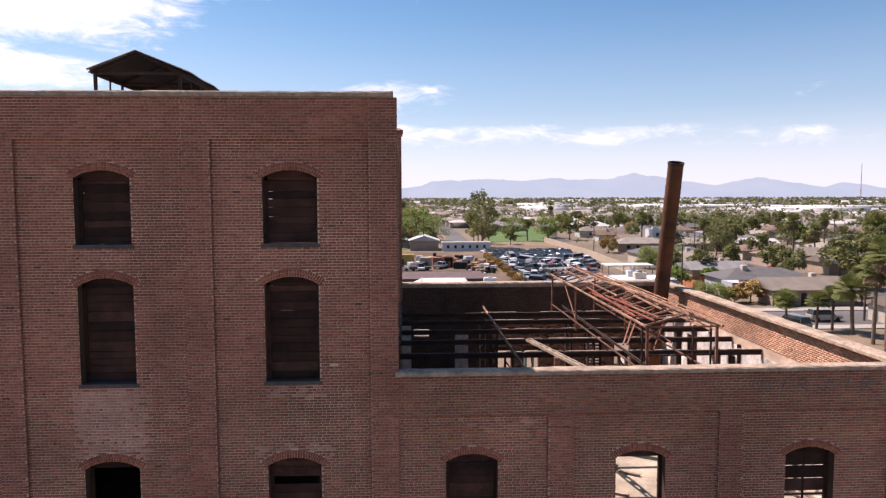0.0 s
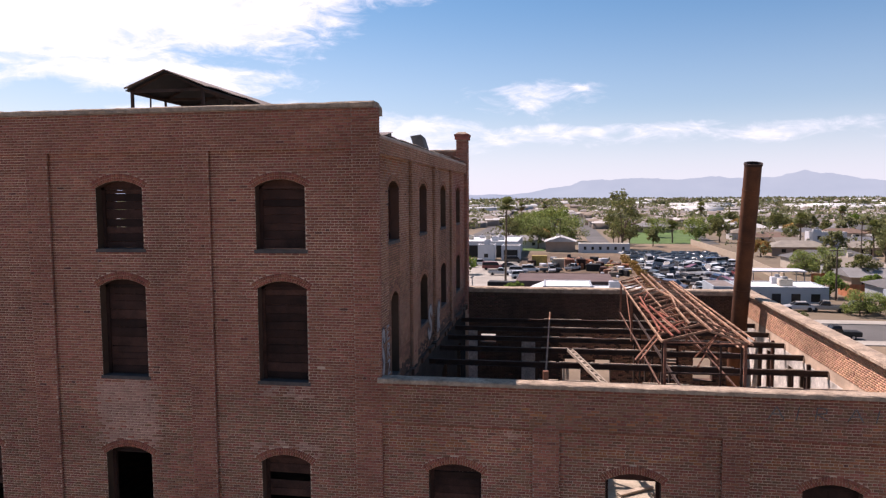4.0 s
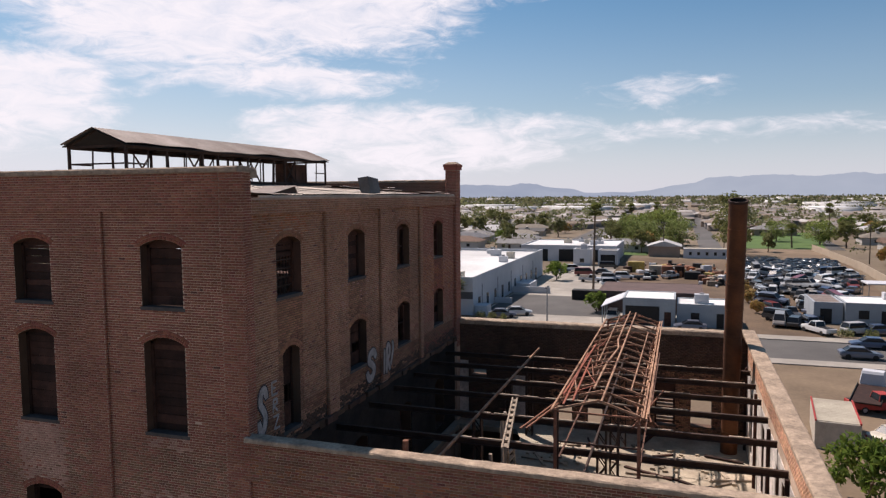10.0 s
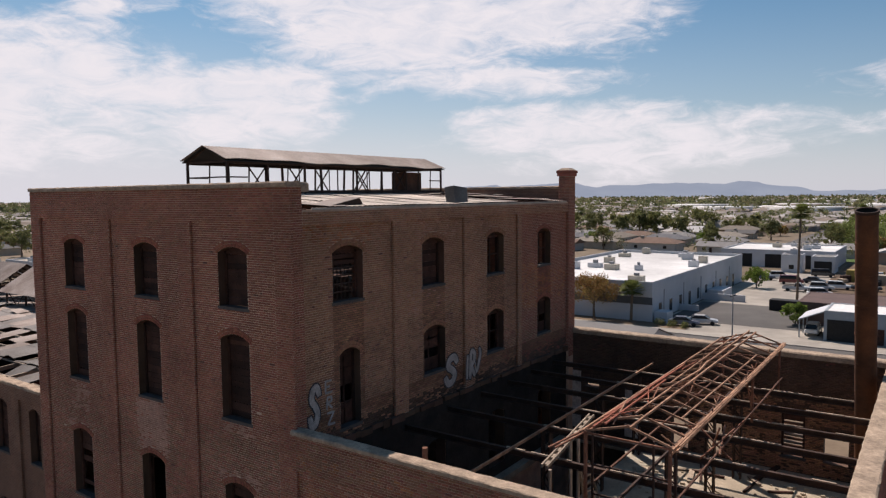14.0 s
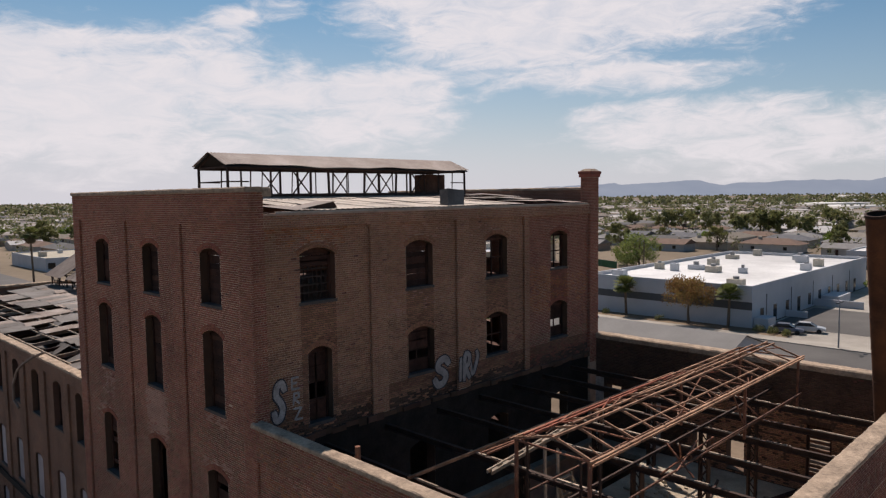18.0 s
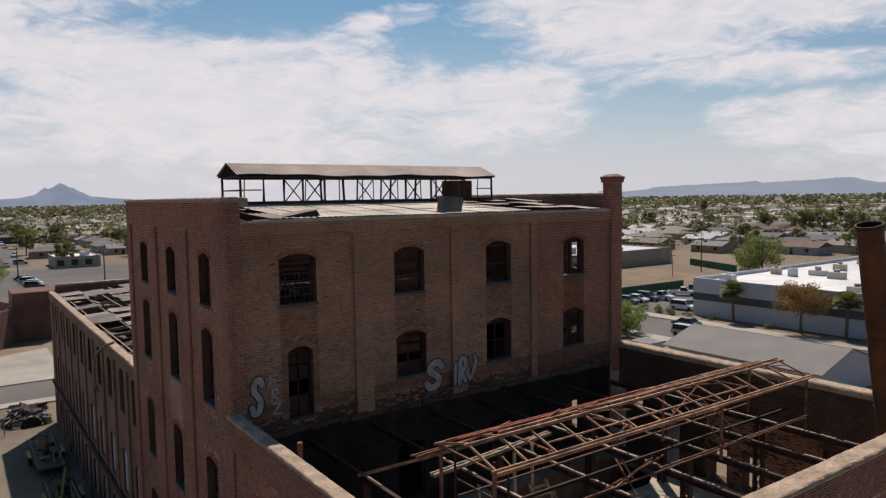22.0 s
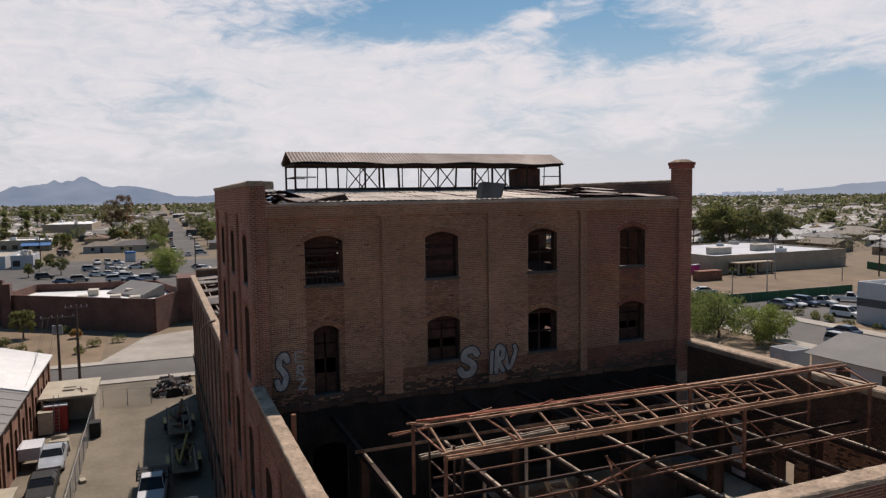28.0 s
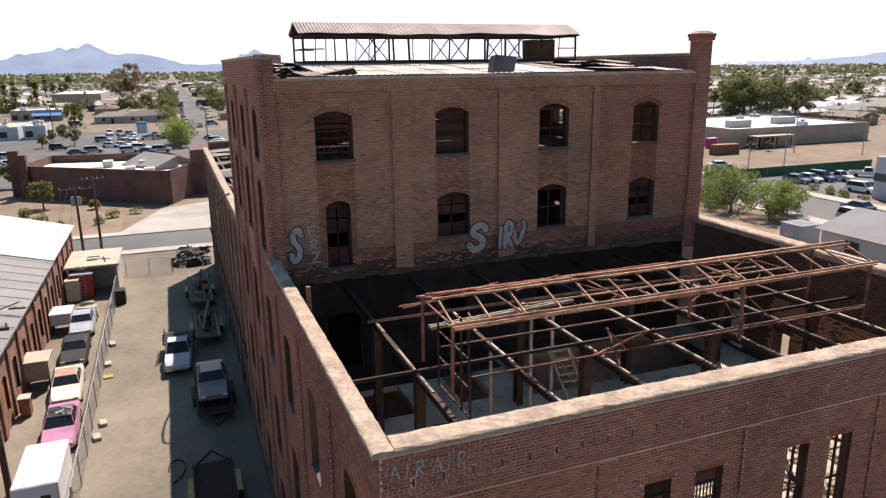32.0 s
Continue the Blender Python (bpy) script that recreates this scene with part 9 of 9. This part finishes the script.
def make_palm(H, seed, skirt=True):
    rr = random.Random(seed)
    t = empty("palm_tree", "tall fan palm with a shaggy dead skirt" if skirt else "slender green fan palm tree", "palm tree", "palm trees")
    b = bmnew()
    k = 8
    for i in range(k):
        tube(b, (0.03 * i, 0, H * i / k - (0.05 if i == 0 else 0)), (0.03 * (i + 1), 0, H * (i + 1) / k), 0.24 - 0.07 * i / k, 0.24 - 0.07 * (i + 1) / k, 8)
    part("trunk", b, "bark", t)
    for nm, mt, cnt, lo, hi in (("crown", "palm", 110, -0.45, 1.45), ("dead_skirt", "palm_dry", 34, -1.35, -0.7)):
        V, F = [], []
        if nm == "dead_skirt" and not skirt:
            continue
        for _ in range(cnt):
            az, el = rr.uniform(0, 2 * math.pi), rr.uniform(lo, hi)
            d = Vector((math.cos(az) * math.cos(el), math.sin(az) * math.cos(el), math.sin(el)))
            side = Vector((-math.sin(az), math.cos(az), 0))
            o = Vector((0.03 * k, 0, H))
            L = rr.uniform(1.3, 1.75)
            hub = o + d * L * 0.55
            for j in range(9):
                f = (j - 4) / 4
                dd = (d + side * f * 1.0).normalized()
                tip = hub + dd * L * 0.75 + Vector((0, 0, -0.12 * (1 - 0.4 * abs(f)) * L))
                w = side.cross(d).normalized() * 0.03 + side * 0.13
                i = len(V)
                V += [tuple(hub - w * 0.6), tuple(hub + w * 0.6), tuple(tip + w * 0.25), tuple(tip - w * 0.25)]
                F.append((i, i + 1, i + 2, i + 3))
            i = len(V)
            V += [tuple(o - side * 0.02), tuple(o + side * 0.02), tuple(hub + side * 0.02), tuple(hub - side * 0.02)]
            F.append((i, i + 1, i + 2, i + 3))
        arrays(nm, np.array(V), np.array(F), mt, t)
    return t


PALMS = [make_palm(8.5, 1), make_palm(11, 2), make_palm(5.0, 3, False)]
palm_at = [(2, 54.7, 91.0, 0.8), (0, 56.6, 82.2, 1.1), (1, 50.6, 71.2, 1.1), (2, -42.5, 112.3, 1.0), (2, 57.0, 91.2, 0.9), (2, 57.9, 88.2, 1.15), (0, 58.8, 80.0, 1.05), (1, 54.0, 74.5, 1.0), (2, 50.5, 90.8, 0.8), (2, -25.2, 112.2, 1.0), (0, 85, 110.5, 1.0), (2, 48, 282, 1.3), (1, 90, 160, 1.1), (0, 110, 185, 1.0), (1, -3, 420, 1.2), (1, -180, 60, 1.1)]
palm_at += [(rng.choice((0, 1)), rng.uniform(-620, -345), rng.uniform(-105, -44), rng.uniform(1.0, 1.4)) for _ in range(22)]
for i in range(46):
    a = math.radians(rng.uniform(-40, 112))
    r = rng.uniform(170, 420)
    x, y = 10 - r * math.sin(a), 5 + r * math.cos(a)
    if free(x, y, 2):
        palm_at.append((rng.choice((0, 1)), x, y, rng.uniform(0.8, 1.4)))
seen_p = set()
for k, x, y, s in palm_at:
    m = pose(x, y, 0.02, 0, 0, rng.uniform(0, 360))
    if k not in seen_p:
        seen_p.add(k)
        PALMS[k].matrix_basis = m @ Matrix.Diagonal((s, s, s, 1))
    else:
        copy_thing(PALMS[k], m).scale = (s, s, s)


# shrubs
def make_shrub(seed):
    rr = random.Random(seed)
    t = empty("shrub", "low rounded desert shrub on gravel", "shrub", "desert shrubs")
    cl = [(rr.uniform(-0.4, 0.4), rr.uniform(-0.4, 0.4), rr.uniform(0.25, 0.6), 0.4) for _ in range(7)]
    V, F = leaves(rr, cl, 40, 0.12)
    arrays("foliage", V, F, "leaf", t)
    return t


shrub = make_shrub(1)
first = True
for x, y, s in ((-80, 4.5, 1.2), (-79, 0, 1.1), (-84, 6, 1.3), (-86, 9, 1.2), (-83, -3, 1.5), (-97, 1, 1.3), (-90, -6, 1.4), (-53.5, 111, 1.3), (-56, 111, 1.4), (-50, 110.8, 1.1), (-18.5, 111.5, 1.2), (-16.5, 111.2, 1.1), (-20.5, 111.8, 1.2), (-60, 112, 1.2), (-64, 112, 1.3), (32, 110.8, 1.4), (35, 110.5, 1.5), (40, 110.7, 1.2), (-46, 111.5, 1.0), (-36, 111.5, 1.0)):
    m = pose(x, y, 0.1, 0, 0, x * 13 % 360)
    if first:
        shrub.matrix_basis = m @ Matrix.Diagonal((s, s, s, 1))
        first = False
    else:
        copy_thing(shrub, m).scale = (s, s, s)


# ---- poles and wires ----
def utility_pole(x, y, H, arms, yaw, label="dark wooden utility pole with crossarm and insulators", cans=0, arm=1.2):
    p = empty("utility_pole", label, "utility pole", "utility poles", at=pose(x, y, 0, 0, 0, yaw))
    b = bmnew()
    tube(b, (0, 0, 0), (0, 0, H), 0.17, 0.11, 9)
    part("pole", b, "pole", p)
    for k in range(arms):
        z = H - 0.35 - 0.9 * k
        b = bmnew()
        box(b, -arm, arm, 0.1, 0.22, z - 0.08, z + 0.08)
        a = part("crossarm", b, "pole", p)
        for u in (0.1 - arm, -0.5, 0.5, arm - 0.1):
            b = bmnew()
            tube(b, (u, 0.15, z + 0.08), (u, 0.15, z + 0.32), 0.07, 0.045, 6)
            part("insulator", b, "board_white", a)
    for k in range(cans):
        b = bmnew()
        tube(b, (0.3 * (1 if k else -1), -0.28, H - 2.1), (0.3 * (1 if k else -1), -0.28, H - 1.1), 0.22, None, 10)
        part("transformer", b, "wire", p)
    return p


utility_pole(-11.95, 5.62, 9.0, 1, 90, "dark wooden utility pole standing beside the box trailer")
utility_pole(-62.0, 4.3, 8.0, 1, 92, cans=2, arm=1.65)
utility_pole(-62.0, 6.2, 9.0, 1, 92, arm=1.15)
for k in range(15):
    m = pose(22.6 + rng.uniform(-0.6, 0.6), 128 + 5.6 * k + rng.uniform(-1.5, 1.5), 0.04, 0, 0, rng.uniform(0, 360))
    w = copy_thing(TREES[5], m)
    u = rng.uniform(0.28, 0.5)
    w.scale = (u, u, u * 1.1)
    w.name = "bush"
    tagged(w, "yellow-green dry bush growing along the yard fence", "bush", "bushes along the yard fence")
tp = make_palm(16.5, 21, False)
tp.matrix_basis = pose(-6.5, 147, 0.03)
tagged(tp, "very tall slender palm beside the warehouse yard")
ms = empty("radio_mast", "thin red and white radio mast far away", "mast", at=pose(1380, 2090, 0))
for k in range(6):
    b = bmnew()
    tube(b, (0, 0, 19 * k), (0, 0, 19 * (k + 1)), 1.3 - 0.12 * k, 1.2 - 0.12 * k, 6)
    part("segment", b, "red_paint" if k % 2 else "wire", ms)
for x, y, h in ((5, 236, 11), (60, 225, 11), (85, 205, 11), (24, 258, 9), (66, 98, 10), (100, 92, 11), (52, 131, 9), (-90, 172, 9), (-60, 150, 10), (-160, 40, 9), (-200, 25, 9), (-230, -20, 10), (-120, 130, 9)):
    utility_pole(x, y, h, 1, (x * 7) % 180)
b = bmnew()


def hang(b, p, q, sag, r=0.012):
    p, q = Vector(p), Vector(q)
    prev = p
    for i in range(1, 11):
        t = i / 10
        c = p.lerp(q, t) - Vector((0, 0, sag * 4 * t * (1 - t)))
        tube(b, prev, c, r, None, 4, caps=False)
        prev = c


for p, q in (((-62.0, 3.0, 7.9), (-40, 4.5, 4.8)), ((-62.0, 3.6, 7.9), (-30, 4.6, 4.8)), ((-62, 4.2, 6.4), (-33, 5, 2.6)), ((-62.0, 5.4, 8.9), (-62.0, 5.6, 7.9)), ((-62.0, 7.2, 8.9), (-62.0, 5.7, 7.8)), ((-62.0, 4.0, 7.8), (-62.2, 3.2, 3.5))):
    hang(b, p, q, 0.8)
tagged(part("overhead_wire", b, "black"), "thin black service wires sagging to the shed", "wire")
# pipe hanging down the wing wall
b = bmnew()
pts = [(-21.5, 18.0, 12.75), (-21.6, 17.55, 12.6), (-22.4, 17.3, 12.2), (-23.6, 17.25, 11.6), (-25.0, 17.35, 10.6), (-25.4, 17.45, 9.6), (-24.7, 17.5, 9.3)]
for p, q in zip(pts, pts[1:]):
    tube(b, p, q, 0.07, None, 7)
tagged(part("bent_pipe", b, "tin"), "bent downpipe dangling from the wing parapet", "pipe")
tk = empty("portable_toilet", "blue and white portable cabin in the parking lot", "cabin", at=pose(-233, 6, 0.05))
b = bmnew()
box(b, -1.2, 1.2, -1.6, 1.6, 0, 2.8, 0.1)
part("body", b, "white_wall", tk)
b = bmnew()
box(b, -1.3, 1.3, -1.7, 1.7, 2.805, 3.4, 0.15)
part("roof", b, "blue_paint", tk)


# ---- distance ----
def far_boxes(name, count, rmin, rmax, size, hgt, mat, label, seed, az1=114):
    rr = np.random.RandomState(seed)
    a = np.radians(rr.uniform(-42, az1, count))
    r = np.sqrt(rr.uniform(rmin ** 2, rmax ** 2, count)) if rmax < 1300 else rmin * (rmax / rmin) ** rr.uniform(0, 1, count)
    V, F = [], []
    for i in range(count):
        x, y = 10 - r[i] * math.sin(a[i]), 5 + r[i] * math.cos(a[i])
        if (14 < x < 27 or -38 < x < -24) and y > 100 or 20 < y < 38 and x < -240:
            continue
        w, d, h = rr.uniform(*size), rr.uniform(*size) * 0.6, rr.uniform(*hgt)
        if rr.rand() < 0.5:
            w, d = d, w
        for (x0, x1, y0, y1, z0, z1, ins) in ((x - w / 2, x + w / 2, y - d / 2, y + d / 2, 0, h, 0), (x - w / 2 - 0.4, x + w / 2 + 0.4, y - d / 2 - 0.4, y + d / 2 + 0.4, h, h + (1.1 if w < 30 else 0.3), min(w, d) * 0.48 if w < 30 else 0.1)):
            ix, iy = (ins * 0.3, ins) if w > d else (ins, ins * 0.3)
            k = len(V)
            V += [(x0, y0, z0), (x1, y0, z0), (x1, y1, z0), (x0, y1, z0), (x0 + ix, y0 + iy, z1), (x1 - ix, y0 + iy, z1), (x1 - ix, y1 - iy, z1), (x0 + ix, y1 - iy, z1)]
            F += [(k, k + 1, k + 5, k + 4), (k + 1, k + 2, k + 6, k + 5), (k + 2, k + 3, k + 7, k + 6), (k + 3, k, k + 4, k + 7), (k + 4, k + 5, k + 6, k + 7)]
    tagged(arrays(name, np.array(V), np.array(F), mat), label, "houses", kind="stuff")


far_boxes("far_houses", 5400, 395, 2300, (10, 20), (2.8, 4.2), "far_build", "countless distant roofs of the suburb", 1)
far_boxes("far_sheds", 75, 700, 2900, (40, 110), (4, 7), "white_roof", "distant long white industrial sheds", 2, 16)


def far_trees(count, rmin, rmax, per, size, seed, hmin=4, hmax=9):
    rr = np.random.RandomState(seed)
    a = np.radians(rr.uniform(-42, 114, count))
    r = rmin * (rmax / rmin) ** rr.uniform(0, 1, count)
    x, y = 10 - r * np.sin(a), 5 + r * np.cos(a)
    ok = np.array([free(a, c, 2) for a, c in zip(x, y)])
    keep = ok & ~(((x > 15) & (x < 26)) | ((x > -37) & (x < -25)) | ((y > 22) & (y < 36) & (x < -240)))
    x, y = x[keep], y[keep]
    n = len(x)
    H = rr.uniform(hmin, hmax, n)
    d = rr.normal(size=(n, per, 3))
    d /= np.linalg.norm(d, axis=2, keepdims=True)
    d *= rr.uniform(0.4, 1.0, (n, per, 1)) ** 0.6
    c = np.stack([x[:, None] + d[..., 0] * H[:, None] * 0.52, y[:, None] + d[..., 1] * H[:, None] * 0.52, H[:, None] * 0.58 + d[..., 2] * H[:, None] * 0.45], axis=-1)
    A = rr.normal(size=(n, per, 3))
    A /= np.linalg.norm(A, axis=2, keepdims=True)
    B = np.cross(A, rr.normal(size=(n, per, 3)))
    B /= np.linalg.norm(B, axis=2, keepdims=True)
    s = size * rr.uniform(0.6, 1.3, (n, per, 1)) * (H / 6)[:, None, None]
    V = np.stack([c - A * s, c - B * s * 0.7, c + A * s, c + B * s * 0.7], axis=2).reshape(-1, 3)
    F = np.arange(len(V)).reshape(-1, 4)
    tagged(arrays("far_woods", V, F, "leaf_far"), "hazy belt of distant suburban trees", "trees", kind="stuff")


far_trees(1700, 150, 430, 46, 0.42, 6, 2.5, 6)
far_trees(5600, 380, 1150, 26, 0.95, 7, 3, 8)
far_trees(9000, 1000, 4300, 10, 2.5, 8, 4.5, 9)


def mountains(name, R, crest, depth, mat, label, seed, rough=0.05):
    """A ridge as terrain: foot, slopes and crest in several rows. Crest: azimuth from +y towards -x, height in metres."""
    b = bmnew()
    nA, nD = 260, 7
    a0, a1 = crest[0][0], crest[-1][0]
    rows = []
    for i in range(nA + 1):
        t = i / nA
        az = a0 + (a1 - a0) * t
        k = max(j for j in range(len(crest) - 1) if crest[j][0] <= az + 1e-6)
        (p, hp), (q, hq) = crest[k], crest[k + 1]
        f = (az - p) / (q - p)
        f = f * 0.5 + f * f * (3 - 2 * f) * 0.5
        h = hp + (hq - hp) * f
        h *= 1 + rough * (noise.noise(Vector((az * 1.1, seed, 0))) + 0.8 * noise.noise(Vector((az * 3.1, seed, 1))))
        col = []
        for d in range(nD):
            g = d / (nD - 1)
            rad = R - depth * (1 - g)
            z = h * g ** 1.3 * (1 + 0.18 * noise.noise(Vector((t * 30, g * 4, seed))) * (1 - g))
            ar = math.radians(az)
            col.append(b.verts.new((10 - rad * math.sin(ar), 5 + rad * math.cos(ar), z if d else -2)))
        rows.append(col)
    for a, c in zip(rows, rows[1:]):
        for d in range(nD - 1):
            b.faces.new((a[d], a[d + 1], c[d + 1], c[d]))
    tagged(part(name, b, mat), label, "mountains", kind="structure")


mountains("backdrop_range", 4450, [(-44, 60), (-34.8, 52), (-33.2, 78), (-32.2, 85), (-31.1, 61), (-29.3, 84), (-27.2, 115), (-26, 113), (-25.1, 94), (-23.8, 76), (-21.7, 100), (-19.4, 133), (-18.8, 136), (-17.8, 154), (-16.9, 135), (-15.8, 115), (-14.7, 119), (-12.9, 113), (-11.8, 127), (-10.7, 121), (-8.9, 108), (-6.6, 123), (-3.4, 113), (-2, 113), (-0.9, 80), (0.6, 66), (2.6, 36), (5, 18), (8, 8)], 300, "mountain", "long haze-blue mountain range on the horizon", 3)
mountains("backdrop_range_west", 4400, [(2, 12), (3.6, 22), (4.3, 26), (5.4, 30), (6.4, 25), (7.4, 27), (8.3, 49), (9.8, 57), (10.6, 67), (11.3, 84), (12.5, 86), (13.5, 72), (15.7, 80), (18.7, 80), (20, 71), (21.9, 73), (22.9, 60), (23.8, 72), (24.5, 89), (25.4, 91), (27.2, 82), (30.4, 72), (31, 83), (31.9, 75), (33.9, 71), (36.9, 62), (38.2, 56), (38.7, 44), (40.3, 35), (42, 24), (45, 10), (50, 4)], 300, "mountain_mid", "blue-grey ridge in haze on the horizon", 5)
mountains("backdrop_peak", 4300, [(78, 30), (79.8, 39), (81.3, 50), (82, 75), (82.6, 100), (83.3, 124), (84.05, 92), (84.3, 98), (85, 60), (85.9, 46), (87.5, 38)], 300, "mountain_near", "single haze-blue desert peak on the horizon", 6, 0.03)
mountains("backdrop_hills", 4250, [(85.9, 33), (87.3, 41), (88.4, 45), (89.3, 65), (90.3, 85), (91.3, 101), (92.4, 105), (92.8, 96), (93.4, 102), (94.1, 130), (94.6, 151), (94.9, 154), (95.4, 130), (95.8, 133), (96.1, 121), (96.6, 136), (97.1, 116), (98.2, 107), (98.7, 99), (99.1, 105), (99.9, 76), (102, 60), (106, 45), (114, 30)], 300, "mountain_near", "haze-blue desert hills on the horizon", 9, 0.03)
rr = random.Random(6)
for k in range(22):
    az = math.radians(rr.choice((rr.gauss(44.0, 0.6), rr.gauss(46.2, 0.8), rr.gauss(43.2, 0.7))))
    w, h = rr.uniform(6, 13), rr.uniform(14, 30) + (14 if k == 3 else 0)
    b = bmnew()
    x, y = 10 - 4150 * math.sin(az), 5 + 4150 * math.cos(az)
    box(b, x - w, x + w, y - w, y + w, 0, h)
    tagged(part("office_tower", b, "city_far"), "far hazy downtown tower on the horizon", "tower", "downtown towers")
